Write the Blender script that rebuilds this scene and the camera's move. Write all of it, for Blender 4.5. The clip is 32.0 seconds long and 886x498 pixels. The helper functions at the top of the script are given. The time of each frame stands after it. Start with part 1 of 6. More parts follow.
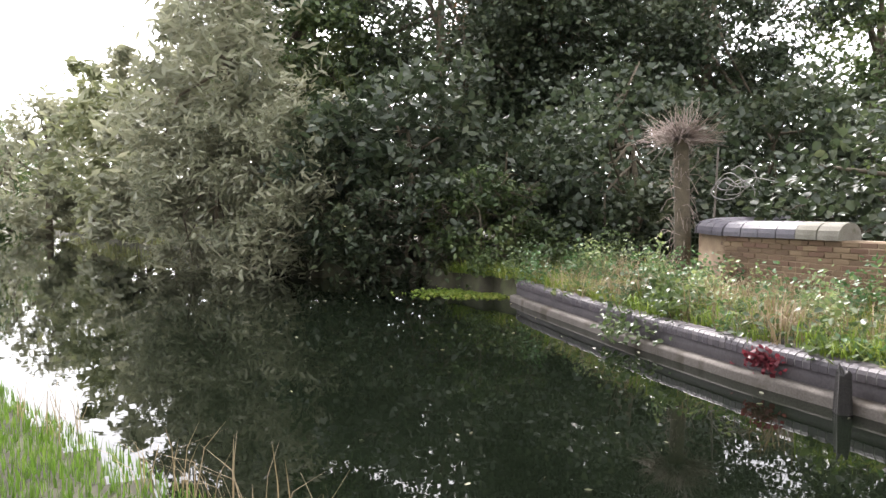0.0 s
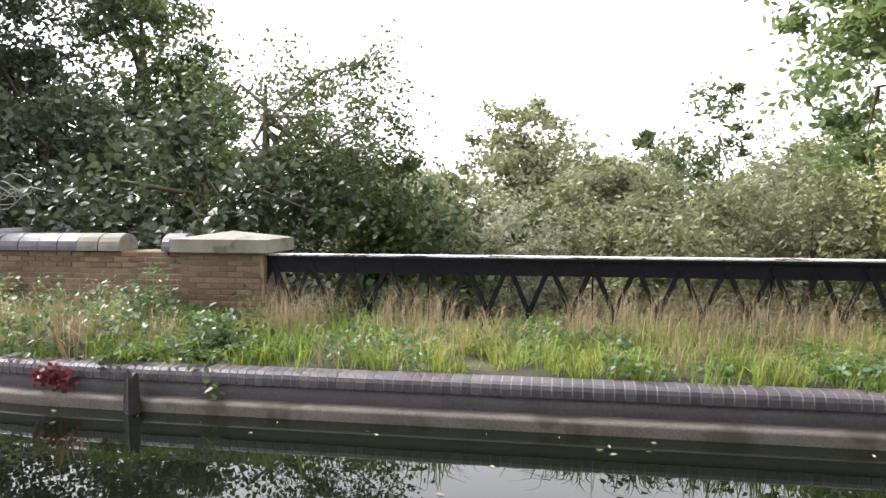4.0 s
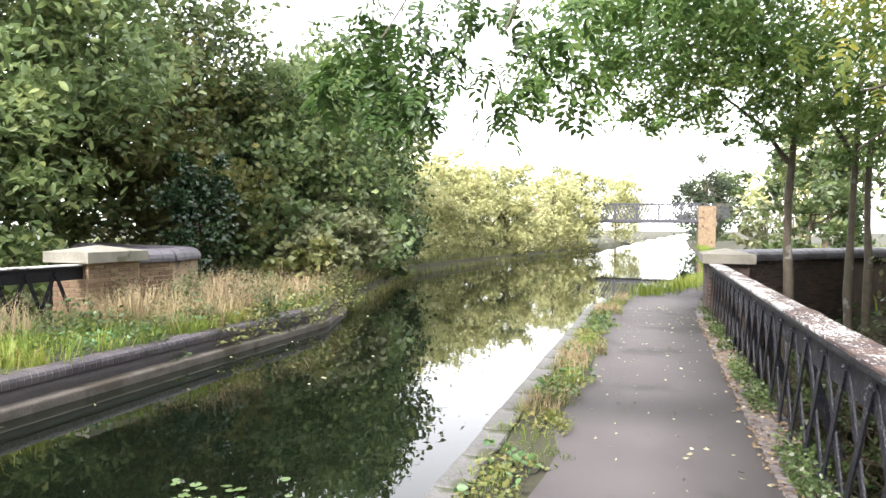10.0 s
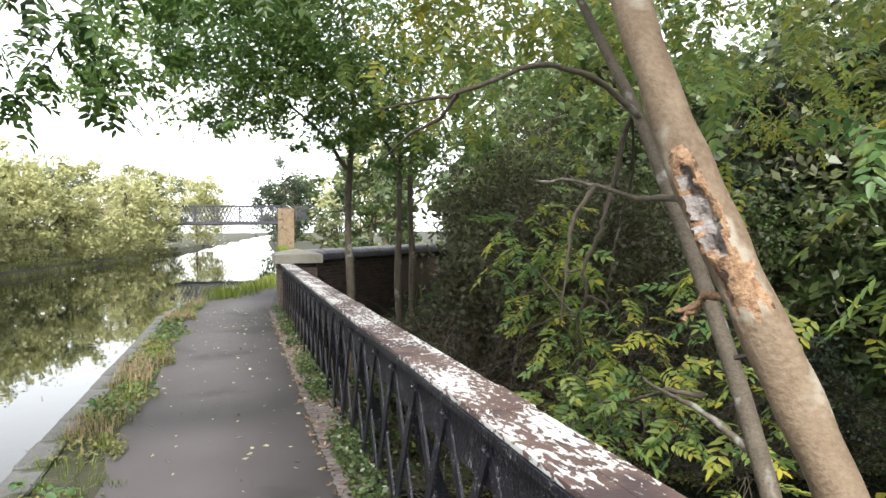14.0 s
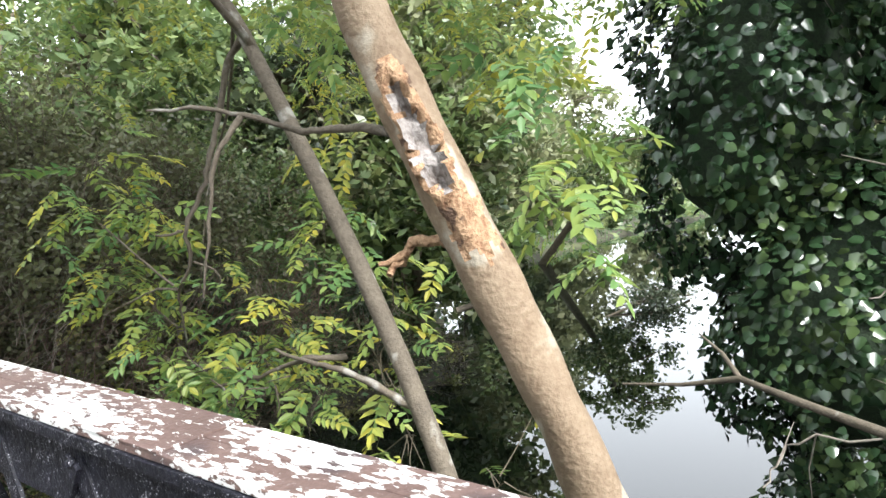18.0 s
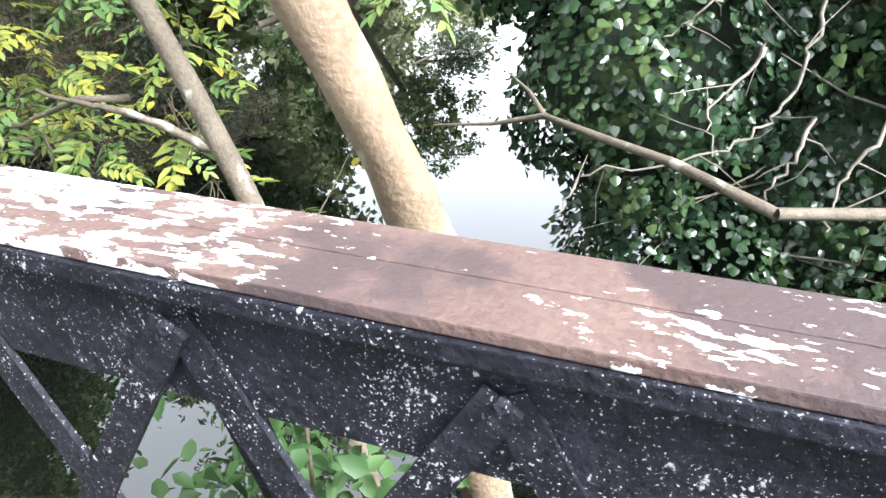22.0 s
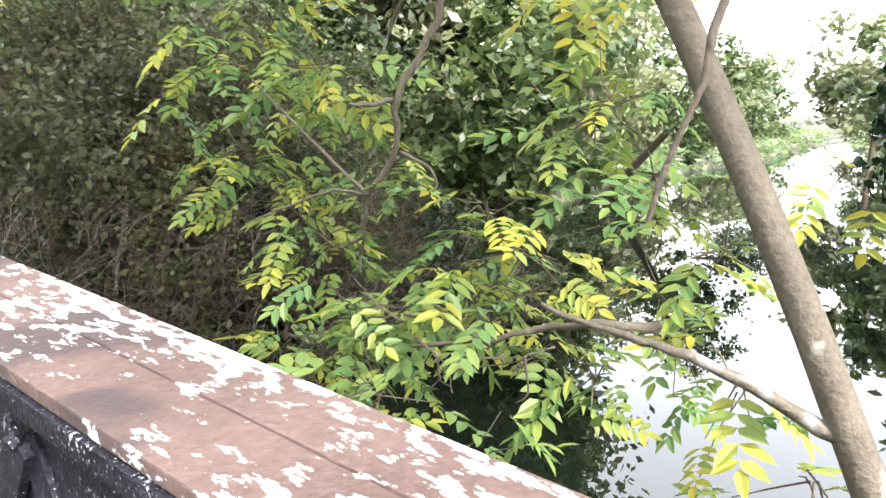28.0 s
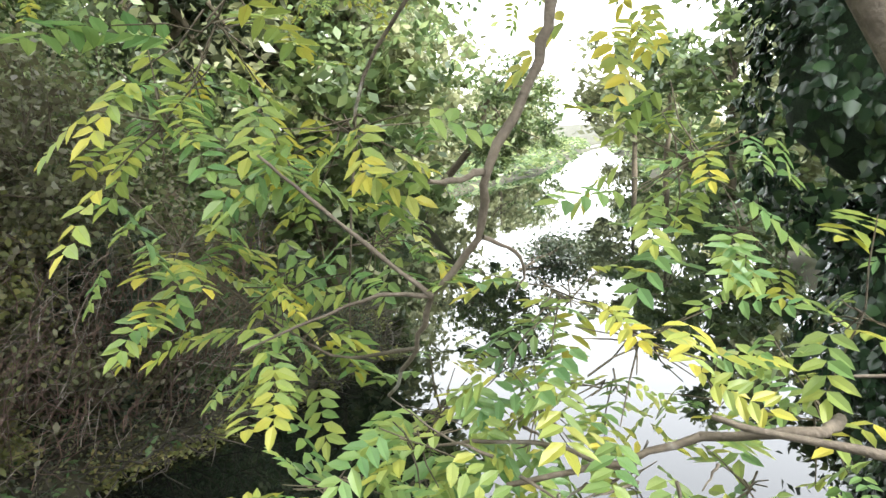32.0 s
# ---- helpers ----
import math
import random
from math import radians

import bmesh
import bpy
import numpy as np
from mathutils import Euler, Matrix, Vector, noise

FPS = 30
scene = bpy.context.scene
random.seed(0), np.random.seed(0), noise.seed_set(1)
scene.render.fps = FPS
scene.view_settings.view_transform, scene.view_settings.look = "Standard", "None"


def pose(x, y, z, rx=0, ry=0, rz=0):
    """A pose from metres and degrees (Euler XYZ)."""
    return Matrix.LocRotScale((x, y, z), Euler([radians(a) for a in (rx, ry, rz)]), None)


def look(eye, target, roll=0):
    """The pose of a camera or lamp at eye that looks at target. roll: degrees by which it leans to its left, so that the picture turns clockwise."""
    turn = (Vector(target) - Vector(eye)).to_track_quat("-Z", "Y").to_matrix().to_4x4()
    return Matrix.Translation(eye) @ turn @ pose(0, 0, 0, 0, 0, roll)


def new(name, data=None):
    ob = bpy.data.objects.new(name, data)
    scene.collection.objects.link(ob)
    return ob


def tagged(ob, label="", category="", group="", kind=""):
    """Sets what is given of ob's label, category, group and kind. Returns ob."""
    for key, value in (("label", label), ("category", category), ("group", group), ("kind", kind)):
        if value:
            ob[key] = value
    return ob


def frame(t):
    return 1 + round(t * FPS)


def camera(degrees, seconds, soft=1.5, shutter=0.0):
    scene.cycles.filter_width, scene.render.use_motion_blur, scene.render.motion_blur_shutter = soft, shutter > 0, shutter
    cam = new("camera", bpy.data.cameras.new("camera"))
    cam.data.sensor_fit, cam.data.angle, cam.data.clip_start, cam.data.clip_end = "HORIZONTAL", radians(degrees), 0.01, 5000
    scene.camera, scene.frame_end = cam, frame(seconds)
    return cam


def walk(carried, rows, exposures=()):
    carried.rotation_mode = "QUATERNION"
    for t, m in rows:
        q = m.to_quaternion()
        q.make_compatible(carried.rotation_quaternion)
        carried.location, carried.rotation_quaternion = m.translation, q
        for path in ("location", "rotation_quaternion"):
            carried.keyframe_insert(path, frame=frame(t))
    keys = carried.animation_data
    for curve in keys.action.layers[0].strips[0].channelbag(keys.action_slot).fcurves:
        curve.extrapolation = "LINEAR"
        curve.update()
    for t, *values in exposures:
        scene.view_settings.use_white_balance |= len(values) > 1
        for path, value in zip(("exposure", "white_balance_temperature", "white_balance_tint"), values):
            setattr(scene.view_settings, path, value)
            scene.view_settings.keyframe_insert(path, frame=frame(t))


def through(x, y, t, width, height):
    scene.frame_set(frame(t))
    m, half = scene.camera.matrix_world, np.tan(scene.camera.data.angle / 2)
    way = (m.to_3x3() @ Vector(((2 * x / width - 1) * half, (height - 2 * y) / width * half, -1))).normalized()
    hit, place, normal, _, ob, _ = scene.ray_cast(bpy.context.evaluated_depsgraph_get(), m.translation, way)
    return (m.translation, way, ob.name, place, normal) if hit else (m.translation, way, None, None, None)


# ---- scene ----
cam = camera(65.2, 32.0)
PATH = [
    (0, (-0.39, -0.457, 1.52), (-1.24, -2.263, 1.395), -0.3),
    (0.5, (-0.499, -0.531, 1.471), (-1.532, -2.24, 1.351), -0.1),
    (1, (-0.494, -0.488, 1.481), (-1.699, -2.078, 1.338), 0.1),
    (1.5, (-0.492, -0.429, 1.5), (-1.947, -1.793, 1.352), 0.2),
    (2, (-0.447, -0.361, 1.543), (-2.108, -1.467, 1.409), 0.2),
    (2.5, (-0.453, -0.357, 1.552), (-2.221, -1.283, 1.437), 0.8),
    (4.5, (-0.109, -0.347, 1.646), (-2.097, -0.494, 1.486), -0.2),
    (5, (-0.084, -0.26, 1.62), (-2.07, -0.174, 1.402), 0.0),
    (5.5, (-0.056, -0.167, 1.622), (-1.956, 0.395, 1.348), -0.5),
    (6, (-0.049, -0.201, 1.65), (-1.787, 0.755, 1.395), -0.9),
    (6.5, (-0.064, -0.229, 1.669), (-1.681, 0.932, 1.482), -0.6),
    (7, (-0.058, -0.239, 1.677), (-1.587, 1.048, 1.596), -0.5),
    (7.5, (-0.038, -0.223, 1.64), (-1.469, 1.174, 1.653), -1.1),
    (8, (-0.071, -0.264, 1.641), (-1.321, 1.297, 1.607), -1.0),
    (8.5, (-0.079, -0.269, 1.649), (-1.197, 1.389, 1.628), -0.4),
    (9, (-0.041, -0.237, 1.649), (-0.998, 1.519, 1.619), -0.1),
    (9.5, (-0.008, -0.175, 1.651), (-0.761, 1.677, 1.596), 0.3),
    (10, (0.025, -0.153, 1.651), (-0.56, 1.759, 1.591), 0.5),
    (10.5, (0.054, -0.156, 1.653), (-0.378, 1.796, 1.599), 0.4),
    (11, (0.078, -0.153, 1.656), (-0.232, 1.822, 1.611), 0.4),
    (11.5, (0.101, -0.172, 1.655), (-0.08, 1.82, 1.609), -0.2),
    (12, (0.122, -0.158, 1.656), (0.095, 1.841, 1.612), -0.3),
    (12.5, (0.139, -0.17, 1.654), (0.211, 1.827, 1.575), -0.2),
    (13, (0.153, -0.241, 1.674), (0.345, 1.748, 1.579), 0.2),
    (13.5, (0.187, -0.162, 1.649), (0.565, 1.797, 1.513), 0.1),
    (14, (0.226, -0.123, 1.659), (0.79, 1.795, 1.605), -0.5),
    (14.5, (0.281, -0.076, 1.631), (1.01, 1.783, 1.534), -0.2),
    (16.5, (0.171, 0.455, 1.611), (1.35, 2.069, 1.564), -2.5),
    (17, (0.214, 0.558, 1.6), (1.51, 2.078, 1.502), -0.4),
    (17.5, (0.229, 0.661, 1.604), (1.76, 1.942, 1.468), -1.1),
    (18, (0.193, 0.72, 1.594), (1.804, 1.889, 1.399), -2.6),
    (18.5, (0.182, 0.722, 1.57), (1.805, 1.836, 1.217), -1.7),
    (19, (0.189, 0.705, 1.537), (1.762, 1.825, 1.018), -1.7),
    (19.5, (0.195, 0.701, 1.506), (1.691, 1.855, 0.85), -1.9),
    (20, (0.198, 0.691, 1.474), (1.626, 1.824, 0.651), -2.2),
    (20.5, (0.224, 0.679, 1.43), (1.67, 1.579, 0.381), -2.2),
    (21, (0.24, 0.706, 1.405), (1.769, 1.34, 0.282), -1.4),
    (21.5, (0.257, 0.754, 1.423), (1.873, 1.258, 0.357), 0.5),
    (22, (0.344, 0.846, 1.469), (2.028, 1.465, 0.585), 0.1),
    (22.5, (0.445, 0.933, 1.495), (2.145, 1.675, 0.747), 0.2),
    (23, (0.572, 1.09, 1.501), (2.333, 1.842, 0.926), 0.3),
    (23.5, (0.535, 1.244, 1.512), (2.238, 2.147, 0.979), -2.3),
    (24, (0.569, 1.419, 1.497), (2.129, 2.536, 0.932), -1.9),
    (24.5, (0.672, 1.546, 1.501), (2.122, 2.81, 0.953), -2.6),
    (25, (0.691, 1.691, 1.51), (2.183, 2.903, 0.959), -1.4),
    (25.5, (0.682, 1.92, 1.472), (2.105, 3.237, 0.981), -2.5),
    (26, (0.666, 2.041, 1.463), (1.98, 3.45, 0.927), -0.7),
    (26.5, (0.742, 2.176, 1.469), (2.064, 3.574, 0.925), -0.6),
    (28.5, (0.672, 2.569, 1.363), (2.229, 3.762, 0.974), 2),
    (29, (0.793, 2.685, 1.426), (2.045, 4.152, 0.897), 2.5),
    (29.5, (0.76, 2.909, 1.437), (2.129, 4.256, 0.877), 2.4),
    (30, (0.723, 3.081, 1.454), (2.252, 4.268, 0.951), 1.5),
    (30.5, (0.791, 3.179, 1.368), (2.406, 4.324, 1.084), -0),
    (31, (0.839, 3.312, 1.484), (2.526, 4.320, 1.112), 1.1),
    (31.5, (0.834, 3.454, 1.503), (2.617, 4.274, 1.114), 0.3),
    (32, (0.792, 3.606, 1.498), (2.62, 4.338, 1.149), -1.9),
]
EXPOSURES = [(0, 2.05, 6550, 16), (1, 2.56, 6450, 16), (2, 2.8, 6500, 16), (2.5, 2.66, 6500, 16), (4.5, 1.6, 6500, 15), (5, 1.52, 6450, 15), (6, 1.72, 6500, 15), (7, 2.15, 6550, 16), (8, 2.3, 6550, 15), (9, 2.3, 6500, 14), (10, 2.2, 6500, 12), (13, 1.5, 6450, 10), (14, 1.5, 6450, 9), (17, 2.25, 6350, 8), (18, 2.15, 6250, 8), (19, 2.15, 6050, 9), (20, 2.5, 5750, 12), (21, 2.65, 5650, 13), (22, 2.8, 6050, 9), (23, 2.82, 6300, 8), (24, 2.92, 6350, 9), (26, 2.7, 6350, 10), (29, 2.88, 6350, 11), (30, 2.76, 6350, 11), (31, 2.74, 6350, 10), (32, 2.7, 6400, 9)]
walk(cam, [(t, look(eye, target, roll)) for t, eye, target, roll in PATH], EXPOSURES)

# ---------------------------------------------------------------- world and light
world = bpy.data.worlds.new("overcast_sky")
scene.world = world
world.use_nodes = True
wn, wl = world.node_tree.nodes, world.node_tree.links
sky = wn.new("ShaderNodeTexSky")
sky.sky_type, sky.sun_disc = "NISHITA", False
sky.sun_elevation, sky.sun_rotation = radians(38), radians(200)
sky.air_density, sky.dust_density, sky.ozone_density = 1.0, 1.2, 1.0
pale = wn.new("ShaderNodeHueSaturation")
pale.inputs["Saturation"].default_value = 0.16
wl.new(sky.outputs[0], pale.inputs["Color"])
# thin even cloud over half the sky's light
cloud = wn.new("ShaderNodeMix")
cloud.data_type = "RGBA"
cloud.inputs["Factor"].default_value = 0.55
cloud.inputs["B"].default_value = (7.6, 7.8, 8.1, 1)
wl.new(pale.outputs[0], cloud.inputs["A"])
wl.new(cloud.outputs["Result"], wn["Background"].inputs[0])
wn["Background"].inputs[1].default_value = 0.15
sun = new("sun", bpy.data.lights.new("sun", "SUN"))
sun.data.energy, sun.data.angle, sun.data.color = 2.6, radians(12), (1.0, 0.97, 0.94)
sun.matrix_world = look((0, 0, 0), (0.25, 0.75, -0.75))

# ---------------------------------------------------------------- materials


def material(name, dark, light, scale=6.0, rough=0.8, bump=0.3, fine=40.0, metal=0.0, third=None, third_at=0.62, spec=0.5, island=False, sheen_at=None):
    """A mottled surface: two colours mixed by noise at two scales, a third colour in patches, fine relief."""
    m = bpy.data.materials.new(name)
    m.use_nodes = True
    n, l = m.node_tree.nodes, m.node_tree.links
    b = n["Principled BSDF"]
    geo = n.new("ShaderNodeTexCoord")
    coarse, grain = n.new("ShaderNodeTexNoise"), n.new("ShaderNodeTexNoise")
    for tex, s, d in ((coarse, scale, 5), (grain, fine, 4)):
        tex.inputs["Scale"].default_value, tex.inputs["Detail"].default_value = s, d
        l.new(geo.outputs["Object"], tex.inputs["Vector"])
    ramp = n.new("ShaderNodeValToRGB")
    ramp.color_ramp.elements[0].position, ramp.color_ramp.elements[1].position = 0.36, 0.64
    ramp.color_ramp.elements[0].color, ramp.color_ramp.elements[1].color = (*dark, 1), (*light, 1)
    add = n.new("ShaderNodeMath")
    add.operation = "MULTIPLY_ADD"
    add.inputs[1].default_value = 0.5
    l.new(grain.outputs["Fac"], add.inputs[0])
    half = n.new("ShaderNodeMath")
    half.operation = "MULTIPLY"
    half.inputs[1].default_value = 0.5
    l.new(coarse.outputs["Fac"], half.inputs[0])
    l.new(half.outputs[0], add.inputs[2])
    fac = add.outputs[0]
    if island:
        gi = n.new("ShaderNodeNewGeometry")
        mixi = n.new("ShaderNodeMath")
        mixi.operation = "MULTIPLY_ADD"
        mixi.inputs[1].default_value = 0.55
        l.new(gi.outputs["Random Per Island"], mixi.inputs[0])
        sub = n.new("ShaderNodeMath")
        sub.operation = "SUBTRACT"
        sub.inputs[1].default_value = 0.27
        l.new(fac, sub.inputs[0])
        l.new(sub.outputs[0], mixi.inputs[2])
        fac = mixi.outputs[0]
    l.new(fac, ramp.inputs["Fac"])
    colour = ramp.outputs["Color"]
    if third:
        patch = n.new("ShaderNodeTexNoise")
        patch.inputs["Scale"].default_value, patch.inputs["Detail"].default_value = scale * 0.6, 8
        l.new(geo.outputs["Object"], patch.inputs["Vector"])
        cut = n.new("ShaderNodeValToRGB")
        cut.color_ramp.elements[0].position, cut.color_ramp.elements[1].position = third_at - 0.03, third_at + 0.03
        l.new(patch.outputs["Fac"], cut.inputs["Fac"])
        mix = n.new("ShaderNodeMix")
        mix.data_type = "RGBA"
        l.new(cut.outputs["Color"], mix.inputs["Factor"])
        l.new(colour, mix.inputs["A"])
        mix.inputs["B"].default_value = (*third, 1)
        colour = mix.outputs["Result"]
    l.new(colour, b.inputs["Base Color"])
    b.inputs["Roughness"].default_value, b.inputs["Metallic"].default_value = rough, metal
    b.inputs["Specular IOR Level"].default_value = spec
    if bump:
        bp = n.new("ShaderNodeBump")
        bp.inputs["Strength"].default_value, bp.inputs["Distance"].default_value = bump, 0.02
        l.new(fac if not island else add.outputs[0], bp.inputs["Height"])
        l.new(bp.outputs[0], b.inputs["Normal"])
    return m


def leaf_material(name, stops, rough=0.5, through=0.35, each=False):
    """Leaves: a colour for each leaf out of the stops, a little light let through."""
    m = bpy.data.materials.new(name)
    m.use_nodes = True
    n, l = m.node_tree.nodes, m.node_tree.links
    b, out = n["Principled BSDF"], n["Material Output"]
    gi = n.new("ShaderNodeNewGeometry")
    ramp = n.new("ShaderNodeValToRGB")
    while len(ramp.color_ramp.elements) < len(stops):
        ramp.color_ramp.elements.new(0.5)
    for e, (p, c) in zip(ramp.color_ramp.elements, stops):
        e.position, e.color = p, (*c, 1)
    tex = n.new("ShaderNodeTexNoise")
    tex.inputs["Scale"].default_value = 0.7
    co = n.new("ShaderNodeTexCoord")
    l.new(co.outputs["Object"], tex.inputs["Vector"])
    add = n.new("ShaderNodeMath")
    add.operation = "MULTIPLY_ADD"
    add.inputs[1].default_value = 0.55
    l.new(gi.outputs["Random Per Island"], add.inputs[0])
    sub = n.new("ShaderNodeMath")
    sub.operation = "MULTIPLY_ADD"
    sub.inputs[1].default_value, sub.inputs[2].default_value = 1.2, -0.38
    l.new(tex.outputs["Fac"], sub.inputs[0])
    l.new(sub.outputs[0], add.inputs[2])
    fac = add.outputs[0]
    if each:
        oi, own = n.new("ShaderNodeObjectInfo"), n.new("ShaderNodeMath")
        own.operation = "MULTIPLY_ADD"
        own.inputs[1].default_value = 0.5
        off = n.new("ShaderNodeMath")
        off.operation = "MULTIPLY_ADD"
        off.inputs[1].default_value, off.inputs[2].default_value = 0.7, -0.1
        l.new(fac, off.inputs[0])
        l.new(oi.outputs["Random"], own.inputs[0])
        l.new(off.outputs[0], own.inputs[2])
        fac = own.outputs[0]
    l.new(fac, ramp.inputs["Fac"])
    l.new(ramp.outputs["Color"], b.inputs["Base Color"])
    b.inputs["Roughness"].default_value = rough
    tr = n.new("ShaderNodeBsdfTranslucent")
    l.new(ramp.outputs["Color"], tr.inputs["Color"])
    mix = n.new("ShaderNodeMixShader")
    mix.inputs[0].default_value = through
    l.new(b.outputs[0], mix.inputs[1])
    l.new(tr.outputs[0], mix.inputs[2])
    l.new(mix.outputs[0], out.inputs["Surface"])
    return m


def water_material(name, colour, ripple, scale, ior=1.4):
    m = bpy.data.materials.new(name)
    m.use_nodes = True
    n, l = m.node_tree.nodes, m.node_tree.links
    b = n["Principled BSDF"]
    b.inputs["Base Color"].default_value = (*colour, 1)
    b.inputs["Roughness"].default_value, b.inputs["IOR"].default_value = 0.01, ior
    co, tex, bp = n.new("ShaderNodeTexCoord"), n.new("ShaderNodeTexNoise"), n.new("ShaderNodeBump")
    tex.inputs["Scale"].default_value, tex.inputs["Detail"].default_value = scale, 3
    l.new(co.outputs["Object"], tex.inputs["Vector"])
    l.new(tex.outputs["Fac"], bp.inputs["Height"])
    bp.inputs["Strength"].default_value, bp.inputs["Distance"].default_value = ripple, 0.02
    l.new(bp.outputs[0], b.inputs["Normal"])
    return m


def speckled_iron():
    """Black paint gone grey, with pale flecks and droppings all over."""
    m = material("black_painted_iron", (0.0035, 0.0035, 0.0055), (0.013, 0.013, 0.02), 9, 0.55, 0.6, 60, spec=0.25)
    n, l = m.node_tree.nodes, m.node_tree.links
    b = n["Principled BSDF"]
    co = n.new("ShaderNodeTexCoord")
    colour = b.inputs["Base Color"].links[0].from_socket
    for scale, lo, hi in ((210.0, 0.785, 0.86), (60.0, 0.825, 0.88)):
        tex, cut, mix = n.new("ShaderNodeTexNoise"), n.new("ShaderNodeValToRGB"), n.new("ShaderNodeMix")
        tex.inputs["Scale"].default_value, tex.inputs["Detail"].default_value = scale, 5
        l.new(co.outputs["Object"], tex.inputs["Vector"])
        cut.color_ramp.elements[0].position, cut.color_ramp.elements[1].position = lo, hi
        patch, sum_ = n.new("ShaderNodeTexNoise"), n.new("ShaderNodeMath")
        patch.inputs["Scale"].default_value, patch.inputs["Detail"].default_value = 7.0, 4
        l.new(co.outputs["Object"], patch.inputs["Vector"])
        sum_.operation = "MULTIPLY_ADD"
        sum_.inputs[1].default_value = 0.3
        l.new(patch.outputs["Fac"], sum_.inputs[0])
        l.new(tex.outputs["Fac"], sum_.inputs[2])
        l.new(sum_.outputs[0], cut.inputs["Fac"])
        mix.data_type = "RGBA"
        l.new(cut.outputs["Color"], mix.inputs["Factor"])
        l.new(colour, mix.inputs["A"])
        mix.inputs["B"].default_value = (0.3, 0.3, 0.32, 1)
        colour = mix.outputs["Result"]
    l.new(colour, b.inputs["Base Color"])
    return m


M_CANAL = water_material("canal_water", (0.003, 0.0045, 0.0025), 0.05, 2.2)
M_RIVER = water_material("river_water", (0.003, 0.0045, 0.003), 0.04, 1.8, 1.6)
M_SOIL = material("soil", (0.02, 0.017, 0.01), (0.042, 0.042, 0.018), 1.1, 0.95, 0.6, 9, third=(0.052, 0.059, 0.022), third_at=0.6)
M_ASPHALT = material("asphalt", (0.052, 0.044, 0.045), (0.082, 0.072, 0.072), 1.2, 0.85, 0.35, 160, third=(0.038, 0.034, 0.032), third_at=0.6)
M_BLUEBRICK = material("blue_brick", (0.05, 0.045, 0.055), (0.11, 0.1, 0.115), 5, 0.5, 0.3, 60, third=(0.16, 0.15, 0.14), third_at=0.68)
M_MORTAR = material("pale_mortar", (0.192, 0.176, 0.168), (0.32, 0.304, 0.288), 8, 0.9, 0.3, 80)
M_RENDER = material("stained_cement", (0.033, 0.028, 0.03), (0.066, 0.057, 0.058), 2.5, 0.8, 0.25, 40, third=(0.084, 0.066, 0.054), third_at=0.66)
M_LEDGE = material("limey_ledge", (0.061, 0.051, 0.041), (0.122, 0.107, 0.092), 3, 0.85, 0.3, 50, third=(0.051, 0.04, 0.028), third_at=0.56)
M_YBRICK = material("yellow_brick", (0.128, 0.085, 0.051), (0.221, 0.162, 0.098), 4, 0.9, 0.5, 50, third=(0.076, 0.051, 0.038), third_at=0.64)
M_RBRICK = material("sooty_red_brick", (0.038, 0.027, 0.022), (0.083, 0.056, 0.045), 3, 0.85, 0.4, 50, third=(0.038, 0.034, 0.03), third_at=0.6)
M_STONE = material("weathered_stone", (0.128, 0.119, 0.093), (0.221, 0.208, 0.174), 4, 0.9, 0.4, 60, third=(0.085, 0.085, 0.051), third_at=0.63)
M_IRON = speckled_iron()
M_IRON_FAR = material("sooty_iron", (0.003, 0.003, 0.004), (0.009, 0.009, 0.012), 9, 0.65, 0.5, 60, spec=0.15)
M_BARK = material("ash_bark", (0.066, 0.052, 0.037), (0.122, 0.1, 0.072), 8, 0.85, 0.7, 55, third=(0.24, 0.225, 0.195), third_at=0.64)
M_BARK2 = material("smooth_ash_bark", (0.125, 0.084, 0.05), (0.205, 0.152, 0.1), 7, 0.8, 0.6, 55, third=(0.27, 0.235, 0.18), third_at=0.62)
M_EDGE = material("edge_stone_grey", (0.068, 0.066, 0.064), (0.128, 0.124, 0.12), 4, 0.9, 0.5, 50, third=(0.045, 0.049, 0.026), third_at=0.56)
M_TWIG = material("brown_twig", (0.049, 0.038, 0.025), (0.119, 0.098, 0.063), 8, 0.9, 0.4, 60)


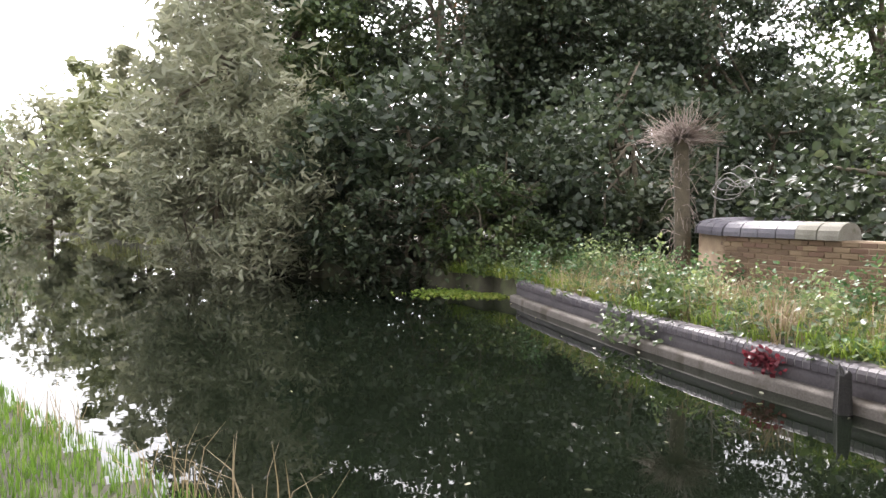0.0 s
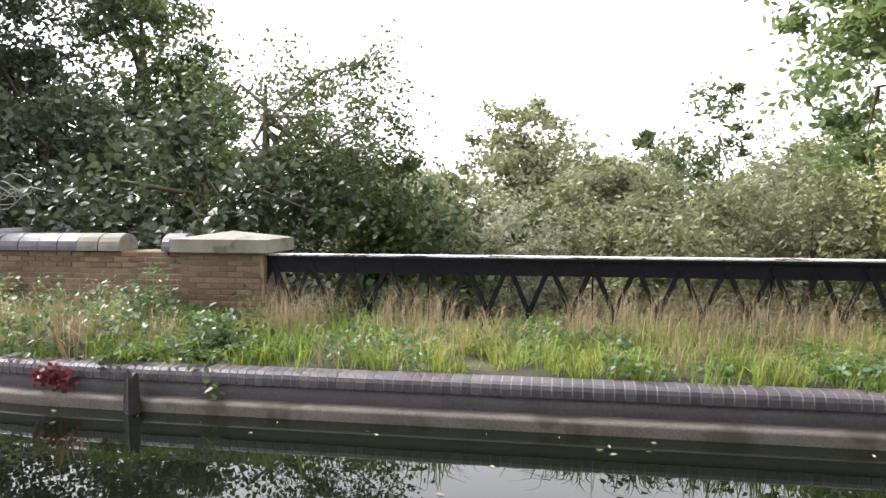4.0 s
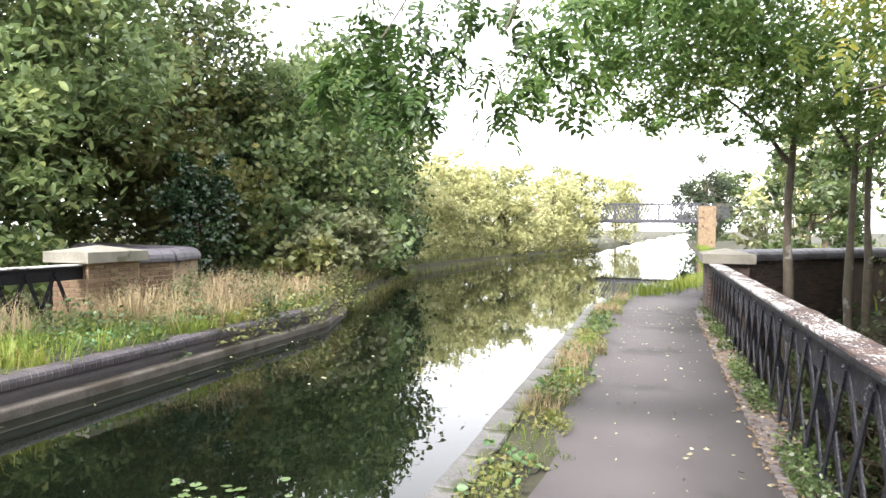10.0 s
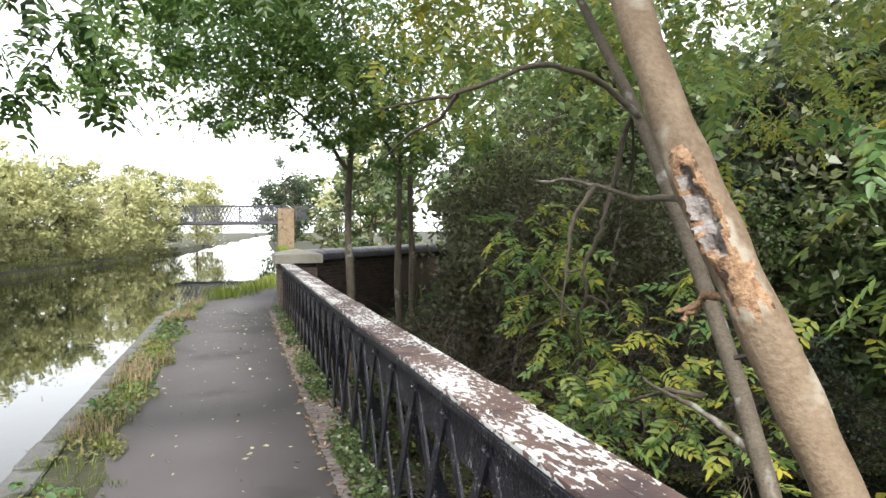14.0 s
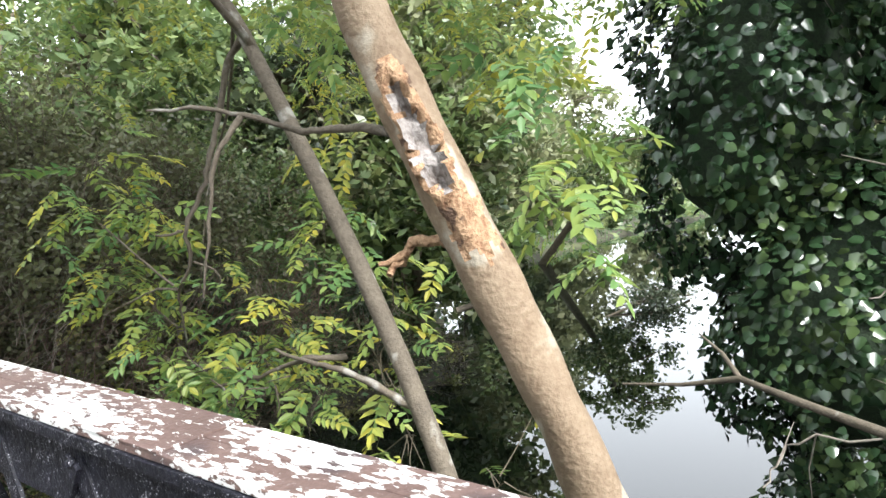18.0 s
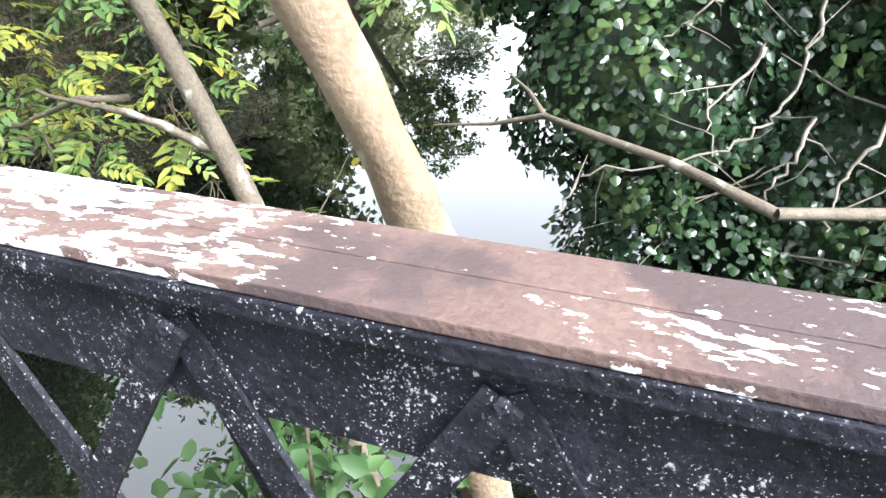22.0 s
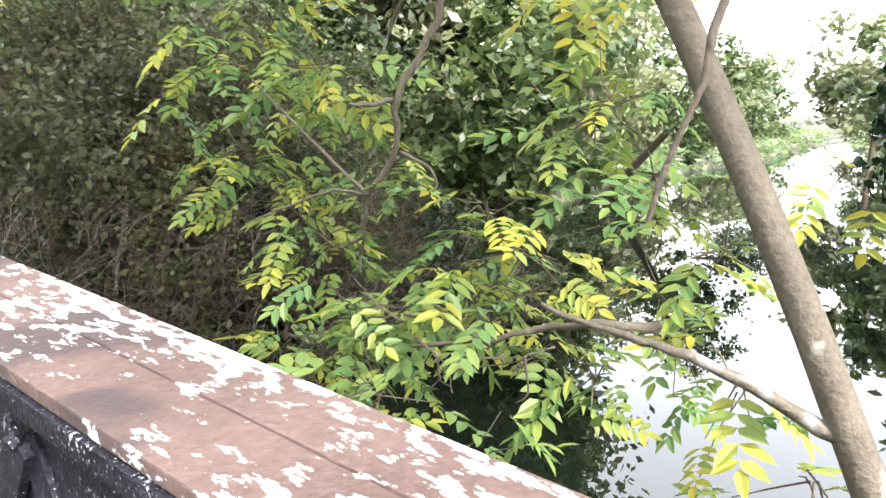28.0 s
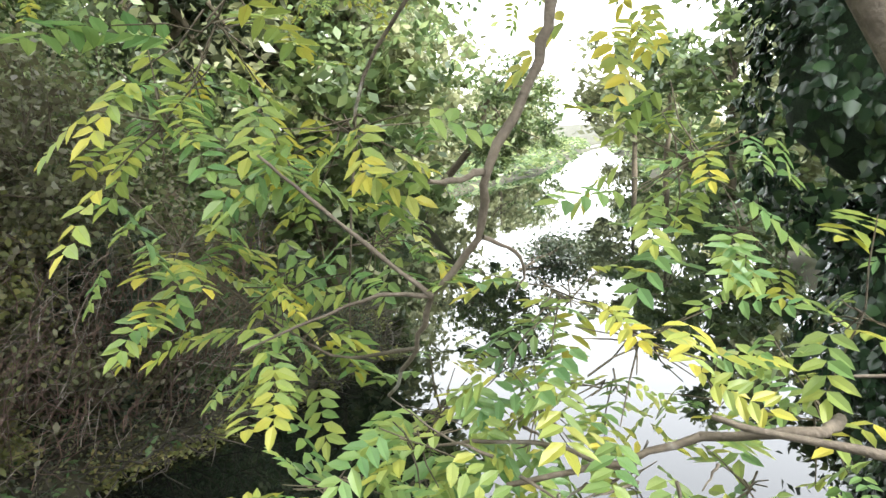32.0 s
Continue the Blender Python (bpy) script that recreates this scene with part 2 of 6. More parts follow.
def rusty_cap(name="flaking_cap", cover=0.925):
    """The cap plate: brown rusty paint with the old white paint left in flakes."""
    m = material(name, (0.066, 0.039, 0.033), (0.115, 0.073, 0.062), 5, 0.75, 0.35, 90, third=(0.048, 0.031, 0.031), third_at=0.54)
    n, l = m.node_tree.nodes, m.node_tree.links
    b = n["Principled BSDF"]
    co = n.new("ShaderNodeTexCoord")
    mp = n.new("ShaderNodeMapping")
    mp.inputs["Scale"].default_value = (1.5, 0.55, 1.0)
    l.new(co.outputs["Object"], mp.inputs["Vector"])
    tex = n.new("ShaderNodeTexNoise")
    tex.inputs["Scale"].default_value, tex.inputs["Detail"].default_value, tex.inputs["Roughness"].default_value = 36.0, 9, 0.64
    big = n.new("ShaderNodeTexNoise")
    big.inputs["Scale"].default_value, big.inputs["Detail"].default_value = 3.4, 5
    l.new(mp.outputs[0], tex.inputs["Vector"])
    l.new(mp.outputs[0], big.inputs["Vector"])
    su = n.new("ShaderNodeMath")
    su.operation = "MULTIPLY_ADD"
    su.inputs[1].default_value = 0.75
    l.new(big.outputs["Fac"], su.inputs[0])
    l.new(tex.outputs["Fac"], su.inputs[2])
    cut = n.new("ShaderNodeValToRGB")
    cut.color_ramp.elements[0].position, cut.color_ramp.elements[1].position = cover, cover + 0.012
    # more of the white paint is left towards the far end
    xyz, along, more = n.new("ShaderNodeSeparateXYZ"), n.new("ShaderNodeMapRange"), n.new("ShaderNodeMath")
    l.new(co.outputs["Object"], xyz.inputs[0])
    for k, q in (("From Min", 1.9), ("From Max", 3.0), ("To Min", -0.05), ("To Max", 0.04)):
        along.inputs[k].default_value = q
    l.new(xyz.outputs["Y"], along.inputs["Value"])
    l.new(su.outputs[0], more.inputs[0])
    l.new(along.outputs["Result"], more.inputs[1])
    l.new(more.outputs[0], cut.inputs["Fac"])
    mix = n.new("ShaderNodeMix")
    mix.data_type = "RGBA"
    old = b.inputs["Base Color"].links[0].from_socket
    l.new(cut.outputs["Color"], mix.inputs["Factor"])
    l.new(old, mix.inputs["A"])
    mix.inputs["B"].default_value = (0.5, 0.49, 0.475, 1)
    l.new(mix.outputs["Result"], b.inputs["Base Color"])
    return m


M_CAP = rusty_cap()
# far cap: extra white stands in for sky sheen among the flaking paint
M_CAP_FAR = rusty_cap("sheen_flaking_cap", 0.79)
L_DARK = leaf_material("dark_leaves", [(0.0, (0.02, 0.031, 0.017)), (0.5, (0.045, 0.063, 0.031)), (1.0, (0.093, 0.108, 0.053))], 0.42, 0.4)
L_MID = leaf_material("mid_leaves", [(0.0, (0.03, 0.052, 0.02)), (0.5, (0.071, 0.107, 0.034)), (1.0, (0.156, 0.178, 0.061))], 0.42, 0.42)
L_PALE = leaf_material("willow_leaves", [(0.0, (0.089, 0.101, 0.052)), (0.5, (0.163, 0.179, 0.085)), (1.0, (0.268, 0.275, 0.142))], 0.5, 0.4)
L_GOLD = leaf_material("yellowing_leaves", [(0.0, (0.251, 0.267, 0.109)), (0.5, (0.402, 0.402, 0.184)), (1.0, (0.536, 0.502, 0.267))], 0.5, 0.42)
L_ASH = leaf_material("ash_leaflets", [(0.0, (0.075, 0.17, 0.066)), (0.3, (0.15, 0.265, 0.088)), (0.6, (0.285, 0.355, 0.092)), (0.82, (0.45, 0.425, 0.075)), (1.0, (0.6, 0.47, 0.055))], 0.42, 0.5, True)
L_IVY = leaf_material("ivy_leaves", [(0.0, (0.012, 0.029, 0.015)), (0.6, (0.026, 0.053, 0.022)), (1.0, (0.062, 0.093, 0.031))], 0.26, 0.12)
L_GRASS = leaf_material("grass_blades", [(0.0, (0.06, 0.108, 0.01)), (0.6, (0.17, 0.235, 0.034)), (1.0, (0.37, 0.315, 0.09))], 0.6, 0.45)
L_STRAW = leaf_material("dry_grass", [(0.0, (0.135, 0.1, 0.055)), (0.6, (0.29, 0.22, 0.125)), (1.0, (0.44, 0.37, 0.225))], 0.7, 0.3)
L_BRAMBLE = leaf_material("bramble_leaves", [(0.0, (0.045, 0.036, 0.022)), (0.4, (0.088, 0.085, 0.042)), (0.8, (0.13, 0.145, 0.06)), (1.0, (0.23, 0.195, 0.105))])
L_WILLOW = leaf_material("grey_willow_leaves", [(0.0, (0.115, 0.122, 0.08)), (0.5, (0.21, 0.218, 0.136)), (1.0, (0.335, 0.325, 0.22))], 0.5, 0.42)
L_ASHT = leaf_material("lit_ash_leaves", [(0.0, (0.068, 0.112, 0.046)), (0.5, (0.155, 0.215, 0.082)), (1.0, (0.325, 0.36, 0.14))], 0.42, 0.45)
L_OLIVE = leaf_material("olive_bramble_leaves", [(0.0, (0.065, 0.08, 0.024)), (0.5, (0.145, 0.16, 0.048)), (1.0, (0.29, 0.245, 0.09))], 0.5, 0.4)
L_RUST = leaf_material("russet_leaves", [(0.0, (0.037, 0.022, 0.009)), (0.6, (0.093, 0.05, 0.019)), (1.0, (0.155, 0.093, 0.031))])

L_NETTLE = leaf_material("nettle_leaves", [(0.0, (0.042, 0.095, 0.032)), (0.6, (0.078, 0.15, 0.05)), (1.0, (0.14, 0.21, 0.085))], 0.5, 0.35)
L_LITTER = leaf_material("fallen_leaf", [(0.0, (0.226, 0.202, 0.113)), (0.6, (0.338, 0.322, 0.226)), (1.0, (0.403, 0.363, 0.146))], 0.7, 0.1)


def brick_material(name, stops, rough=0.85):
    """Each brick takes a colour of its own, mottled and a little rough."""
    m = material(name, stops[0][1], stops[-1][1], 9, rough, 0.5, 70)
    n, l = m.node_tree.nodes, m.node_tree.links
    b = n["Principled BSDF"]
    oi, ramp = n.new("ShaderNodeObjectInfo"), n.new("ShaderNodeValToRGB")
    while len(ramp.color_ramp.elements) < len(stops):
        ramp.color_ramp.elements.new(0.5)
    for e, (p, c) in zip(ramp.color_ramp.elements, stops):
        e.position, e.color = p, (*c, 1)
    l.new(oi.outputs["Random"], ramp.inputs["Fac"])
    mix = n.new("ShaderNodeMix")
    mix.data_type = "RGBA"
    mix.inputs["Factor"].default_value = 0.65
    l.new(b.inputs["Base Color"].links[0].from_socket, mix.inputs["A"])
    l.new(ramp.outputs["Color"], mix.inputs["B"])
    l.new(mix.outputs["Result"], b.inputs["Base Color"])
    return m


def pad_material():
    m = material("lily_pad_green", (0.05, 0.085, 0.03), (0.11, 0.16, 0.055), 12, 0.35, 0.1, 60)
    return m


L_PAD = pad_material()

# ---------------------------------------------------------------- mesh helpers


def part(name, bm, mat, parent=None, label=""):
    """Links a bmesh as one mesh object under a thing or a part."""
    me = bpy.data.meshes.new(name)
    bm.to_mesh(me)
    bm.free()
    me.materials.append(mat)
    ob = new(name, me)
    if parent:
        ob.parent = parent
    if label:
        ob["label"] = label
    return ob


def arrays(name, verts, faces, mat, parent=None, smooth=False):
    """A mesh object from arrays of corners and of faces that all have the same number of corners."""
    verts, faces = np.asarray(verts, np.float32).reshape(-1, 3), np.asarray(faces, np.int32)
    k = faces.shape[1]
    me = bpy.data.meshes.new(name)
    me.vertices.add(len(verts))
    me.vertices.foreach_set("co", verts.ravel())
    me.loops.add(faces.size)
    me.loops.foreach_set("vertex_index", faces.ravel())
    me.polygons.add(len(faces))
    me.polygons.foreach_set("loop_start", np.arange(0, faces.size, k, dtype=np.int32))
    if smooth:
        me.polygons.foreach_set("use_smooth", np.ones(len(faces), bool))
    me.update(calc_edges=True)
    me.materials.append(mat)
    ob = new(name, me)
    if parent:
        ob.parent = parent
    return ob


def thing(name, place, label, category, group="", kind=""):
    ob = new(name)
    ob.location = place
    return tagged(ob, label, category, group, kind)


def box(bm, lo, hi, bevel=0.0):
    lo, hi = Vector(lo), Vector(hi)
    made = bmesh.ops.create_cube(bm, size=1, matrix=Matrix.Translation((lo + hi) / 2) @ Matrix.Diagonal((*(hi - lo), 1)))
    if bevel:
        edges = list({e for v in made["verts"] for e in v.link_edges})
        bmesh.ops.bevel(bm, geom=edges, offset=bevel, segments=2, affect="EDGES", profile=0.6)
    return bm


def bar(bm, a, b, width, depth, up=(1, 0, 0)):
    """A flat bar from a to b; depth is measured along up."""
    a, b, up = Vector(a), Vector(b), Vector(up)
    ahead = (b - a).normalized()
    side = ahead.cross(up).normalized()
    m = Matrix((side, up, ahead)).transposed().to_4x4()
    m.translation = (a + b) / 2
    bmesh.ops.create_cube(bm, size=1, matrix=m @ Matrix.Diagonal((width, depth, (b - a).length, 1)))
    return bm


def profile_run(path, outline, closed_ends=True):
    """Sweeps an outline of (across, up) along a path of (x, y, z): corners and quads. Across is to the right of the way."""
    path = np.array(path, float)
    d = np.gradient(path[:, :2], axis=0)
    d /= np.linalg.norm(d, axis=1)[:, None]
    right = np.stack([d[:, 1], -d[:, 0]], 1)
    o = np.array(outline, float)
    v = np.zeros((len(path), len(o), 3))
    v[:, :, :2] = path[:, None, :2] + right[:, None] * o[None, :, :1]
    v[:, :, 2] = path[:, None, 2] + o[None, :, 1]
    f = []
    k = len(o)
    for i in range(len(path) - 1):
        for j in range(k):
            f.append((i * k + j, i * k + (j + 1) % k, (i + 1) * k + (j + 1) % k, (i + 1) * k + j))
    return v.reshape(-1, 3), np.array(f)


def tube(points, radii, sides=7):
    """A tapering limb along points: corners and quads."""
    pts, out, faces = [Vector(p) for p in points], [], []
    n = len(pts)
    ref = Vector((0.31, 0.83, 0.2))
    for i, p in enumerate(pts):
        d = (pts[min(i + 1, n - 1)] - pts[max(i - 1, 0)]).normalized()
        u = d.cross(ref).normalized()
        w = d.cross(u)
        for s in range(sides):
            a = 2 * math.pi * s / sides
            out.append(p + (u * math.cos(a) + w * math.sin(a)) * radii[i])
        if i:
            for s in range(sides):
                faces.append(((i - 1) * sides + s, (i - 1) * sides + (s + 1) % sides, i * sides + (s + 1) % sides, i * sides + s))
    return [tuple(v) for v in out], faces


def joined(pieces):
    vs, fs, k = [], [], 0
    for v, f in pieces:
        vs.append(np.asarray(v, float).reshape(-1, 3))
        fs.append(np.asarray(f, int) + k)
        k += len(vs[-1])
    return np.concatenate(vs), np.concatenate(fs)


def leaves(rng, centres, length, width, droop=0.3, spread=1.0):
    """One folded leaf of four corners at each centre, turned at random and hanging a little: corners and quads."""
    n = len(centres)
    az, el = rng.uniform(0, 2 * np.pi, n), rng.normal(-droop, 0.5 * spread, n)
    d = np.stack([np.cos(az) * np.cos(el), np.sin(az) * np.cos(el), np.sin(el)], 1)
    s = np.cross(d, rng.normal(0, 1, (n, 3)))
    s /= np.linalg.norm(s, axis=1)[:, None] + 1e-9
    up = np.cross(s, d)
    size = rng.uniform(0.65, 1.25, n)[:, None]
    c = np.asarray(centres)
    L, W = length * size, width * size
    v = np.stack([c - d * L * 0.5, c + s * W * 0.5 + up * W * 0.15, c + d * L * 0.5, c - s * W * 0.5 + up * W * 0.15], 1)
    return v.reshape(-1, 3), np.arange(4 * n).reshape(-1, 4)


def round_leaves(rng, centres, length, width, droop=0.3, spread=1.0):
    """Oval leaves of six corners, folded along the middle: corners and quads."""
    n = len(centres)
    az, el = rng.uniform(0, 2 * np.pi, n), rng.normal(-droop, 0.5 * spread, n)
    d = np.stack([np.cos(az) * np.cos(el), np.sin(az) * np.cos(el), np.sin(el)], 1)
    s = np.cross(d, rng.normal(0, 0.6, (n, 3)) + (0, 0, 1))
    s /= np.linalg.norm(s, axis=1)[:, None] + 1e-9
    size = rng.uniform(0.65, 1.25, n)
    return lancets(np.asarray(centres) - d * (0.5 * length * size)[:, None], d, s, length * size, width * size)


def shingles(rng, centres, outward, size):
    """Ivy leaves that lap over one another, facing outward with the tip hanging: corners and quads."""
    n = len(centres)
    o = outward + rng.normal(0, 0.45, (n, 3)) + (0, 0, 0.35)
    o /= np.linalg.norm(o, axis=1)[:, None]
    d = np.array([0, 0, -1.0]) + rng.normal(0, 0.5, (n, 3))
    d -= o * np.sum(d * o, 1)[:, None]
    d /= np.linalg.norm(d, axis=1)[:, None]
    L = size * rng.uniform(0.6, 1.3, n)
    return lancets(np.asarray(centres), d, np.cross(o, d), L, L * 0.95, 0.15, 0.22, 0.6)


def foliage(rng, blobs, leaf, cover, clump=0.3, inner=0.7):
    """Leaves in clumps over the outside of a heap of ellipsoids, with gaps between the clumps: centres of clumps, corners, quads."""
    heads, pts = [], []
    area = 0.5 * leaf[0] * leaf[1]
    cover = 0.165 * cover
    for x, y, z, rx, ry, rz in blobs:
        p = 1.6
        surf = 4 * math.pi * (((rx * ry) ** p + (rx * rz) ** p + (ry * rz) ** p) / 3) ** (1 / p)
        n = int(cover * surf / area)
        per = 70
        k = max(3, n // per)
        u = rng.normal(0, 1, (k, 3))
        u /= np.linalg.norm(u, axis=1)[:, None]
        h = np.array([x, y, z]) + u * np.array([rx, ry, rz]) * rng.uniform(inner, 1.05, (k, 1))
        c = clump * (rx * ry * rz) ** (1 / 3)
        q = h[:, None] + rng.normal(0, 1, (k, per, 3)) * np.array([c, c, 0.7 * c]) * rng.uniform(0.4, 1.0, (k, 1, 1))
        heads.append(h)
        pts.append(q.reshape(-1, 3))
    return np.concatenate(heads), np.concatenate(pts)


def heap(rng, centre, radii, lumps):
    """A main ellipsoid with smaller ones bulging from it."""
    c, r = np.array(centre, float), np.array(radii, float)
    out = [(*c, *(r * 0.8))]
    for _ in range(lumps):
        u = rng.normal(0, 1, 3)
        u /= np.linalg.norm(u)
        s = rng.uniform(0.3, 0.5)
        out.append((*(c + u * r * 0.68), *(r * s)))
    return out


def tree(name, base, height, spread, mat, seed, label, leaf=(0.2, 0.11), cover=1.4, trunk=0.22, crown_at=0.6, crown_h=0.42, lumps=8, lean=(0, 0), limbs=9, squash=1.0, bark=None, clump=0.3, group="", twigs=0, near=False):
    """A tree or bush: a tapered trunk with limbs out to its clumps, and a lumpy crown of many small leaves."""
    rng = np.random.default_rng(seed)
    t = thing(name, base, label, "tree" if "tree" in name or "willow" in name else "bush", group or ("trees along the banks" if "tree" in name else "bushes along the banks"))
    top = np.array([lean[0], lean[1], height * crown_at])
    heads, pts = foliage(rng, heap(rng, top, (spread, spread * squash, height * crown_h), lumps), leaf, cover, clump)
    pts = pts[pts[:, 2] > 0.02]
    line = [np.array([0, 0, -0.3]), top * 0.35 + rng.normal(0, 0.1, 3), top * 0.7 + rng.normal(0, 0.12, 3), top + np.array([0, 0, height * crown_h * 0.55])]
    pieces = [tube(line, [trunk * 1.25, trunk, trunk * 0.75, trunk * 0.25], 9)]
    for i in rng.choice(len(heads), min(limbs, len(heads)), replace=False):
        s = rng.uniform(0.35, 0.9)
        a = np.array(line[1]) * (1 - s) + np.array(line[3]) * s
        b = heads[i]
        mid = (a + b) / 2 + rng.normal(0, 0.1 * spread, 3) + np.array([0, 0, 0.1 * spread])
        pieces.append(tube([a, mid, b], [trunk * 0.4, trunk * 0.25, trunk * 0.06], 5))
    for i in rng.integers(0, len(heads), twigs):
        b = heads[i] + rng.normal(0, 0.1, 3)
        a = b + (top - b) * rng.uniform(0.15, 0.4) + rng.normal(0, 0.25, 3)
        pieces.append(tube([a, (a + b) / 2 + rng.normal(0, 0.12, 3), b + (b - top) * 0.06], [0.014, 0.011, 0.004], 4))
    v, f = joined(pieces)
    arrays("trunk", v, f, bark or M_TWIG, t, True)
    v, f = (round_leaves if near else leaves)(rng, pts, (1.36 if near else 1.57) * leaf[0], (1.36 if near else 1.57) * leaf[1])
    arrays("crown", v, f, mat, t)
    return t


def lancets(base, way, side, length, width, sag=0.12, low=0.28, high=0.68):
    """Oval pointed leaflets from arrays of bases, ways and sides: six corners and two quads each, folded along the middle."""
    n = len(base)
    up = np.cross(side, way)
    L, W = length[:, None], width[:, None]
    tip = base + way * L - up * L * sag
    v = [base]
    for c in (low, high):
        v.append(base + way * L * c + side * W * (0.5 if c == low else 0.4) + up * (W * 0.12 - L * sag * c * c))
    v.append(tip)
    for c in (high, low):
        v.append(base + way * L * c - side * W * (0.5 if c == low else 0.4) + up * (W * 0.12 - L * sag * c * c))
    v = np.stack(v, 1).reshape(-1, 3)
    k = 6 * np.arange(n)[:, None]
    return v, np.concatenate([k + [0, 1, 2, 3], k + [0, 3, 4, 5]])


def spray(rng, centre, count, reach, size=0.21, droop=0.45):
    """A twig end of pinnate ash leaves round a centre: corners and quads of the leaflets."""
    c = np.zeros(3) if centre is None else np.array(centre, float)
    vs, fs, k = [], [], 0
    for _ in range(count):
        o = c + rng.normal(0, 1, 3) * reach * np.array([0.5, 0.5, 0.42])
        az, el = (0.0, 0.0) if centre is None else (rng.uniform(0, 2 * np.pi), rng.normal(-droop, 0.35))
        d = np.array([np.cos(az) * np.cos(el), np.sin(az) * np.cos(el), np.sin(el)])
        s = np.cross(d, (0, 0, 1))
        s /= np.linalg.norm(s) + 1e-9
        s = s + np.array([0, 0, 0 if centre is None else rng.normal(0, 0.35)])
        s /= np.linalg.norm(s)
        L = size * rng.uniform(0.75, 1.25)
        pairs = rng.integers(4, 6)
        q = np.linspace(0.25, 0.88, pairs)
        base = np.concatenate([o + d * L * q[:, None], o + d * L * q[:, None], [o + d * L * 0.95]])
        base[:, 2] -= 0.25 * L * ((base - o) @ d / L) ** 2
        w = np.concatenate([np.tile(d * 0.5 + s * 0.85, (pairs, 1)), np.tile(d * 0.5 - s * 0.85, (pairs, 1)), [d]])
        w = w + rng.normal(0, 0.12, w.shape)
        w[:, 2] -= 0.12
        w /= np.linalg.norm(w, axis=1)[:, None]
        up = np.cross(s, d)
        side = np.cross(w, up)
        side /= np.linalg.norm(side, axis=1)[:, None] + 1e-9
        v, f = lancets(base, w, side, rng.uniform(0.3, 0.4, len(base)) * L, rng.uniform(0.13, 0.17, len(base)) * L)
        vs.append(v)
        fs.append(f + k)
        k += len(v)
    return np.concatenate(vs), np.concatenate(fs)


def blades(rng, roots, high, wide, lean=0.35):
    """Grass blades: three corners up a bent strip, two quads each."""
    n = len(roots)
    az = rng.uniform(0, 2 * np.pi, n)
    h = high * rng.uniform(0.5, 1.25, n)
    out = np.stack([np.cos(az), np.sin(az), 0 * az], 1)
    side = np.stack([-np.sin(az), np.cos(az), 0 * az], 1) * (wide * rng.uniform(0.6, 1.3, n))[:, None] * 0.5
    b = rng.uniform(0.1, 1.0, n) * lean
    r = np.asarray(roots, float)
    m = r + out * (b * h * 0.3)[:, None] + np.array([0, 0, 1]) * (0.6 * h)[:, None]
    t = r + out * (b * h)[:, None] + np.array([0, 0, 1]) * (h * (1 - 0.25 * b))[:, None]
    v = np.stack([r - side, r + side, m + side * 0.8, m - side * 0.8, t + side * 0.15, t - side * 0.15], 1).reshape(-1, 3)
    k = 6 * np.arange(n)[:, None]
    return v, np.concatenate([k + [0, 1, 2, 3], k + [3, 2, 4, 5]])


def tufts(rng, roots, per, high, wide, splay=0.5, reach=0.07):
    """Tufts of grass: blades that spring from one foot, splay outward and bend over, each tuft with a height of its own."""
    k = len(roots)
    h = np.repeat(high * rng.uniform(0.45, 1.3, k), per) * rng.uniform(0.55, 1.15, k * per)
    off = rng.normal(0, reach, (k * per, 2))
    az = np.arctan2(off[:, 1], off[:, 0]) + rng.normal(0, 0.7, k * per)
    swing = np.repeat(rng.normal(0, 0.25, (k, 2)), per, 0)
    out = np.stack([np.cos(az), np.sin(az)], 1) * (splay * rng.uniform(0.15, 1.0, k * per))[:, None] + swing
    r = np.repeat(np.asarray(roots, float), per, 0)
    r[:, :2] += off
    side = np.stack([-np.sin(az), np.cos(az), 0 * az], 1) * (wide * rng.uniform(0.6, 1.3, k * per))[:, None] * 0.5
    m, t = r.copy(), r.copy()
    m[:, :2] += out * (0.35 * h)[:, None]
    m[:, 2] += 0.62 * h
    t[:, :2] += out * h[:, None]
    t[:, 2] += h * (1 - 0.45 * np.minimum(np.linalg.norm(out, axis=1), 1.2))
    v = np.stack([r - side, r + side, m + side * 0.8, m - side * 0.8, t + side * 0.12, t - side * 0.12], 1).reshape(-1, 3)
    q = 6 * np.arange(k * per)[:, None]
    return v, np.concatenate([q + [0, 1, 2, 3], q + [3, 2, 4, 5]])

# ---------------------------------------------------------------- plan
WATER, RIVER, LEVEL = -0.24, -2.75, 0.15
RIVER_L = [(1.2, 11.5), (4, 10.8), (7, 10.4), (12, 9.3), (16, 12), (21, 16.5), (45, 19), (62, 17.5), (120, 24), (900, 170)]
RIVER_R = [(1.2, -3), (5, 0.3), (12, 0.6), (20, 1.5), (36, 3.2), (60, 9), (120, 21), (900, 165)]
RAIL_X, FAR_X = 1.0, -8.65
NEAR_EDGE = [(-400, 120), (-60, 14), (-25, 8), (-14, 5), (-10, 2.2), (-7.8, 0.9), (-6.9, 0.52), (-5.6, 0.06), (-4.5, -0.43), (-3.7, -0.74), (-3, -1.1), (-1, -1.15), (13, -1.16), (15.3, -0.9), (17.1, -0.1), (21.5, 1.2), (26.5, 1.9), (40, 2.8), (65, 3.5), (120, 5), (400, 22)]
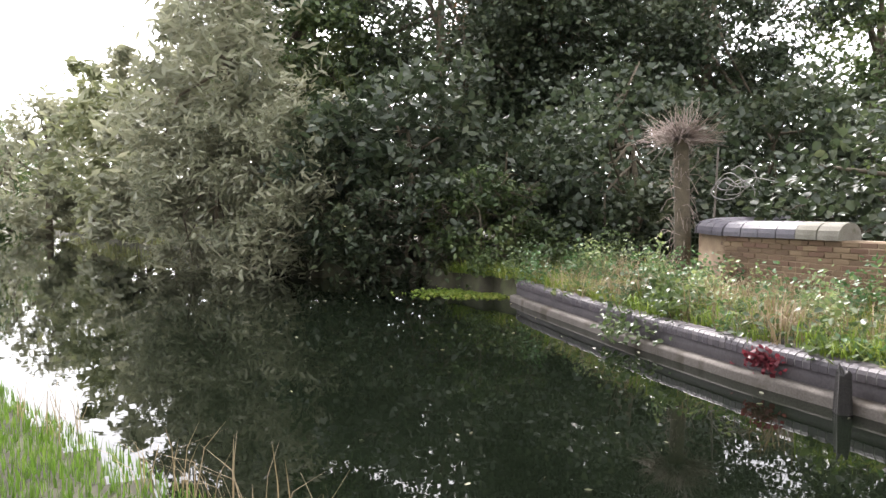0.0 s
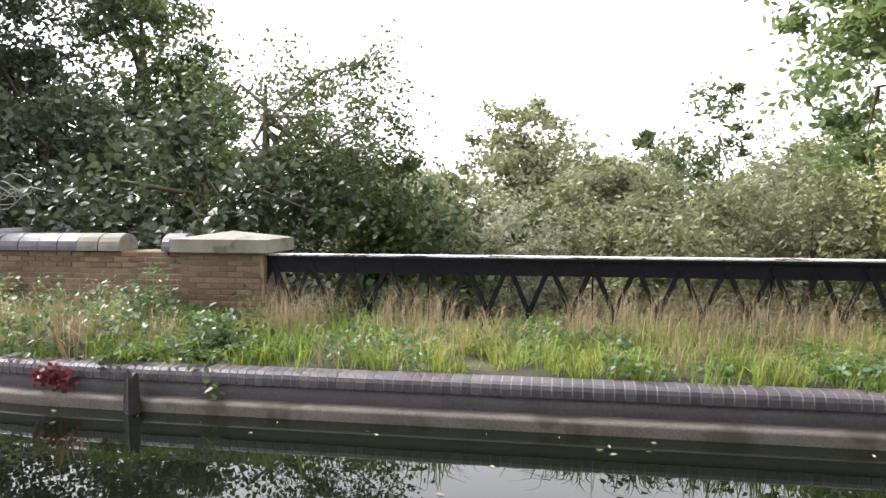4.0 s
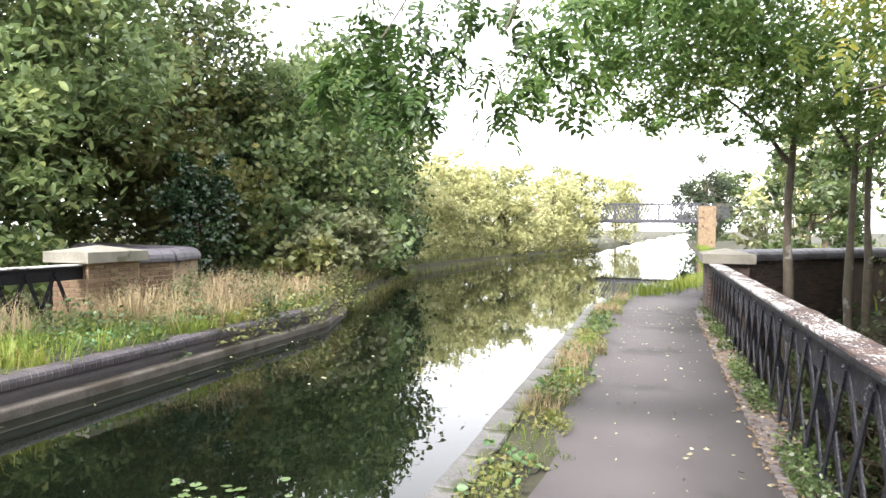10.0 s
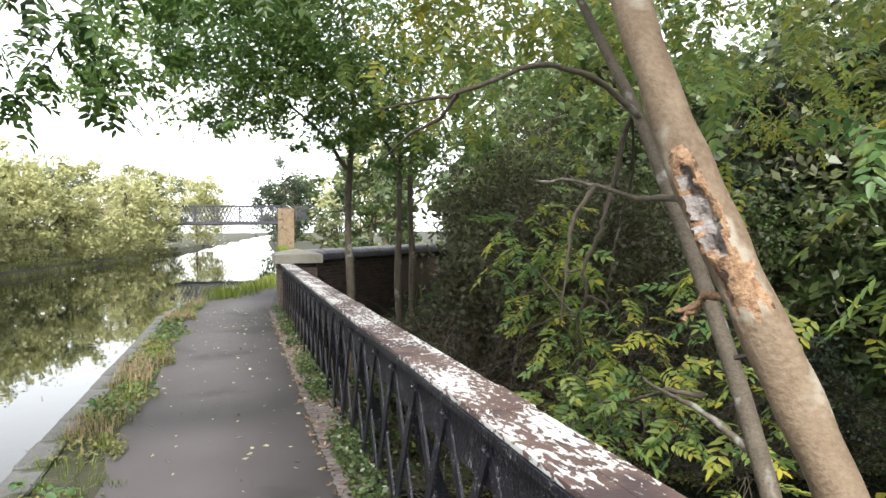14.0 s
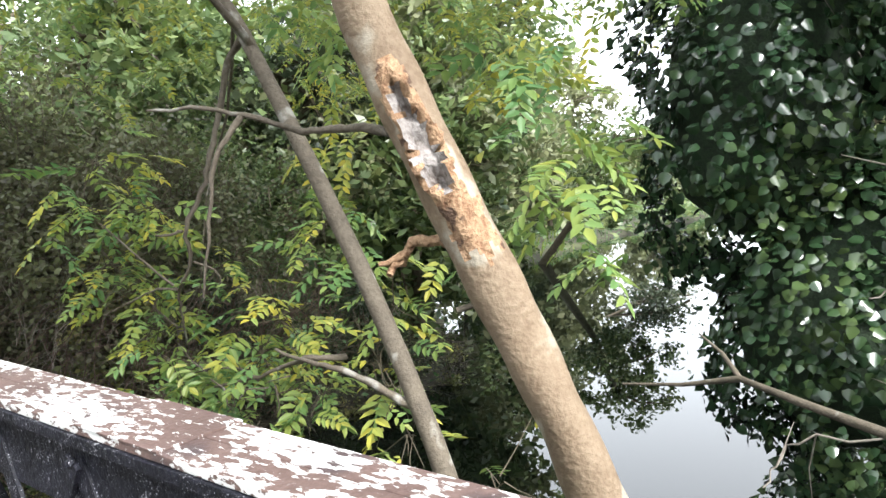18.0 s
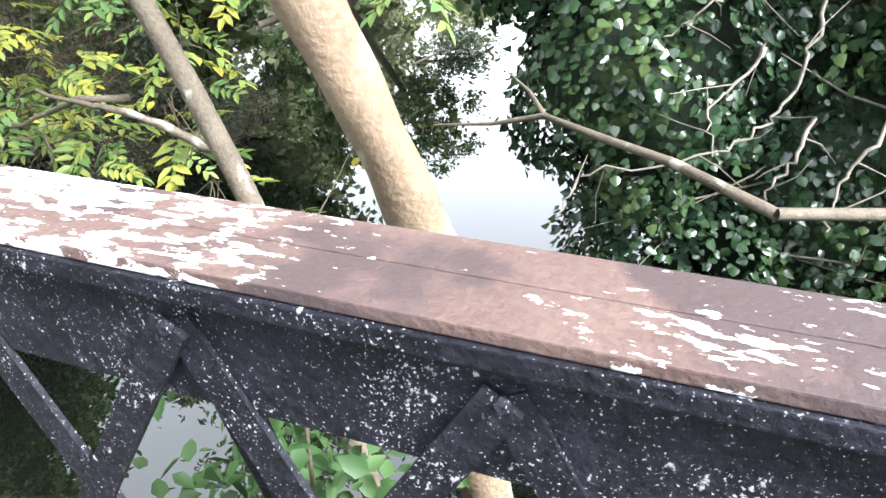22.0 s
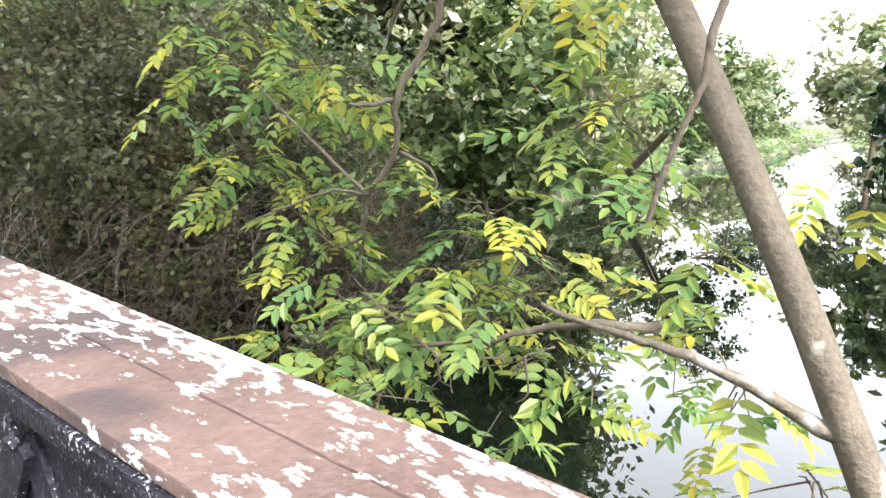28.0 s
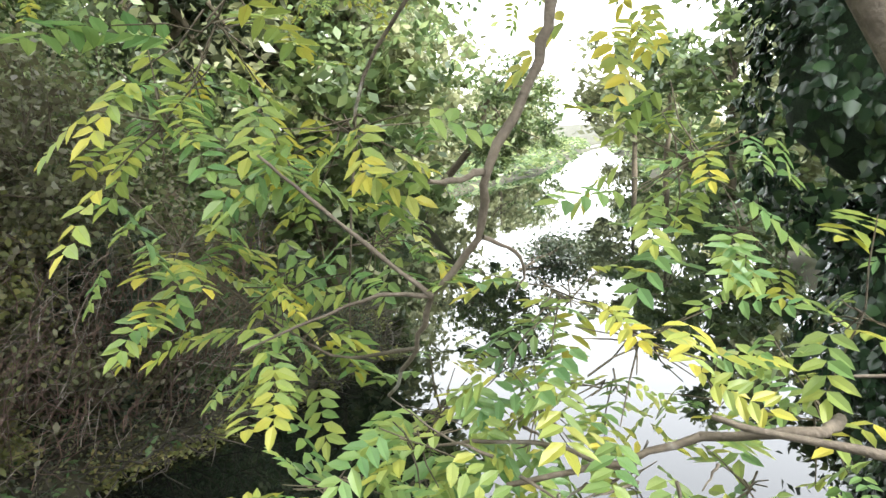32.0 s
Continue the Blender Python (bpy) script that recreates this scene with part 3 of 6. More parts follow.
FAR_EDGE = [(-400, 100), (-120, 18), (-62, 6), (-40, 0.8), (-27, -1.5), (-21, -2.9), (-17, -4.6), (-15, -6.2), (-11.4, -6.95), (-10.5, -6.75), (-7, -6.15), (-5.3, -5.97), (-4.5, -5.95), (11.8, -5.97), (13, -6.35), (15, -6.85), (20, -8.0), (26, -9.4), (33, -9.0), (40, -8.4), (50, -7.3), (65, -5), (120, -2), (400, 15)]


def edge(line, y):
    ys, xs = zip(*line)
    return np.interp(y, ys, xs)


def smooth(a, b, v):
    s = np.clip((v - a) / (b - a), 0, 1)
    return s * s * (3 - 2 * s)


def height(x, y):
    """The lie of the land."""
    xn, xf = edge(NEAR_EDGE, y), edge(FAR_EDGE, y)
    wavy = 0.06 * np.sin(1.3 * x + 0.7 * y) + 0.05 * np.sin(0.6 * y - 0.9 * x)
    bed = np.full_like(x, -1.3)
    # river valley on the side of the walk: low ground beyond the railing
    xs, yl = zip(*RIVER_L)
    left = y - np.interp(x, xs, yl)
    xs, yr = zip(*RIVER_R)
    right = np.interp(x, xs, yr) - y
    out = np.maximum(left, right)
    bank = -3.3 + 0.85 * smooth(-0.5, 0.5, out) + 0.35 * smooth(0.5, 3.0, out) + 1.9 * smooth(2.5, 7.0, left) * (1 - smooth(14, 30, x)) + 1.9 * smooth(5, 12, right) * (1 - smooth(14, 30, x))
    low = smooth(1.1, 1.5, x) * smooth(-18, -9, y) * (1 - smooth(17, 21, y - 0.35 * x))
    near = bank * low + LEVEL * (1 - low) + wavy * smooth(1.2, 3, x)
    # valley on the other side
    dip2 = smooth(8.9, 9.5, -x) * smooth(-7, -4, y) * (1 - smooth(9, 13, y))
    low2 = smooth(10, 16, -x) * smooth(-14, -6, y) * (1 - smooth(12, 22, y))
    far = LEVEL - 0.03 - 3.0 * np.maximum(dip2, low2) + wavy * smooth(9, 11, -x)
    z = np.where(x > xn - 0.02, near, np.where(x < xf - 0.24, far, bed))
    return z


def lines(fine_lo, fine_hi, step, far):
    out = list(np.arange(fine_lo, fine_hi + 1e-6, step))
    s, v = step, fine_hi
    while v < far:
        s *= 1.35
        v += s
        out.append(v)
    s, v = step, fine_lo
    while v > -far:
        s *= 1.35
        v -= s
        out.insert(0, v)
    return np.array(out)


gx, gy = lines(-14, 12, 0.25, 900), lines(-24, 24, 0.3, 900)
X, Y = np.meshgrid(gx, gy, indexing="ij")
Z = height(X, Y)
v = np.stack([X, Y, Z], -1).reshape(-1, 3)
ny = len(gy)
i, j = np.meshgrid(np.arange(len(gx) - 1), np.arange(ny - 1), indexing="ij")
k = (i * ny + j).ravel()
ground = arrays("ground", v, np.stack([k, k + ny, k + ny + 1, k + 1], 1), M_SOIL, None, True)
tagged(ground, "dark soil banks and low ground under grass", "ground", kind="structure")


def strip(name, ys, xa, xb, z, mat, label, category):
    """A flat ribbon along the canal between two edges."""
    ys = np.array(ys, float)
    v = np.concatenate([np.stack([xa, ys, np.full_like(ys, z)], 1), np.stack([xb, ys, np.full_like(ys, z)], 1)])
    n = len(ys)
    a = np.arange(n - 1)
    return tagged(arrays(name, v, np.stack([a, a + n, a + n + 1, a + 1], 1), mat), label, category, kind="structure")


ys = np.concatenate([np.linspace(-400, -30, 30), np.linspace(-28, 30, 117), np.linspace(35, 400, 40)])
strip("water_canal", ys, edge(FAR_EDGE, ys) - 0.3, edge(NEAR_EDGE, ys) + 0.3, WATER, M_CANAL, "still dark canal water mirroring trees and white sky", "water")
v = [(1.15, -9, RIVER), (300, -9, RIVER), (300, 60, RIVER), (1.15, 60, RIVER), (-9, -9, RIVER), (-120, -9, RIVER), (-120, 13, RIVER), (-9, 13, RIVER)]
tagged(arrays("water_river", v[:4], [(0, 1, 2, 3)], M_RIVER), "dark shallow river reflecting a white sky", "water", kind="structure")

# ---------------------------------------------------------------- towpath side
def ribbon(name, ys, xa, xb, z, thick, mat, label, category, parent=None):
    ys = np.array(ys, float)
    n = len(ys)
    xa, xb = np.broadcast_to(xa, n), np.broadcast_to(xb, n)
    rows = [np.stack([xa, ys, np.full(n, z)], 1), np.stack([xb, ys, np.full(n, z)], 1), np.stack([xb, ys, np.full(n, z - thick)], 1), np.stack([xa, ys, np.full(n, z - thick)], 1)]
    a = np.arange(n - 1)
    f = np.concatenate([np.stack([a + p * n, a + q * n, a + q * n + 1, a + p * n + 1], 1) for p, q in ((0, 1), (1, 2), (2, 3), (3, 0))])
    ob = arrays(name, np.concatenate(rows), f, mat, parent)
    return tagged(ob, label, category, kind="structure")


ys = np.concatenate([np.linspace(-60, -8, 14), np.linspace(-7, 24, 63), np.linspace(26, 70, 23)])
bend = np.interp(ys, [-60, -12, -8, -4.5, -2.5, -1, 13, 16, 20, 26.5, 40, 70], [22, 9, 5.2, 2.3, 0.9, 0, 0, 0.2, 1.3, 2.7, 3.9, 5.2])
ribbon("path", ys, -0.64 + 0.05 * np.sin(1.9 * ys) + 0.03 * np.sin(4.7 * ys) + bend, 0.745 + bend * 1.02, LEVEL + 0.005, 0.1, M_ASPHALT, "worn grey asphalt towpath with pale fallen leaves", "path")
ys = np.linspace(-3, 30, 90)
ribbon("coping_near", ys, edge(NEAR_EDGE, ys) - 0.02, edge(NEAR_EDGE, ys) + 0.18, LEVEL - 0.01, 1.1, M_EDGE, "grey weathered stone edging along the canal", "coping")


def lattice_railing(name, x, y0, y1, flip, top, label, pitch, first_node, foot):
    """An iron parapet: cap plate, deep web, crossed flat bars and outer stays. flip is +1 where the path lies on the -x side."""
    t = thing(name, (x, y0, 0), label, "railing", "lattice railings")
    length = y1 - y0
    iron = M_IRON if flip > 0 else M_IRON_FAR
    for xa, xb in ((-0.03, 0.082), (0.085, 0.19)):
        bm = bmesh.new()
        box(bm, (xa if flip > 0 else -xb, 0, top - 0.02), (xb if flip > 0 else -xa, length, top), 0.003)
        # on the far railing part of the white is painted sky sheen
        part("cap", bm, M_CAP if flip > 0 else M_CAP_FAR, t, "brown rusty cap plate with flaking white paint")
    for k in range(1, int(length / 3.3) + 1):
        bm = bmesh.new()
        box(bm, (-0.032 if flip > 0 else -0.192, 3.3 * k - 0.35, top), (0.192 if flip > 0 else 0.032, 3.3 * k, top + 0.006), 0.002)
        part("splice_plate", bm, M_CAP, t)
    bolt = bmesh.new()
    bmesh.ops.create_icosphere(bolt, subdivisions=1, radius=0.013)
    bolt = part("rivet", bolt, iron, t)
    bolt.location = (-flip * 0.012, first_node, top - 0.1)
    for k in range(1, min(26, int((length - first_node) / pitch))):
        o = bolt.copy()
        scene.collection.objects.link(o)
        o.location = (-flip * 0.03, first_node + k * pitch, top - 0.1)
    bm = bmesh.new()
    box(bm, (-flip * 0.012 - 0.025, 0, top - 0.052), (-flip * 0.012 + 0.025, length, top - 0.022), 0.003)
    part("angle_iron", bm, iron, t)
    bm = bmesh.new()
    box(bm, (-0.008, 0, top - 0.235), (0.008, length, top - 0.022))
    part("web", bm, iron, t)
    bm = bmesh.new()
    box(bm, (-0.02, 0, foot - 0.05), (0.05, length, foot + 0.01), 0.004)
    part("bottom_chord", bm, iron, t)
    reach, high = pitch, top - 0.1
    n = int((length - first_node) / pitch)
    for s in (1, -1):
        bm = bmesh.new()
        bar(bm, (0, 0, high), (0, s * reach, foot), 0.06, 0.012)
        first = part("lattice_bar", bm, iron, t)
        first.location = (-flip * (0.016 + 0.006 * s), first_node, 0)
        for k in range(1, n):
            o = first.copy()
            scene.collection.objects.link(o)
            o.location = (-flip * (0.016 + 0.006 * s), first_node + k * pitch, 0)
    for k in range(0, n, 4):
        bm = bmesh.new()
        bar(bm, (flip * 0.02, first_node + k * pitch, top - 0.1), (flip * 0.3, first_node + k * pitch, foot - 0.1), 0.07, 0.02, (0, 1, 0))
        part("stay", bm, iron, t)
    return t


lattice_railing("lattice_railing", RAIL_X, -0.9, 13.4, 1, 1.05, "black iron lattice railing with a rusty flaking cap beside the path", 0.478, 0.47, LEVEL)
lattice_railing("lattice_railing", FAR_X, -4.18, 8.68, -1, 1.03, "black iron lattice railing with a pale cap above long grass", 0.506, 0.157, -0.24)

# aqueduct side walls below the railings
for nm, xa, xb, y0, y1 in (("wall_near", 0.86, 1.07, -9, 15), ("wall_far", -9.1, -8.6, -7, 13)):
    bm = bmesh.new()
    box(bm, (xa, y0, -4), (xb, y1, LEVEL - 0.06))
    tagged(part(nm, bm, M_RBRICK), "dark sooty brick side of the aqueduct", "wall", kind="structure")

# ---------------------------------------------------------------- far side trough wall
ys = np.concatenate([np.linspace(-11.4, -4, 50), np.linspace(-3.75, 14, 60)])
line = np.stack([edge(FAR_EDGE, ys), ys, np.full_like(ys, 0.063)], 1)
v, f = profile_run(line, [(-0.08, -0.9), (-0.078, -0.14), (-0.085, -0.045), (-0.3, -0.045), (-0.3, -0.9)])
tagged(arrays("wall_canal", v, f, M_RENDER), "stained cement trough wall above the water", "wall", kind="structure")
v, f = profile_run(line, [(0.05, -0.9), (0.052, -0.225), (0.04, -0.197), (-0.02, -0.187), (-0.075, -0.18), (-0.075, -0.9)])
tagged(arrays("ledge_canal", v, f, M_LEDGE), "pale lime-stained ledge at the waterline", "ledge", kind="structure")
v, f = profile_run(line, [(-0.073, -0.04), (-0.071, 0.018), (-0.085, 0.051), (-0.113, 0.0715), (-0.15, 0.0775), (-0.3, 0.0775), (-0.3, -0.04)])
tagged(arrays("coping_far", v, f, M_MORTAR), "rounded blue engineering brick coping with pale joints", "coping", kind="structure")

# ---------------------------------------------------------------- piers and wing walls
rng = np.random.default_rng(31)


def cap_stone(bm, lo, hi, rise):
    x0, y0, z0 = lo
    x1, y1, z1 = hi
    vs = [bm.verts.new(p) for p in ((x0, y0, z0), (x1, y0, z0), (x1, y1, z0), (x0, y1, z0), (x0, y0, z1), (x1, y0, z1), (x1, y1, z1), (x0, y1, z1), ((x0 + x1) / 2, (y0 + y1) / 2, z1 + rise))]
    for q in ((3, 2, 1, 0), (0, 1, 5, 4), (1, 2, 6, 5), (2, 3, 7, 6), (3, 0, 4, 7), (4, 5, 8), (5, 6, 8), (6, 7, 8), (7, 4, 8)):
        bm.faces.new([vs[i] for i in q])
    return bm


def pier(place, size, high, brick, label):
    t = thing("pier", (*place, 0), label, "pier", "brick piers")
    w, d = size
    bm = bmesh.new()
    box(bm, (-w / 2, -d / 2, -0.3), (w / 2, d / 2, high))
    part("shaft", bm, brick, t)
    bm = bmesh.new()
    cap_stone(bm, (-w / 2 - 0.1, -d / 2 - 0.1, high), (w / 2 + 0.1, d / 2 + 0.1, high + 0.17), 0.1)
    part("cap_stone", bm, M_STONE, t, "weathered pale stone cap")
    return t


pier((-8.9, -4.7), (0.7, 1.15), 1.05, M_YBRICK, "yellow brick pier with a pale pyramidal stone cap")
pier((-8.9, 9.25), (0.7, 1.15), 1.05, M_YBRICK, "yellow brick pier with a pale pyramidal stone cap")
pier((1.32, 14.05), (0.7, 1.2), 1.05, M_RBRICK, "dark brick pier with a brown stone cap")


def wing_wall(name, pts, z_top, brick, label, gap=None, pale=None):
    pts = np.array(pts, float)
    s = np.linspace(0, len(pts) - 1, 6 * len(pts))
    line = np.stack([np.interp(s, range(len(pts)), pts[:, i]) for i in range(2)] + [np.zeros_like(s)], 1)
    line[:, 2] = 0
    t = thing(name, (0, 0, 0), label, "wall", kind="structure")
    v, f = profile_run(line, [(-0.17, -3), (-0.17, z_top - 0.2), (0.17, z_top - 0.2), (0.17, -3)])
    arrays("brickwork", v, f, brick, t)
    a = np.linspace(0, math.pi, 9)
    ring = [(0.24, z_top - 0.2)] + [(0.24 * math.cos(q), z_top - 0.14 + 0.17 * math.sin(q)) for q in a] + [(-0.24, z_top - 0.2)]
    along = np.concatenate([[0], np.cumsum(np.linalg.norm(np.diff(line[:, :2], axis=0), axis=1))])
    s0 = 0.0
    while s0 < along[-1] - 0.1:
        s1 = min(s0 + 0.3, along[-1])
        if not (gap and gap[0] < s0 + 0.15 < gap[1]):
            q = np.linspace(s0 + 0.005, s1 - 0.005, 4)
            run = np.stack([np.interp(q, along, line[:, i]) for i in range(3)], 1)
            v, f = profile_run(run, ring)
            k = len(ring)
            ends = [tuple(range(k - 1, -1, -1)), tuple(range(3 * k, 4 * k))]
            me = bpy.data.meshes.new("coping_block")
            me.from_pydata([tuple(p) for p in v + rng.normal(0, 0.0025, (1, 3))], [], [tuple(p) for p in f.tolist()] + ends)
            me.materials.append(M_STONE if pale and pale[0] < s0 + 0.15 < pale[1] else M_BLUEBRICK)
            new("coping_block", me).parent = t
        s0 = s1
    return t


wing_wall("wall_wing_far", [(-8.85, -5.3), (-8.78, -6.7), (-8.8, -8.0), (-9.2, -8.9), (-10.2, -9.6), (-12, -10.2), (-16, -10.5)], 1.25, M_YBRICK, "yellow brick wing wall with broken rounded blue brick coping", (0.3, 0.9), (1.0, 1.4))
wing_wall("wall_wing_end", [(-8.85, 9.85), (-8.75, 10.8), (-9.0, 11.8), (-10.5, 12.6), (-13, 13)], 1.2, M_YBRICK, "yellow brick wing wall half hidden by grass")
wing_wall("wall_wing_near", [(1.5, 14.65), (2.3, 15.6), (4, 17.6), (6.8, 20.8), (9, 24)], 1.25, M_RBRICK, "dark brick wing wall with black rounded coping")

# ---------------------------------------------------------------- footbridge
fb = thing("footbridge", (0, 65, 0), "grey iron lattice footbridge on brick abutments over the canal", "bridge")
FB = material("grey_bridge_paint", (0.03, 0.03, 0.036), (0.06, 0.06, 0.07), 2, 0.7, 0.1, 20)
for yy in (-0.95, 0.95):
    bm = bmesh.new()
    box(bm, (-9.5, yy - 0.1, 2.36), (3.84, yy + 0.1, 2.6))
    part("girder", bm, FB, fb)
    bm = bmesh.new()
    box(bm, (-9.5, yy - 0.06, 3.93), (3.84, yy + 0.06, 4.03))
    part("top_rail", bm, FB, fb)
    for q in range(8):
        bm = bmesh.new()
        box(bm, (-9.3 + 1.91 * q, yy - 0.06, 2.6), (-9.18 + 1.91 * q, yy + 0.06, 3.93))
        part("post", bm, FB, fb)
        for s in range(6):
            for d in (1, -1):
                x0 = -9.24 + 1.91 * q + 0.32 * s
                bm = bmesh.new()
                bar(bm, (x0 if d > 0 else x0 + 0.6, yy + 0.02 * d, 2.6), (x0 + 0.6 if d > 0 else x0, yy + 0.02 * d, 3.93), 0.045, 0.015, (0, 1, 0))
                part("lattice_bar", bm, FB, fb)
bm = bmesh.new()
box(bm, (-9.5, -0.9, 2.3), (3.84, 0.9, 2.42))
part("deck", bm, FB, fb)
for xa, xb in ((3.6, 5.0), (-11.5, -9.4)):
    bm = bmesh.new()
    box(bm, (xa, -1.3, -0.5), (xb, 1.3, 3.75))
    part("abutment", bm, M_YBRICK, fb)
bm = bmesh.new()
for k in range(4):
    box(bm, (5.2 + 2 * k, -0.05, 2.0 - 0.4 * k), (5.32 + 2 * k, 0.07, 4.0 - 0.4 * k))
bar(bm, (5.2, 0, 4.0), (11.5, 0, 2.8), 0.1, 0.06, (0, 1, 0))
part("side_fence", bm, M_TWIG, fb)

# ---------------------------------------------------------------- trees and bushes
B = tree
B("willow_bush", (-3.6, -23, -0.2), 9.5, 3.2, L_WILLOW, 1, "pale grey-green willow leaning over the water", (0.3, 0.07), 1.5, 0.16, 0.5, 0.5, 9)
B("bush", (-4.6, -18.6, -0.5), 5.2, 2.5, L_WILLOW, 101, "grey-green willow bush trailing into the water", (0.2, 0.05), 1.7, 0.1, 0.42, 0.58, 9, near=True)
B("bush", (-3.0, -20.5, -0.5), 5.0, 2.4, L_WILLOW, 103, "grey-green willow bush trailing into the water", (0.2, 0.05), 1.7, 0.1, 0.42, 0.58, 9, near=True)
B("bush", (-7.4, -17.6, -0.3), 6.0, 2.8, L_DARK, 2, "dense dark green bush at the water's edge", (0.2, 0.1), 1.5, 0.12, 0.45, 0.55, 9)
B("bush", (-9.3, -15.6, -0.1), 4.0, 2.2, L_DARK, 102, "bramble thicket hanging over the canal wall", (0.15, 0.09), 1.7, 0.08, 0.42, 0.58, 9, twigs=90, near=True)
B("bush", (-7.8, -14.2, -0.3), 2.6, 1.5, L_MID, 104, "bramble arching down to the water", (0.11, 0.06), 1.6, 0.04, 0.4, 0.6, 8, twigs=140, near=True)
B("bush", (-6.7, -15.2, -0.5), 3.2, 1.6, L_DARK, 105, "dark bush with its lowest twigs in the water", (0.13, 0.07), 1.5, 0.05, 0.42, 0.58, 8, twigs=100, near=True)
B("bush", (-5.8, -17, -0.5), 4.8, 2.1, L_DARK, 106, "dark bush with its lowest twigs in the water", (0.15, 0.07), 1.5, 0.06, 0.42, 0.58, 8, twigs=60, near=True)
for k, (x, y, h, r, m, lab) in enumerate([(-6.8, -26.5, 12.5, 3.4, L_MID, "tall leafy tree behind the canal bank"), (-11.5, -24, 15, 4.6, L_DARK, "tall dark leafy tree behind the canal bank"), (-16.5, -23, 15.5, 4.6, L_DARK, "tall dark leafy tree behind the canal bank"), (-16.5, -27, 15, 3.6, L_RUST, "tall tree with russet autumn leaves"), (-21.5, -21, 15, 4.6, L_DARK, "tall dark leafy tree behind the canal bank"), (-26, -17, 12, 4.2, L_MID, "tall leafy tree behind the canal bank")]):
    B("tree", (x, y, -0.2), h, r, m, 3 + k, lab, (0.15, 0.09), 1.75, 0.26, 0.55, 0.47, 12, twigs=60, clump=0.19)
B("ivy_bush", (-11.2, -13.2, -0.2), 4.6, 2.5, L_DARK, 17, "dense dark ivy-covered bush above the wall", (0.11, 0.08), 1.6, 0.12, 0.45, 0.55, 8)
B("bush", (-13.5, -16.5, -0.2), 6.5, 3.2, L_DARK, 117, "dark hedge under the tall trees", (0.16, 0.1), 1.5, 0.12, 0.45, 0.55, 8)
B("bush", (-18, -15, -0.2), 5.5, 3.4, L_DARK, 118, "dark hedge under the tall trees", (0.16, 0.1), 1.5, 0.12, 0.45, 0.55, 8)
for k, (x, y, h, r, m) in enumerate([(-2.8, -32, 9.6, 3.0, L_WILLOW), (-0.4, -41, 9.4, 3.6, L_PALE), (3.4, -50, 9.2, 4.2, L_WILLOW), (7.5, -66, 10, 5, L_MID), (13, -92, 13, 7, L_PALE), (-6, -38, 12, 4, L_PALE), (24, -110, 14, 8, L_MID), (1.4, -58, 4.6, 3.4, L_PALE), (0.8, -48, 3.6, 2.6, L_WILLOW), (-1.6, -34, 3.6, 2.2, L_WILLOW)]):
    B("tree", (x, y, -0.2), h, r, m, 60 + k, "far willow turning yellow on the canal bank", (0.36, 0.14), 1.6, 0.2, 0.42, 0.58, 8)
B("tree", (-13.0, -7.4, -2), 5.6, 3.0, L_DARK, 10, "dark green sycamore behind the brick wall", (0.13, 0.1), 1.5, 0.14, 0.6, 0.42, 10, twigs=50, near=True)
B("tree", (-15.2, -7.0, -2), 7.6, 3.2, L_MID, 210, "thin-topped hawthorn behind the brick wall", (0.075, 0.05), 0.5, 0.16, 0.6, 0.44, 14, limbs=26, twigs=420, clump=0.22)
B("bush", (-16, -4, -2.4), 5.0, 2.2, L_MID, 110, "dark bush behind the railing", (0.13, 0.08), 1.2, 0.1, 0.5, 0.5, 8, twigs=40)
B("tree", (-14.5, 11.2, -2), 14, 4.9, L_ASHT, 11, "large ash tree beside the far railing", (0.16, 0.075), 1.6, 0.28, 0.62, 0.4, 14, twigs=60, near=True, clump=0.17)
B("tree", (-13.6, 17.2, -1.5), 9.5, 3.4, L_OLIVE, 12, "leafy ivy-grown tree by the far bank", (0.13, 0.08), 1.4, 0.22, 0.5, 0.5, 10, twigs=40, clump=0.2)
B("tree", (-16, 15, -1.5), 13, 4.4, L_ASHT, 112, "large leafy tree by the far bank", (0.18, 0.085), 1.2, 0.22, 0.6, 0.42, 10)
B("tree", (-21.5, 9.6, -2.4), 13.5, 4.2, L_ASHT, 212, "large ash tree in the valley", (0.2, 0.1), 1.5, 0.24, 0.58, 0.44, 12, twigs=40, clump=0.19)
B("tree", (-18.5, 12.5, -2.2), 14.5, 4.6, L_ASHT, 213, "large ash tree in the valley", (0.22, 0.11), 1.5, 0.24, 0.58, 0.44, 12, twigs=40, clump=0.19)
B("bush", (-11.6, 9.6, -2.2), 4.2, 1.6, L_MID, 113, "leafy scrub under the ash tree", (0.14, 0.08), 1.4, 0.06, 0.5, 0.5, 7)
B("bush", (-10.4, 13.8, -0.1), 3.5, 0.95, L_IVY, 13, "small dark evergreen bush beyond the brick pier", (0.08, 0.05), 1.8, 0.06, 0.5, 0.5, 6)
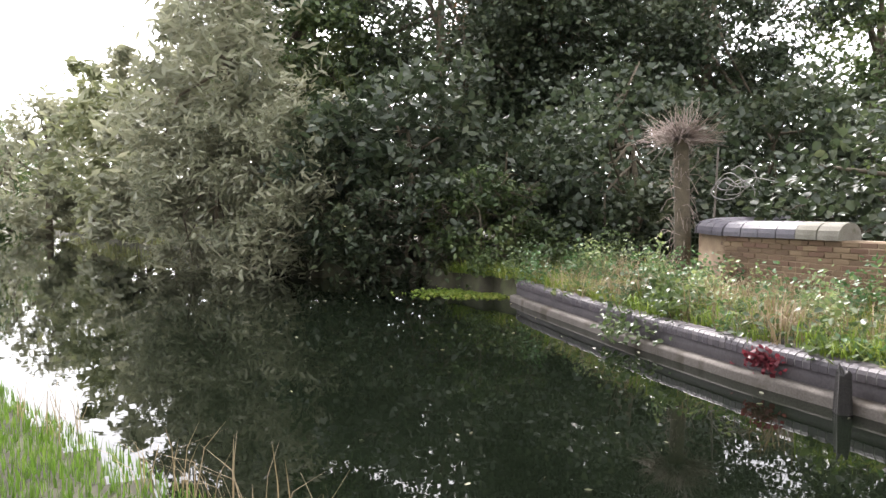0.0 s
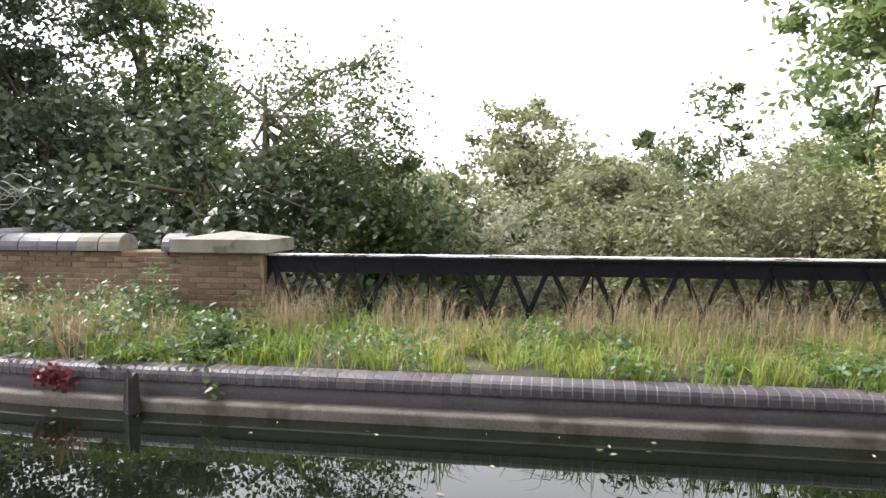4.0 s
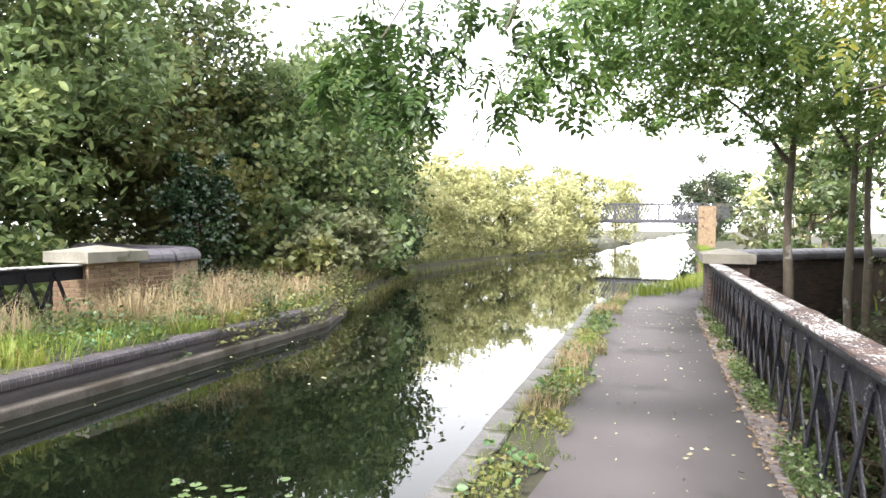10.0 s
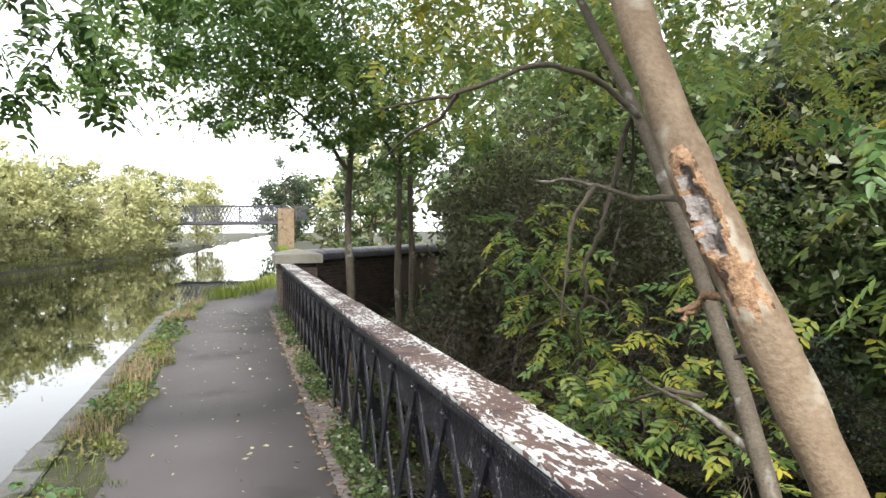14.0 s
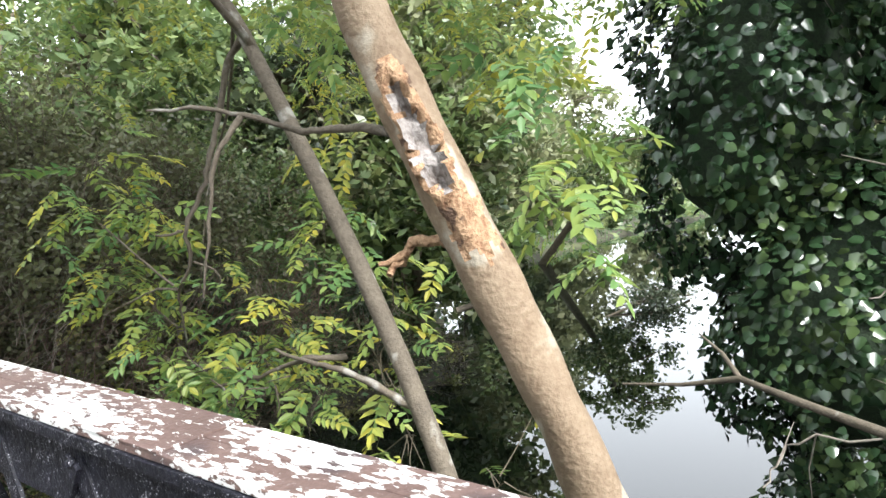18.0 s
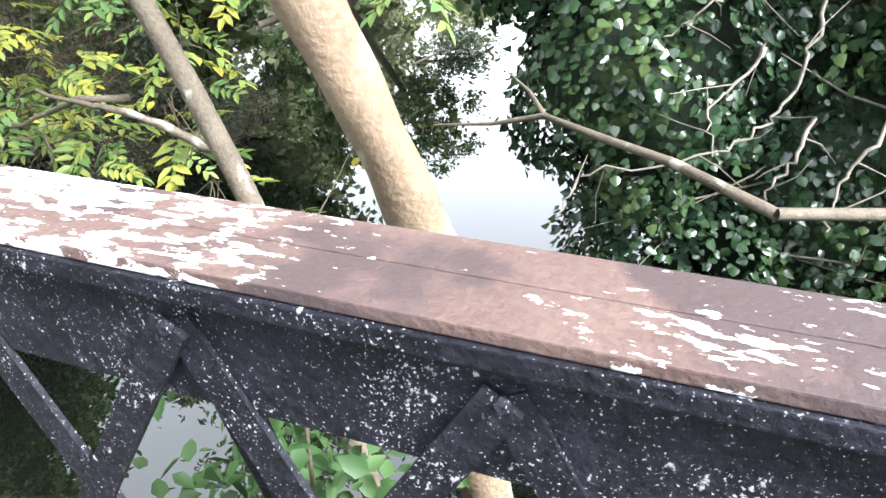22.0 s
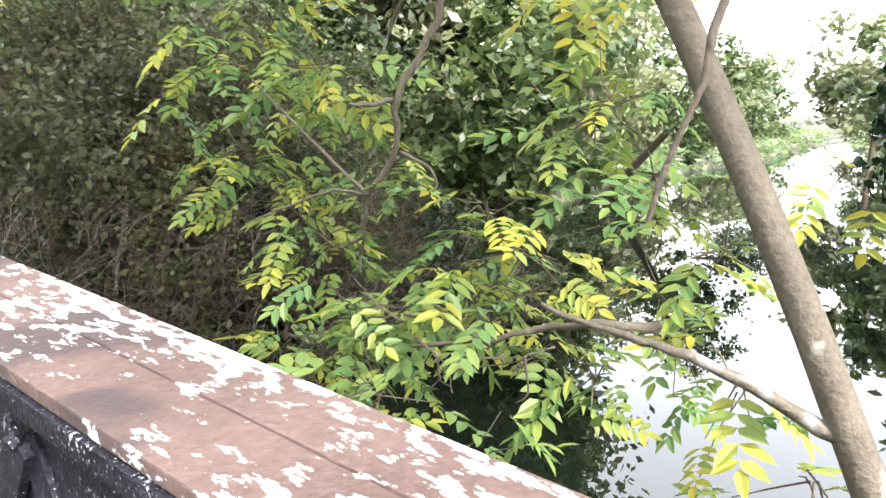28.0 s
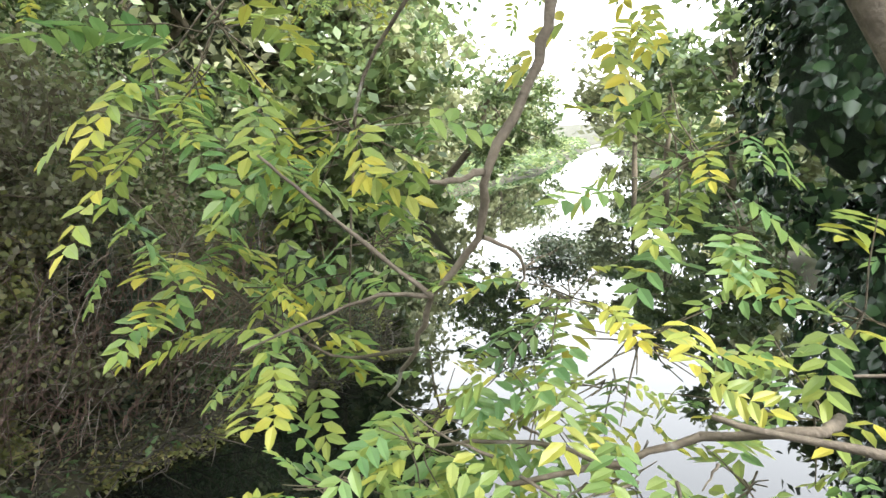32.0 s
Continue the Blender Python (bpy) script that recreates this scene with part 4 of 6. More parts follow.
for k, (x, y, h, r, m) in enumerate([(-11.5, 15.5, 4.2, 2.0, L_OLIVE), (-11.2, 18.8, 7.0, 2.6, L_ASHT), (-9.6, 16.6, 3.2, 1.6, L_ASHT), (-12.6, 22.4, 8, 3.0, L_ASHT), (-13.5, 19, 9, 3, L_MID), (-8.7, 17.4, 2.4, 1.5, L_PALE), (-9.6, 20.6, 3.4, 1.8, L_PALE), (-10.8, 24.2, 4.4, 2.0, L_MID), (-8.0, 15.5, 1.7, 1.1, L_PALE), (-11.4, 28.5, 4.4, 2.0, L_GOLD), (-10.6, 21.4, 8.4, 2.8, L_ASHT), (-11.6, 25.6, 9.0, 2.9, L_MID), (-9.3, 22.2, 3.0, 1.6, L_MID), (-7.9, 14.8, 1.6, 1.0, L_OLIVE), (-8.6, 18.9, 2.8, 1.5, L_ASHT), (-11.9, 31, 4.6, 2.3, L_GOLD), (-11.9, 35, 5.2, 2.5, L_GOLD), (-10.9, 39.5, 5.2, 2.4, L_GOLD), (-9.4, 44.5, 5, 2.2, L_GOLD)]):
    B("bush", (x, y, -0.1), h, r, m, 70 + k, "bramble and hawthorn turning yellow on the bank", (0.15, 0.09), 1.4, 0.08, 0.45, 0.55, 9, twigs=40)
B("tree", (-12.4, 26.6, -0.1), 10.5, 3.4, L_MID, 15, "leafy tree overhanging the canal", (0.24, 0.12), 1.5, 0.18, 0.52, 0.5, 10)
for k, (x, y, h, r) in enumerate([(-13.4, 32, 5.5, 2.4), (-13, 37, 6.2, 2.8), (-11.6, 42, 6.6, 2.8), (-10.6, 47, 7, 2.9), (-9.4, 52, 7.0, 2.8), (-8, 57, 7.2, 2.8), (-7.2, 61.5, 7.4, 2.6), (-8.5, 74, 9, 4), (-5, 95, 9, 4.5), (-14.5, 41, 8, 3.4)]):
    B("bush", (x, y, -0.1), h, r, L_GOLD if k % 4 < 3 else L_PALE, 20 + k, "golden willow bush along the canal bank", (0.26, 0.1), 1.5, 0.12, 0.46, 0.54, 8)
for k, (x, y, h, r, m) in enumerate([(-30, -5, 6.2, 3.4, L_PALE), (-31, 1.5, 6.6, 3.6, L_PALE), (-27, 7.5, 6.2, 3.2, L_WILLOW), (-25, 11.5, 6.6, 3.0, L_GOLD), (-29, 4, 5.2, 2.4, L_PALE), (-24, -1.5, 3.9, 2.4, L_MID), (-64, -3.5, 14.5, 6.2, L_PALE), (-68, 14, 17, 4.2, L_MID), (-66, 23, 14, 5, L_MID), (-58, 6.5, 11.4, 3.4, L_MID), (-40, -12, 8, 4.6, L_PALE), (-45, 14, 9, 5, L_PALE), (-44, 4, 7.2, 4.8, L_PALE), (-20, 16, 6, 3, L_MID), (-60, -14, 9, 6, L_PALE), (-75, -2, 9, 7, L_PALE)]):
    B("bush" if h < 10 else "tree", (x, y, -2.6), h, r, m, 30 + k, "pale willow thicket in the valley" if h < 10 else "far tall tree beyond the valley", (0.25, 0.09) if h < 10 else (0.4, 0.2), 1.5, 0.14, 0.48, 0.52, 10)
for k, (x, y, h, r, m) in enumerate([(-18, -4.2, 4.6, 2.0, L_PALE), (-18, -1.6, 4.9, 2.0, L_WILLOW), (-18, 0.8, 4.7, 1.8, L_PALE), (-17.5, 3.2, 5.0, 2.0, L_PALE), (-17.5, 5.4, 5.3, 1.9, L_PALE), (-17.8, 7.5, 6.0, 1.8, L_GOLD), (-17.2, 9.6, 4.6, 1.8, L_GOLD), (-17.0, 11.6, 3.8, 1.6, L_PALE)]):
    B("bush", (x, y, -2.6), h, r, m, 300 + k, "pale willow scrub turning yellow behind the railing", (0.12, 0.045), 1.5, 0.06, 0.48, 0.52, 10, twigs=60)
B("bush", (6.5, 33, -0.1), 4.5, 2.4, L_MID, 91, "leafy bush beside the towpath", (0.2, 0.1), 1.3, 0.1, 0.48, 0.52, 8)
B("tree", (9, 42, -0.1), 8, 3.2, L_MID, 55, "leafy tree beside the towpath", (0.3, 0.14), 1.4, 0.2, 0.52, 0.48, 8)
B("bush", (7.5, 54, -0.1), 4, 2.2, L_PALE, 92, "pale rounded bush by the footbridge", (0.25, 0.12), 1.5, 0.1, 0.48, 0.52, 7)
B("tree", (5.5, 84, -0.1), 10, 3.6, L_DARK, 56, "dark conifer beyond the bridge", (0.35, 0.1), 1.4, 0.2, 0.5, 0.5, 8)
B("tree", (13, 70, -0.1), 11, 5, L_GOLD, 93, "far tree turning yellow beyond the bridge", (0.4, 0.2), 1.4, 0.2, 0.5, 0.5, 8)
B("tree", (9, 110, -0.1), 11, 6, L_MID, 94, "far trees closing the canal", (0.5, 0.25), 1.4, 0.2, 0.5, 0.5, 8)

# thicket on the river bank between the wing wall and the water
for k, (x, y, z, h, r, m, c) in enumerate([(4.1, 13.0, -2.2, 2.7, 1.3, L_BRAMBLE, 1.0), (5.6, 12.6, -2.5, 4.9, 1.9, L_BRAMBLE, 1.1), (7.8, 12.4, -2.5, 5.4, 2.1, L_BRAMBLE, 1.1), (3.0, 12.0, -2.4, 2.4, 0.9, L_MID, 1.4), (7.0, 15, -2, 6.8, 2.6, L_BRAMBLE, 0.9), (10, 14, -2.3, 6.0, 2.4, L_MID, 0.9), (6.2, 14.3, -2.2, 5.6, 1.7, L_BRAMBLE, 1.0), (10.5, 18.5, -1.5, 8, 3.0, L_BRAMBLE, 0.7)]):
    B("bush", (x, y, z), h, r, m, 120 + k, "tangled brown and green thicket on the river bank", (0.075, 0.045), c, 0.05, 0.47, 0.53, 9, clump=0.34, twigs=280)
B("tree", (14.5, 16.5, -1.8), 9.5, 3.2, L_DARK, 130, "dark ivy-clad tree standing on the river bank", (0.2, 0.12), 1.4, 0.42, 0.62, 0.4, 9, twigs=30)
for k, (x, y, z, h, r, m) in enumerate([(19, 21, -2, 12, 4, L_ASHT), (25, 22.5, -2.2, 12.5, 4.2, L_PALE), (33, 23, -2.2, 13.5, 4.6, L_MID), (52, 27, -2.2, 15, 6, L_PALE), (40, 24, -2.2, 14, 5, L_PALE), (27, -1.5, -2.2, 7.5, 3.4, L_MID), (18, -3, -2, 7, 3.2, L_DARK), (38, -1, -2.2, 9, 4.5, L_PALE), (50, 30, -2.2, 10, 6, L_MID), (12, -5, -1.8, 7.5, 3.2, L_MID), (60, -4, -2.2, 9, 6, L_MID), (20, 30, -1, 11, 5, L_MID), (12, 26, -0.5, 9, 4, L_MID), (16.8, 13.8, -2.4, 11.5, 3.3, L_PALE), (21, 18, -2.4, 11.5, 3.6, L_ASHT), (14, 11.6, -2.6, 7, 2.3, L_MID), (37, 3.0, -2.6, 10.5, 3.4, L_MID), (17, -1.2, -2.6, 8.5, 2.8, L_MID), (8.8, 17.5, -1.5, 12, 3.4, L_ASHT), (12.5, 19.5, -1.5, 13, 3.8, L_ASHT), (80, 40, -2.4, 11, 8, L_PALE), (42, 22, -2.4, 8, 4.5, L_PALE), (46, 6.6, -2.4, 10, 3.6, L_MID), (54, 9.4, -2.4, 11, 4, L_PALE), (78, 3, -2.4, 10, 6, L_GOLD), (115, 36, -2.4, 12, 9, L_PALE), (68, 24, -2.4, 7, 4.5, L_PALE), (72, 9, -2.4, 7, 4.5, L_MID), (95, 28, -2.4, 9, 6, L_MID), (92, 12, -2.4, 9, 6, L_PALE)]):
    B("tree", (x, y, z), h, r, m, 140 + k, "leafy green tree beside the river", (0.22, 0.11) if x < 30 else (0.42, 0.2), 1.4, 0.18, 0.5, 0.52, 9, twigs=20)
for k, (x, y, r) in enumerate([(14, 0.6, 1.0), (22, 2.0, 1.2), (30, 18.5, 1.6), (40, 3.8, 1.5), (9.5, 0.4, 0.9)]):
    B("bush", (x, y, -2.9), 1.9 * r, r, L_MID, 160 + k, "low bush overhanging the river", (0.14, 0.07), 1.4, 0.05, 0.45, 0.55, 6)

B("tree", (31, 17, -2.6), 7.5, 2.6, L_MID, 310, "willow leaning far out over the river", (0.2, 0.09), 1.3, 0.2, 0.6, 0.34, 9, lean=(-1.5, -4.6), twigs=30)
B("tree", (17.6, 14.8, -2.4), 15, 3.4, L_ASHT, 311, "tall tree with dense leaves on the river bank", (0.2, 0.1), 1.6, 0.22, 0.6, 0.42, 12, lean=(0.3, -2.2), twigs=30)
snag = thing("fallen_bough", (22, 8.2, RIVER), "leafy bough lying half sunk in the river", "branch")
rng = np.random.default_rng(53)
v, f = joined([tube([(-2.6, 1.0, -0.1), (-0.6, 0.4, 0.16), (0.9, -0.2, 0.3), (2.0, -0.5, 0.1)], [0.03, 0.05, 0.06, 0.05], 6)] + [tube([(q, 0.2 - 0.3 * q, 0.2), (q + rng.normal(0, 0.2), 0.2 + rng.normal(0, 0.3), 0.45), (q + rng.normal(0, 0.4), 0.2 + rng.normal(0, 0.5), 0.6)], [0.02, 0.015, 0.006], 4) for q in np.linspace(-1.5, 1.6, 12)])
arrays("stem", v, f, M_TWIG, snag, True)
p = rng.normal(0, 1, (1500, 3)) * (0.85, 0.5, 0.2) + (0.3, 0.1, 0.32)
v, f = leaves(rng, p[p[:, 2] > 0.02], 0.16, 0.08)
tagged(arrays("leaves", v, f, L_DARK, snag), kind="stuff")

# bare canes and dead stems that stand and arch all through the thicket
rng = np.random.default_rng(52)
M_CANE = material("red_brown_cane", (0.07, 0.045, 0.032), (0.15, 0.1, 0.075), 8, 0.85, 0.4, 60)
M_GREYCANE = material("grey_dead_cane", (0.13, 0.112, 0.092), (0.27, 0.24, 0.2), 8, 0.9, 0.3, 60)
for mat, count, lab, thick in ((M_CANE, 620, "red-brown bramble canes tangled through the thicket", 0.008), (M_GREYCANE, 240, "grey dead stems leaning in the thicket", 0.006)):
    pieces = []
    for _ in range(count):
        a = np.array([rng.uniform(3.2, 9.5), 0.0, 0.0])
        a[1] = np.interp(a[0], *zip(*RIVER_L)) + abs(rng.normal(0.25, 0.5))
        a[2] = rng.uniform(-2.5, -0.3) + max(0, 0.2 * (a[1] - 11))
        d = np.array([rng.normal(0, 0.5), rng.normal(-0.15, 0.3), rng.uniform(0.5, 1.5)]) * rng.uniform(0.4, 1.3)
        bend = np.array([rng.normal(0, 0.4), rng.normal(-0.25, 0.2), -rng.uniform(0.0, 0.7)])
        line = [a + d * q + bend * q * q for q in np.linspace(0, 1, 6)]
        line = [line[0]] + [q + rng.normal(0, 0.02, 3) for q in line[1:]]
        pieces.append(tube(line, np.linspace(thick * rng.uniform(0.7, 1.6), 0.002, 6), 3))
    v, f = joined(pieces)
    tagged(arrays("bramble_canes", v, f, mat), lab, "bramble", kind="stuff")
# darker leafy ivy in the middle of the thicket, down to the water
for k, (x, y, z, h, r, m) in enumerate([(7.4, 11.2, -2.6, 3.4, 0.85, L_DARK), (8.8, 11.0, -2.6, 2.6, 0.8, L_MID), (10.6, 10.4, -2.6, 2.2, 0.9, L_DARK), (6.0, 11.6, -2.6, 3.8, 0.9, L_OLIVE)]):
    B("bush", (x, y, z), h, r, m, 330 + k, "leafy scrub at the foot of the thicket", (0.07, 0.045), 1.0, 0.04, 0.47, 0.53, 8, clump=0.3, twigs=80)

# ivy-clad tree above the river
rng = np.random.default_rng(54)
ivy = thing("ivy_tree", (9.9, -0.64, -5.01), "tree smothered in glossy dark ivy above the river", "tree")
IVY = [(0, 0, 3.2, 2.56, 2.72, 3.52), (0, 0, 8, 2.88, 3.04, 3.84), (-1.12, 1.28, 5.76, 1.6, 1.6, 2.08), (-0.8, -2.08, 5.44, 2.24, 2.08, 3.52), (-1.44, -2.88, 1.92, 1.92, 1.92, 2.24), (-0.64, -0.96, 10.56, 2.72, 2.56, 2.4), (-0.48, 1.44, 7.84, 1.76, 1.6, 1.92), (-1.44, 0.48, 1.44, 1.6, 1.6, 1.6), (-1.44, 1.12, 8.96, 2.08, 2.08, 3.52), (-1.28, -0.32, 7.04, 1.92, 1.92, 2.24), (-0.32, -3.84, 8, 2.56, 2.4, 3.84), (-1.44, 1.44, 2.72, 1.28, 1.44, 1.44), (-0.96, 0.16, 12.8, 2.56, 2.56, 2.24), (-1.92, 2.88, 7.52, 1.6, 1.44, 2.56), (-1.76, 2.08, 5.12, 1.6, 1.44, 2.08)]
v, f = [], []
for k, (x, y, z, rx, ry, rz) in enumerate(IVY):
    n = int(2300 * (rx * ry * rz) ** (2 / 3))
    u = rng.normal(0, 1, (n, 3))
    u /= np.linalg.norm(u, axis=1)[:, None]
    u = u[u[:, 0] < 0.3]
    bulge = 0.86 + 0.1 * np.sin(5 * u[:, 1] + 4 * u[:, 2] + z) + 0.08 * np.sin(11 * u[:, 2] - 7 * u[:, 1]) + rng.normal(0, 0.05, len(u))
    p = np.array([x, y, z]) + u * np.array([rx, ry, rz]) * bulge[:, None]
    seen = p[:, 2] > 1.9
    for q, (a, b, c, ra, rb, rc) in enumerate(IVY):
        if q != k:
            seen &= ((p - (a, b, c)) ** 2 / np.array([ra, rb, rc]) ** 2).sum(1) > 0.55
    a, b = shingles(rng, p[seen], u[seen], 0.105)
    v.append(a)
    f.append(b)
v, f = joined(zip(v, f))
arrays("ivy", v, f, L_IVY, ivy)
# solid cores added to stop sky gaps; shade between leaves is in their green
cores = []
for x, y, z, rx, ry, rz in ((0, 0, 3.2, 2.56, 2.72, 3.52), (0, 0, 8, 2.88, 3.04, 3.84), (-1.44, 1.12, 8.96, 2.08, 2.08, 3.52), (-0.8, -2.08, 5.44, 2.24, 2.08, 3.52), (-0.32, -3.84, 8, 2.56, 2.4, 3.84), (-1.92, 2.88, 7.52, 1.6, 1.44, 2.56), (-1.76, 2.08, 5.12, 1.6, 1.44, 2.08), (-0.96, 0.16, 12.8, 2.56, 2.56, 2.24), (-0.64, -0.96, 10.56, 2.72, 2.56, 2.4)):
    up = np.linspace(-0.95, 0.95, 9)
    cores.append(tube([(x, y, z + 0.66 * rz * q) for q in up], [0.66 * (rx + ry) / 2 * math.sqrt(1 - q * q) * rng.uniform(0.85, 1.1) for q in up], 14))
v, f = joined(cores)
arrays("inner_growth", v, f, material("shaded_core_green", (0.01, 0.02, 0.01), (0.04, 0.07, 0.032), 14, 0.8, 1.0, 45), ivy, True)
v, f = joined([tube([(0, 0, 1.0), (0.1, 0, 4.0), (0.3, 0.15, 9.6)], [0.42, 0.36, 0.18], 10)])
arrays("trunk", v, f, M_BARK, ivy, True)
M_DRY = material("grey_twig", (0.104, 0.088, 0.072), (0.216, 0.192, 0.16), 9, 0.9, 0.3)
pieces = []
for line in ([(5.72, 1.8, -0.86), (6.03, 1.7, -0.59), (6.17, 0.65, -0.35), (6.42, 0.29, -0.14), (6.61, 0.12, 0.09), (6.81, 0.0, 0.59), (7.01, -0.02, 0.99)], [(6.17, 0.65, -0.35), (6.42, 0.75, -0.04), (6.76, 0.46, 0.2), (7.44, 0.29, 0.54)], [(6.69, 1.19, 0.49), (6.85, 0.88, 0.71), (7.08, 0.53, 1.03), (7.61, 0.12, 1.56)], [(5.59, -0.19, -0.64), (5.86, -0.24, -0.38), (5.91, -0.39, -0.09), (6.42, -0.73, 0.54)], [(5.88, 0.26, -0.57), (6.0, 0.09, -0.31), (6.18, -0.03, 0.04)]):
    s = np.linspace(0, len(line) - 1, 5 * len(line))
    q = np.stack([np.interp(s, range(len(line)), np.array(line)[:, i]) for i in range(3)], 1) - np.array(ivy.location)
    q[1:-1] = 0.3 * q[:-2] + 0.4 * q[1:-1] + 0.3 * q[2:] + rng.normal(0, 0.02, (len(q) - 2, 3))
    branch = [tube(q, np.linspace(0.007, 0.02, len(q)), 5)]
    for k in range(3, len(q) - 2, 4):
        d = rng.normal(0, 0.28, 3)
        branch.append(tube([q[k], q[k] + d * 0.5 + rng.normal(0, 0.02, 3), q[k] + d], [0.008, 0.006, 0.003], 4))
    v, f = joined(branch)
    arrays("bare_branch", v, f, M_DRY, ivy, True)
for _ in range(44):
    a = np.array([-1.7 + rng.normal(0, 0.4), rng.uniform(-3.8, 1.4), rng.uniform(2.4, 7.0)])
    d = np.array([-0.6, rng.normal(0.1, 0.6), rng.normal(-0.05, 0.5)])
    L = rng.uniform(0.8, 2.0)
    pieces.append(tube([a, a + d * L * 0.5 + rng.normal(0, 0.1, 3), a + d * L + rng.normal(0, 0.18, 3)], [0.018, 0.013, 0.004], 4))
v, f = joined(pieces)
tagged(arrays("bare_growth", v, f, M_DRY, ivy, True), kind="stuff")
dead = []
for line, radii in (([(4.63, 0.29, -0.18), (5.01, 0.92, -0.06), (5.3, 1.46, -0.02), (5.54, 1.92, 0.03), (5.59, 2.36, -0.09), (5.62, 2.87, -0.16)], [0.04, 0.036, 0.032, 0.027, 0.017, 0.009]), ([(5.54, 1.92, 0.03), (5.72, 2.09, 0.16), (5.89, 2.31, 0.26)], [0.022, 0.016, 0.007]), ([(4.63, 0.29, -0.18), (5.91, -1.75, -0.4), (8.63, -3.11, -0.82)], [0.04, 0.046, 0.052])):
    dead.append(tube([Vector(p) - ivy.location for p in line], radii, 8))
v, f = joined(dead)
arrays("dead_branch", v, f, M_BARK, ivy, True)

# ---------------------------------------------------------------- ash trees at the railing
rng = np.random.default_rng(77)


def limb(parent, pts, r0, r1, name="branch", mat=None, sides=7):
    """A branch along points with a smooth course and small kinks."""
    p = np.array(pts, float)
    s = np.linspace(0, len(p) - 1, 4 * (len(p) - 1) + 1)
    q = np.stack([np.interp(s, range(len(p)), p[:, i]) for i in range(3)], 1)
    q[1:-1] = 0.25 * q[:-2] + 0.5 * q[1:-1] + 0.25 * q[2:]
    q[1:-1] += rng.normal(0, 0.25 * min(r0, 0.03), (len(q) - 2, 3))
    v, f = tube(q, np.linspace(r0, r1, len(q)) * (1 + 0.1 * np.sin(7 * s)), sides)
    return arrays(name, v, f, mat or M_BARK, parent, True)


ash = thing("ash_tree", (0, 0, 0), "leaning ash tree with a torn bark scar beyond the railing", "tree", "ash trees by the railing")
trunk_line = [(2.24, 1.1, -2.9), (2.18, 1.25, -1.1), (2.155, 1.44, 0.25), (2.05, 1.617, 0.8), (2.0, 1.688, 1.0), (1.949, 1.762, 1.2), (1.896, 1.837, 1.4), (1.845, 1.912, 1.6), (1.82, 1.949, 1.7), (1.78, 2.01, 1.87), (1.745, 2.075, 2.05), (1.7, 2.155, 2.3), (1.62, 2.5, 3.2), (1.5, 3.0, 4.6)]
M_SCAR = material("torn_wood", (0.16, 0.08, 0.04), (0.352, 0.232, 0.136), 22, 0.9, 1.0, 80, third=(0.072, 0.04, 0.024), third_at=0.6)
M_DEAD = material("grey_dead_wood", (0.112, 0.092, 0.08), (0.288, 0.264, 0.248), 18, 0.9, 1.0, 70, third=(0.08, 0.056, 0.044), third_at=0.6)
s = np.linspace(0, 13, 131)
line = np.stack([np.interp(s, range(14), np.array(trunk_line)[:, i]) for i in range(3)], 1)
for _ in range(6):
    line[1:-1] = 0.25 * line[:-2] + 0.5 * line[1:-1] + 0.25 * line[2:]
v, f = tube(line, np.interp(s, range(14), [0.115, 0.1, 0.09, 0.083, 0.081, 0.081, 0.083, 0.086, 0.084, 0.078, 0.075, 0.072, 0.058, 0.035]), 40)
v, f = np.array(v), np.array(f)
axis = np.repeat(line, 40, 0)
radial = v - axis
flat = radial / np.linalg.norm(radial, axis=1)[:, None]
# the hollow faces the path: how far each corner lies from its middle
turn = np.arccos(np.clip(flat @ np.array([-0.79, -0.61, 0.05]), -1, 1))
side = np.sign(flat @ np.array([0.61, -0.79, 0]))
out = np.hypot((turn + 0.08 * side) / 0.52, (axis[:, 2] - 1.70) / 0.19) + 0.13 * np.sin(31 * v[:, 2] + 2 * side) + 0.09 * np.sin(77 * v[:, 2] + 5 * turn) + rng.normal(0, 0.04, len(v))
ragged = 0.03 * np.sin(9 * turn * side) + 0.02 * np.sin(23 * turn * side + 1) + rng.normal(0, 0.012, len(v))
below = smooth(1.36, 1.42, axis[:, 2] + ragged) * (1 - smooth(1.5, 1.6, axis[:, 2])) * (turn < 0.75 + 4 * ragged)
push = np.where(out < 0.85, -0.045 - 0.012 * np.sin(60 * v[:, 2]), np.where(out < 1.35, 0.007 * rng.normal(1, 0.7, len(v)), 0.0)) - 0.006 * below * rng.uniform(0, 1.5, len(v))
push += 0.004 * np.sin(9 * v[:, 2] + 2 * turn * side) + 0.003 * np.sin(23 * v[:, 2] - 3 * turn * side)
v = v + flat * push[:, None]
mid, low = out[f].mean(1), below[f].mean(1)
for name, pick, mat, lab in (("trunk", (mid >= 1.4) & (low < 0.4), M_BARK2, ""), ("bark_lip", ((mid >= 0.9) & (mid < 1.4)) | ((low >= 0.4) & (mid >= 0.9)), M_SCAR, "raw orange edge of torn bark"), ("scar", mid < 0.9, M_DEAD, "grey dead wood in the torn hollow")):
    o = arrays(name, v, f[pick], mat, ash, name != "scar")
    if lab:
        o["label"] = lab
limb(ash, [(1.9, 1.9, 1.41), (1.87, 2.03, 1.42), (1.85, 2.08, 1.37), (1.82, 2.11, 1.31)], 0.022, 0.011, "stub", M_SCAR)
limb(ash, [(1.86, 2.06, 1.38), (1.81, 2.14, 1.345)], 0.016, 0.008, "stub", M_SCAR)
